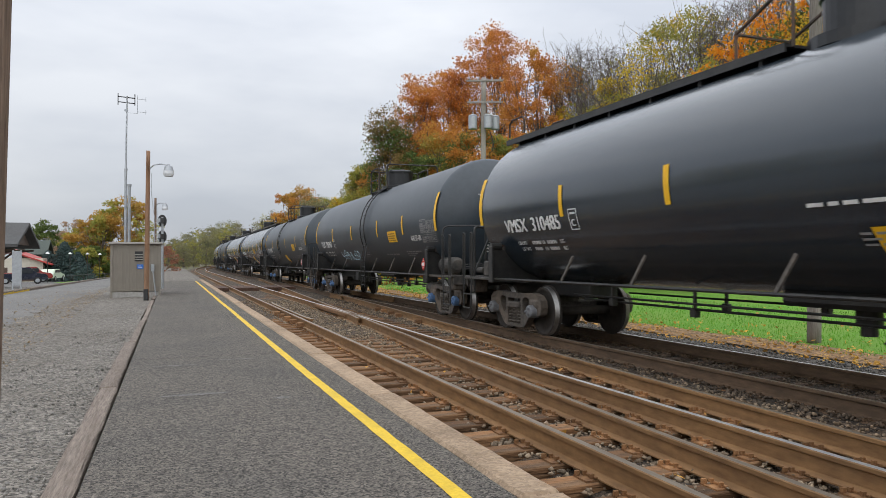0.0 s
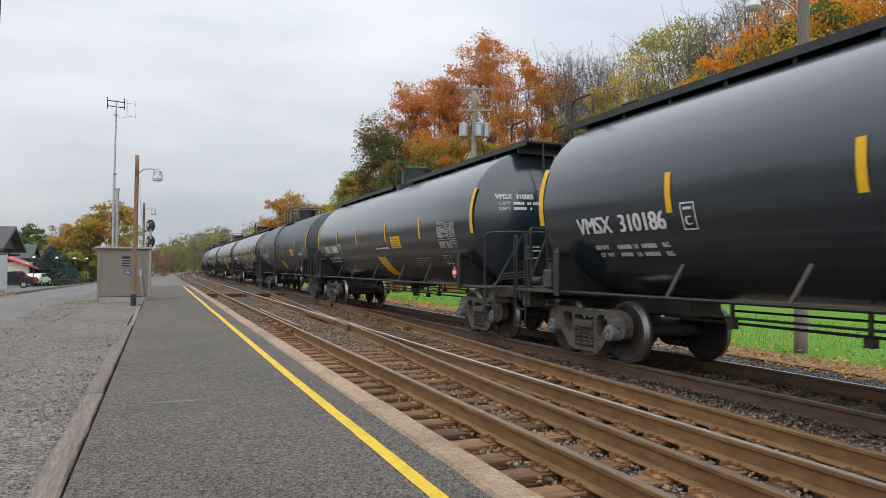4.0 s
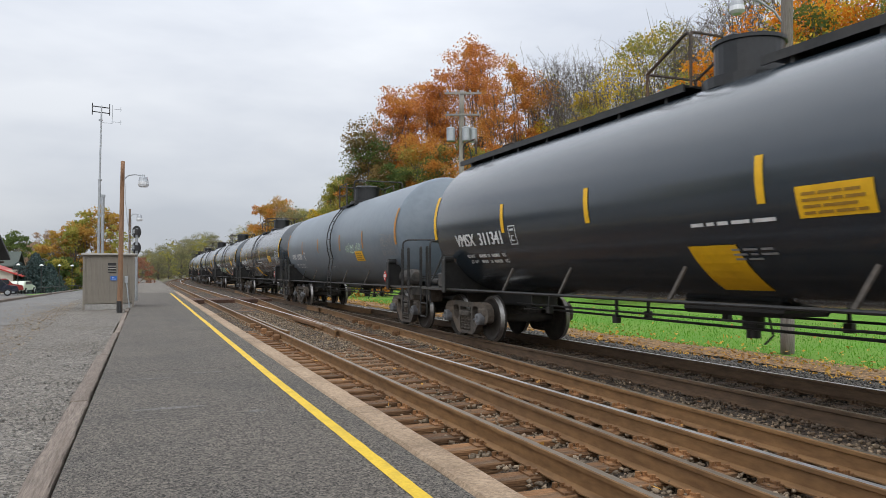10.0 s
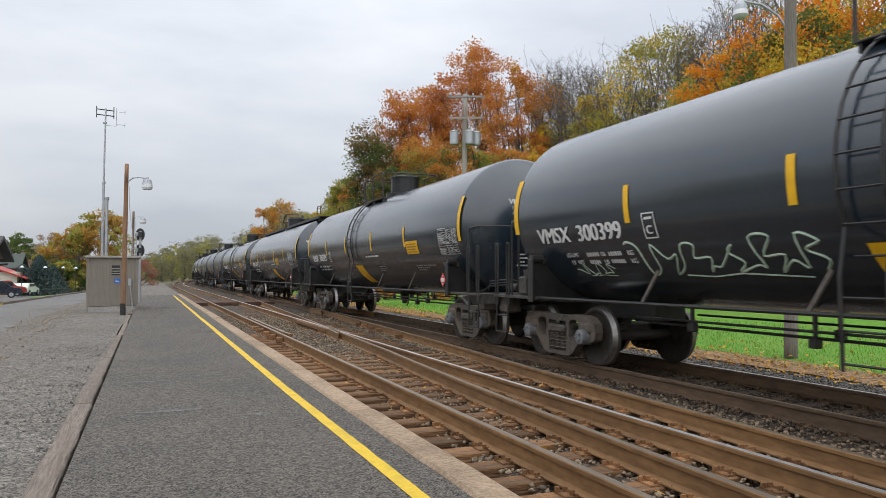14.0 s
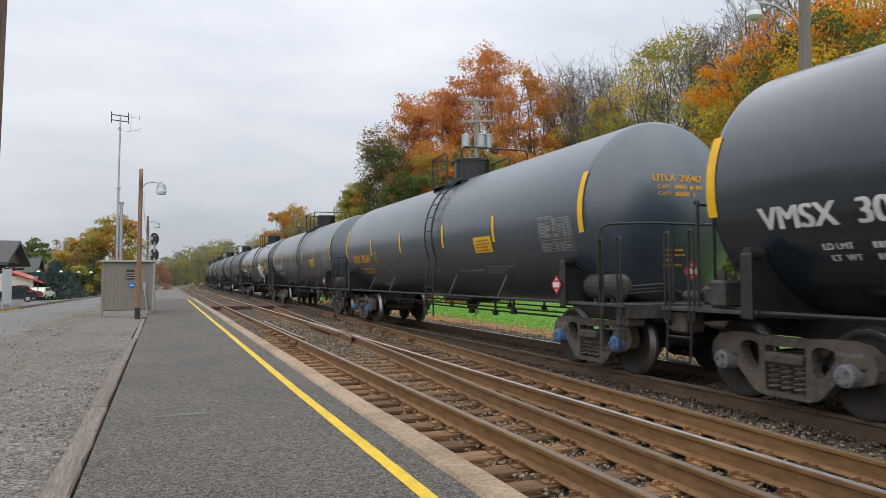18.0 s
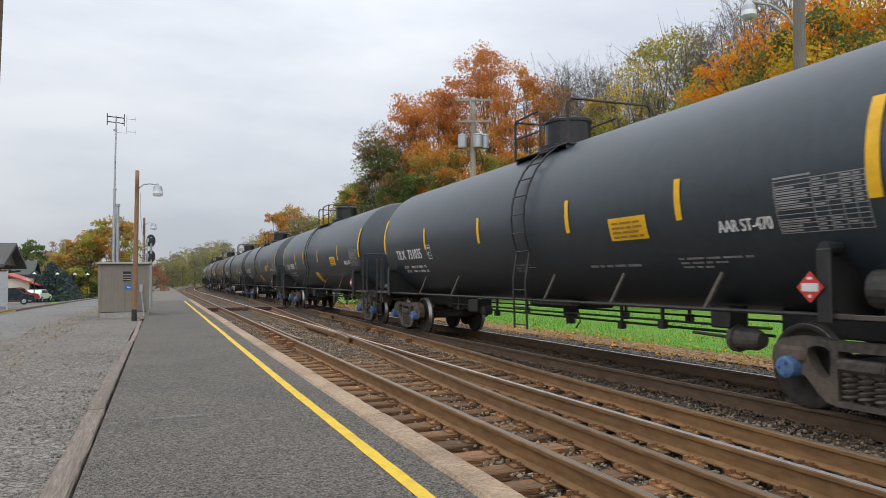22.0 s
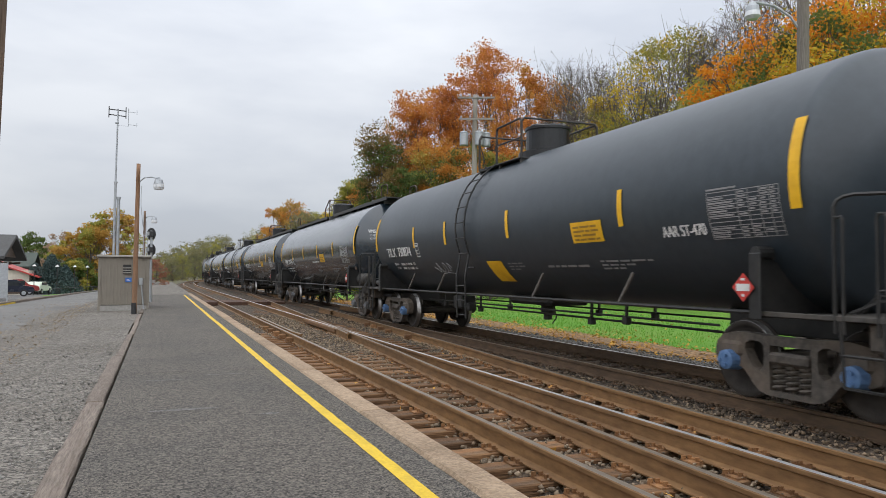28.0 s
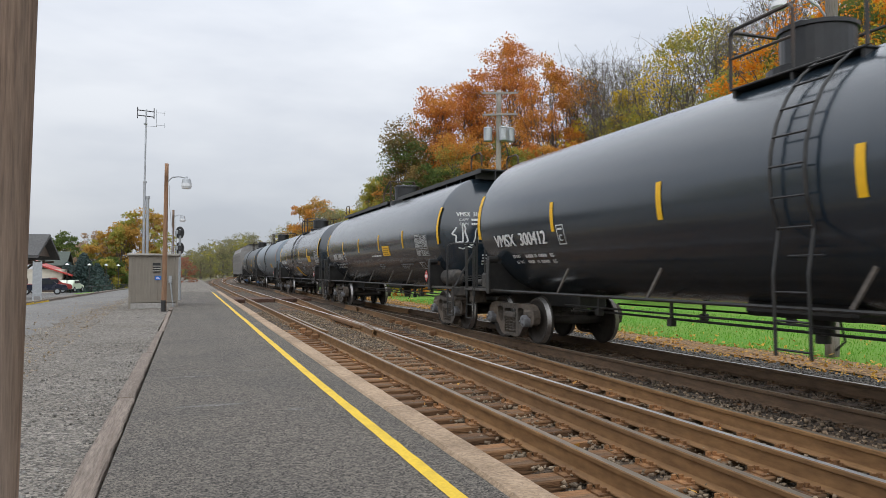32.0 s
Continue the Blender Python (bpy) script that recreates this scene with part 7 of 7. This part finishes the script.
box(bm, SX0 - 0.02, SX1 + 0.02, SY0 - 0.03, SY1, -0.45, 0.08, 0.01)
part("base", bm, M["concrete"], shelter, "concrete base")
for x in (SX0, SX1):
    bm = bmesh.new()
    box(bm, x - 0.035, x + 0.035, SY0 - 0.035, SY0 + 0.02, -0.20, SZ)
    part("corner_trim", bm, M["shed_wall"], shelter)
vent = part("vent", box(bmesh.new(), -1.19, -0.93, SY0 - 0.035, SY0 - 0.005, 1.17, 1.51, 0.006), M["dark_metal"], shelter, "dark louvred vent")
slat = finish(box(bmesh.new(), -1.19, -0.93, -0.03, 0.0, -0.012, 0.012), "vent_slat", M["shed_trim"])
for z in (1.23, 1.315, 1.40):
    part("vent_slat", slat, None, vent, at=pose(0, SY0 - 0.035, z, 25))
sign = part("notice_sign", box(bmesh.new(), -1.11, -0.91, SY0 - 0.035, SY0 - 0.022, 0.90, 1.05, 0.004), M["blue"], shelter, "small blue notice")
part("sign_print", box(box(bmesh.new(), -1.07, -0.95, SY0 - 0.039, SY0 - 0.036, 0.94, 0.955), -1.07, -0.99, SY0 - 0.039, SY0 - 0.036, 0.985, 1.0), M["white"], sign)
bm = bmesh.new()
pipe(bm, [(-0.62, SY0 - 0.06, 1.05), (-0.56, SY0 - 0.07, 0.5), (-0.50, SY0 - 0.08, -0.05)], 0.025, 6)
box(bm, -0.66, -0.55, SY0 - 0.09, SY0 - 0.02, 0.8, 1.05, 0.01)
part("conduit", bm, M["galv"], shelter)

# radio mast behind the shelter
mast = thing("antenna_mast", pose(-1.77, 32.3, 0), "slim grey radio mast with dipole aerials", "antenna")
bm = bmesh.new()
rod(bm, (0.0, 0, -0.3), (0.02, 0, 5.0), 0.06, 0.05, 10)
rod(bm, (0.02, 0, 5.0), (0.06, 0, 8.05), 0.036, 0.03, 8)
for z in (3.6, 5.0, 7.45):
    rod(bm, (0.03, 0, z - 0.03), (0.03, 0, z + 0.03), 0.075, seg=8)
part("mast_tube", bm, M["galv"], mast)
bm = bmesh.new()
rod(bm, (0.15, 0, -0.3), (0.15, 0, 4.35), 0.062, 0.062, 10)
rod(bm, (0.15, 0, 4.3), (0.15, 0, 4.4), 0.09, seg=8)
rod(bm, (0.2, 0, 3.75), (0.42, 0, 3.70), 0.015, seg=5)
part("conduit_mast", bm, M["galv"], mast)
for z in (8.0, 7.78):
    bm = bmesh.new()
    rod(bm, (-0.28, 0, z + 0.01), (0.38, 0, z - 0.03), 0.022, seg=6)
    part("aerial_boom", bm, M["dark_metal"], mast)
for x in (-0.28, 0.36):
    bm = bmesh.new()
    rod(bm, (x, 0, 7.66), (x, 0, 8.14), 0.018, seg=6)
    part("aerial_rod", bm, M["dark_metal"], mast)
bm = bmesh.new()
rod(bm, (0.46, 0, 7.35), (0.46, 0, 8.10), 0.012, seg=5)
for z in (7.95, 7.42):
    rod(bm, (0.46, 0, z), (0.80, 0, z - 0.01), 0.010, seg=5)
for z in (7.95, 7.42):
    rod(bm, (0.78, 0, z - 0.1), (0.78, 0, z + 0.1), 0.008, seg=5)
rod(bm, (0.04, 0, 7.36), (0.46, 0, 7.35), 0.008, seg=5)
part("aerial_loop", bm, M["galv"], mast)

# signal mast with two round heads
signal = thing("railway_signal", pose(-0.38, 34.2, 0), "railway signal mast with two black target heads", "railway signal")
bm = bmesh.new()
rod(bm, (0.02, 0, -0.3), (0.02, 0, 3.15), 0.06, 0.05, 10)
box(bm, -0.1, 0.14, -0.1, 0.1, -0.3, 0.0, 0.02)
part("mast_tube", bm, M["galv"], signal)
for z in (3.0, 2.3):
    bm = bmesh.new()
    lathe(bm, [(0.0, 0.0), (0.0, 0.27), (0.02, 0.28), (0.03, 0.0)], "Y", 24, (0.02, 0.06, z))
    box(bm, -0.09, 0.13, -0.16, 0.02, z - 0.12, z + 0.12, 0.02)
    bmesh.ops.scale(bm, vec=(0.68, 1, 1), verts=bm.verts)
    part("signal_head", bm, M["dark_metal"], signal, "black round signal target")
    part("head_bracket", box(bmesh.new(), -0.16, -0.02, -0.03, 0.03, z - 0.06, z + 0.10, 0.01), M["galv"], signal)
bm = bmesh.new()
for x in (-0.30, -0.12):
    rod(bm, (x, -0.1, 1.2), (x, -0.1, 3.0), 0.014, seg=5)
for i in range(7):
    rod(bm, (-0.30, -0.1, 1.3 + 0.27 * i), (-0.12, -0.1, 1.3 + 0.27 * i), 0.012, seg=5)
part("signal_ladder", bm, M["galv"], signal)

# utility pole behind the train
util = thing("utility_pole", pose(18.2, 41.0, -0.6), "tan wooden utility pole with crossarms and three transformers", "utility pole")
part("pole", wood_pole(bmesh.new(), 0, 0, -0.4, 13.2, 0.21, 0.15, (0.12, 0)), M["pole_grey"], util, smooth=True)
for z, w in ((13.0, 1.15), (11.65, 1.10)):
    m = pose(0.12, -0.16, z, 0, 0, -22)
    part("crossarm", box(bmesh.new(), -w, w, -0.05, 0.05, -0.06, 0.06, 0.01, m), M["pole_grey"], util)
    for x in (-0.95, -0.4, 0.45, 0.95):
        bm = bmesh.new()
        lathe(bm, [(0.06, 0.03), (0.10, 0.06), (0.16, 0.05), (0.22, 0.02), (0.22, 0.0)], "Z", 8)
        part("insulator", bm, M["galv"], util, at=m @ pose(x, 0, 0))
bm = bmesh.new()
for x in (-0.8, 0.8):
    rod(bm, (0.12 + x * 0.93, -0.1, 11.6), (0.12, -0.16, 11.15), 0.02, seg=5)
part("arm_brace", bm, M["pole_grey"], util)
for x, yy in ((-0.62, 0.05), (0.22, -0.42), (0.78, -0.22)):
    bm = bmesh.new()
    lathe(bm, [(9.95, 0.0), (9.95, 0.25), (10.0, 0.27), (10.72, 0.27), (10.76, 0.29), (10.80, 0.26), (10.86, 0.12), (10.86, 0.0)], "Z", 18, (x, yy, 0))
    can = part("transformer", bm, M["galv"], util, "grey pole transformer can")
    bm = bmesh.new()
    lathe(bm, [(10.84, 0.05), (10.95, 0.06), (11.05, 0.03), (11.05, 0.0)], "Z", 8, (x, yy, 0))
    part("bushing", bm, M["pole_grey"], can)
bm = bmesh.new()
for i in range(4):
    pipe(bm, [(0.3, -0.4, 9.9), (0.55 + 0.06 * i, -0.4, 9.3 - 0.3 * i), (0.5, -0.35, 8.6), (0.2, -0.2, 8.2)], 0.015, 4)
part("drop_cable", bm, M["dark_metal"], util)

# lamp pole by the lawn
lawn_lamp = thing("street_lamp", pose(12.0, 10.8, -0.45), "tall wooden street lamp pole on the lawn by the railway", "street lamp", "")
part("pole", wood_pole(bmesh.new(), 0, 0, -0.4, 9.2, 0.135, 0.11, (0.10, -0.1)), M["pole_mid"], lawn_lamp, smooth=True)
bm = bmesh.new()
pipe(bm, [(0.06, -0.05, 6.65), (-0.15, 0.03, 6.98), (-0.45, 0.15, 7.2), (-0.80, 0.30, 7.28)], 0.025, 8)
part("lamp_arm", bm, M["galv"], lawn_lamp)
bm = bmesh.new()
lathe(bm, [(0.22, 0.0), (0.20, 0.06), (0.10, 0.12), (0.0, 0.14)], "Z", 16, (-0.86, 0.32, 7.08))
part("lamp_head", bm, M["galv"], lawn_lamp)
bm = bmesh.new()
lathe(bm, [(0.0, 0.14), (-0.10, 0.16), (-0.16, 0.10), (-0.17, 0.0)], "Z", 16, (-0.86, 0.32, 7.08))
part("lamp_lens", bm, M["lamp_glass"], lawn_lamp)

# ---- car park ----
lot = tagged(part("car_park", sheet("car_park", steps(-60, -2.3, 1.2), steps(14, 150, 2.5),
                                    lambda x, y: yard_z(x, y) + 0.03 + 0.010 * noise.noise(Vector((x, y, 0))) - 0.10 * max(0, 1 - (y - 14) / 2.0) - 0.10 * max(0, 1 - (-2.3 - x) / 1.2), M["lot"])),
             "pale worn asphalt of the station car park", "car park", kind="structure")
kerb = tagged(new("kerb"), "low weathered kerb timbers along the car park", "kerb", kind="structure")
for i in range(18):
    y0 = 33 + 4.1 * i
    x = -6.7 - 0.012 * (y0 - 33)
    bm = bmesh.new()
    z = yard_z(x, y0 + 2)
    box(bm, x - 0.1, x + 0.1, y0, y0 + 4.0, z - 0.1, z + 0.17, 0.02)
    part("kerb_timber", bm, M["timber"], kerb)
    if i < 2:
        part("kerb_paint", box(bmesh.new(), x + 0.1, x + 0.106, y0, y0 + 4.0, z - 0.02, z + 0.10), M["yellow"], kerb, "worn yellow kerb paint")
far_lawn = tagged(part("far_lawn", sheet("far_lawn", steps(-11.2, -7.1, 0.6), steps(82, 128, 2), lambda x, y: yard_z(x, y) + 0.09 + 0.05 * noise.noise(Vector((x, y, 6))), M["grass"])), "strip of green lawn beyond the car park", "lawn", kind="structure")

board = thing("notice_board", pose(-6.92, 39.5, yard_z(-6.92, 39.5)), "pale grey panelled notice board on posts at the station", "notice board")
part("panel", box(bmesh.new(), -0.15, 0.15, -0.03, 0.03, 0.35, 2.0, 0.01), M["galv"], board)
for x in (-0.17, 0.17):
    part("post", box(bmesh.new(), x - 0.03, x + 0.03, -0.03, 0.03, -0.2, 2.05), M["galv"], board)


def prism_roof(x0, x1, y0, y1, z_eave, z_ridge, along, th=0.12):
    """A gabled roof shell; along: 'x' or 'y', the way its ridge runs."""
    bm = bmesh.new()
    if along == "x":
        ym = (y0 + y1) / 2
        sec = [(y0, z_eave), (ym, z_ridge), (y1, z_eave), (y1, z_eave - th), (ym, z_ridge - th * 1.2), (y0, z_eave - th)]
        a = [bm.verts.new((x0, y, z)) for y, z in sec]
        b = [bm.verts.new((x1, y, z)) for y, z in sec]
    else:
        xm = (x0 + x1) / 2
        sec = [(x0, z_eave), (xm, z_ridge), (x1, z_eave), (x1, z_eave - th), (xm, z_ridge - th * 1.2), (x0, z_eave - th)]
        a = [bm.verts.new((x, y0, z)) for x, z in sec]
        b = [bm.verts.new((x, y1, z)) for x, z in sec]
    for i in range(6):
        j = (i + 1) % 6
        bm.faces.new((a[i], a[j], b[j], b[i]))
    bm.faces.new(a[::-1])
    bm.faces.new(b)
    bmesh.ops.recalc_face_normals(bm, faces=bm.faces)
    return bm


station = thing("station_building", pose(0, 0, 0), "old station building with a dark shingled bracketed gable roof", "station")
part("roof", prism_roof(-26, -9.7, 55.5, 64.5, 2.4, 4.05, "x", 0.2), M["shingle"], station, "dark shingled gable roof")
gz = yard_z(-14, 60)
bm = bmesh.new()
box(bm, -25.5, -12.6, 57.2, 62.8, gz - 0.2, 2.2)
part("wall", bm, M["brown_wood"], station)
bm = bmesh.new()
v = [bm.verts.new(p) for p in ((-10.2, 57.0, 2.42), (-10.2, 63.0, 2.42), (-10.2, 60.0, 3.6))]
bm.faces.new(v)
ext = bmesh.ops.extrude_face_region(bm, geom=list(bm.faces))
bmesh.ops.translate(bm, vec=(-0.1, 0, 0), verts=[q for q in ext["geom"] if isinstance(q, bmesh.types.BMVert)])
part("gable", bm, M["brown_wood"], station)
for y in (56.4, 60.0, 63.6):
    bm = bmesh.new()
    pipe(bm, [(-12.6, y, 0.9), (-11.4, y, 1.9), (-10.0, y, 2.05)], 0.08, 6)
    part("bracket", bm, M["brown_wood"], station)
for x in (-14.5, -17.5):
    w = part("window", box(bmesh.new(), x - 0.5, x + 0.5, 57.15, 57.19, 0.2, 1.7), M["glass"], station)
    part("window_frame", box(box(bmesh.new(), x - 0.56, x - 0.5, 57.1, 57.18, 0.15, 1.75), x + 0.5, x + 0.56, 57.1, 57.18, 0.15, 1.75), M["white"], w)

gz = yard_z(-16, 100)
red_house = thing("red_roofed_building", pose(-17.2, 101, 0.1, 0, 0, 0), "cream building with a red metal roof beyond the car park", "building")
part("wall", box(bmesh.new(), -3.4, 2.3, 0, 7, gz - 0.2, 1.5), M["cream"], red_house)
bm = prism_roof(-7.0, 3.4, -0.7, 7.6, 0.75, 2.7, "y", 0.16)
part("roof", bm, M["red_roof"], red_house, "red metal roof")
for x in (-2.4, 0.9):
    part("garage_door", box(bmesh.new(), x - 0.9, x + 0.9, -0.04, 0.0, gz, 0.35), M["brown_wood"], red_house)
bm = bmesh.new()
box(bm, 2.4, 2.5, -0.5, -0.4, gz - 0.2, 0.9)
part("porch_post", bm, M["brown_wood"], red_house)
annex = thing("green_roofed_building", pose(-17.9, 113, 0), "low building with a dark green hipped roof", "building")
part("wall", box(bmesh.new(), -2.2, 1.2, 0, 6, -1.8, 2.2), M["brown_wood"], annex)
part("roof", prism_roof(-2.8, 1.8, -0.6, 6.6, 2.2, 4.2, "x", 0.15), M["green_roof"], annex)


def vehicle(name, paint, at, label, pickup=False):
    """A parked car or pickup seen side-on, nose along +x."""
    v = thing(name, at, label, "car" if not pickup else "pickup truck", "vehicles in the car park")
    bm = bmesh.new()
    prof = [(-2.3, 0.45), (-2.35, 0.85), (-2.25, 1.0), (-0.6, 1.02), (-0.2, 1.62), (0.75, 1.66), (1.35, 1.08), (2.2, 0.95), (2.35, 0.6), (2.3, 0.42)] if pickup else \
           [(-2.1, 0.40), (-2.15, 0.8), (-1.9, 0.98), (-1.4, 1.42), (0.3, 1.45), (0.95, 0.98), (1.9, 0.85), (2.1, 0.6), (2.05, 0.38)]
    a = [bm.verts.new((x, -0.86, z)) for x, z in prof]
    b = [bm.verts.new((x, 0.86, z)) for x, z in prof]
    n = len(prof)
    for i in range(n):
        bm.faces.new((a[i], a[(i + 1) % n], b[(i + 1) % n], b[i]))
    bm.faces.new(a[::-1])
    bm.faces.new(b)
    bmesh.ops.recalc_face_normals(bm, faces=bm.faces)
    bmesh.ops.bevel(bm, geom=list(bm.edges), offset=0.06, segments=2, affect="EDGES")
    part("body", bm, M[paint], v, smooth=False)
    x0, x1 = (-0.1, 1.0) if pickup else (-1.3, 0.5)
    part("side_window", box(bmesh.new(), x0, x1, -0.88, -0.85, 1.05, 1.38 if not pickup else 1.5, 0.01), M["glass"], v)
    part("headlight", box(bmesh.new(), 2.02, 2.2, -0.8, -0.5, 0.62, 0.78, 0.02), M["lamp_glass"], v)
    for x in (-1.35, 1.4):
        for y in (-0.82, 0.82):
            bm = bmesh.new()
            lathe(bm, [(-0.1, 0.0), (-0.1, 0.30), (-0.07, 0.34), (0.07, 0.34), (0.1, 0.30), (0.1, 0.0)], "Y", 18, (x, y, 0.34))
            w = part("wheel", bm, M["rubber"], v)
            bm = bmesh.new()
            lathe(bm, [(-0.115, 0.0), (-0.115, 0.18), (-0.10, 0.20)], "Y", 12, (x, y, 0.34))
            part("hubcap", bm, M["galv"], w)
    return v


vehicle("pickup_truck", "car_dark", pose(-13.95, 82, yard_z(-13.95, 82) + 0.03, 0, 0, 8), "dark blue pickup truck parked by the station", True)
vehicle("pickup_truck", "car_red", pose(-14.2, 87, yard_z(-14.2, 87) + 0.13, 0, 0, 8), "red pickup truck parked behind a dark one", True)
vehicle("parked_car", "car_white", pose(-13.2, 95.5, yard_z(-13.2, 95.5) + 0.12, 0, 0, 80), "pale green parked car")

# low fence posts and lamp standards by the lawn
fence = thing("rail_fence", pose(0, 0, 0), "low dark rail fence along the far lawn", "fence")
for i in range(7):
    x, y = -13.5 + 1.15 * i, 97.5 + 0.3 * i
    part("fence_post", box(bmesh.new(), x - 0.06, x + 0.06, y - 0.06, y + 0.06, yard_z(x, y), yard_z(x, y) + 0.75), M["dark_metal"], fence)
part("fence_rail", rod(bmesh.new(), (-13.5, 97.5, yard_z(-13.5, 97.5) + 0.6), (-6.6, 99.3, yard_z(-6.6, 99.3) + 0.6), 0.05, seg=6), M["dark_metal"], fence)
for az, d in ((-8.1, 92), (-6.7, 96), (-5.6, 100), (-4.8, 104)):
    x, y = polar(az, d)
    z = yard_z(x, y)
    l = thing("yard_light", pose(x, y, z), "slim dark lamp standard with a white conical shade", "lamp post", "lamp standards by the far lawn")
    part("post", rod(bmesh.new(), (0, 0, -0.2), (0, 0, 2.1 - z), 0.045, seg=6), M["dark_metal"], l)
    bm = bmesh.new()
    lathe(bm, [(2.27 - z, 0.0), (2.25 - z, 0.06), (2.05 - z, 0.24), (2.03 - z, 0.0)], "Z", 14)
    part("shade", bm, M["white"], l)


# ---- what moves ----
def motions():
    """The train rolls towards the camera and past it, gaining a little speed; its wheels turn with it."""
    for car, s in train:
        rows = []
        for i in range(0, 33):
            x, y, a = bend(s - run(i), FAR)
            rows.append((float(i), pose(x, y, RAIL_Z, 0, 0, -math.degrees(a))))
        walk(car, rows)
    kept = {}
    for car, s in train:
        for truck in car.children:
            if not truck.name.startswith("truck"):
                continue
            for wheels in truck.children:
                if not wheels.name.startswith("wheelset"):
                    continue
                dy = wheels.location.y
                key = dy > 0
                if key not in kept:
                    walk(wheels, [(i / FPS, pose(0, dy, 0.457, math.degrees(run(i / FPS) / 0.457) % 360.0)) for i in range(0, 32 * FPS + 1)])
                    kept[key] = (wheels.animation_data.action, wheels.animation_data.action_slot)
                else:
                    wheels.rotation_mode = "QUATERNION"
                    wheels.animation_data_create()
                    wheels.animation_data.action = kept[key][0]
                    wheels.animation_data.action_slot = kept[key][1]


motions()
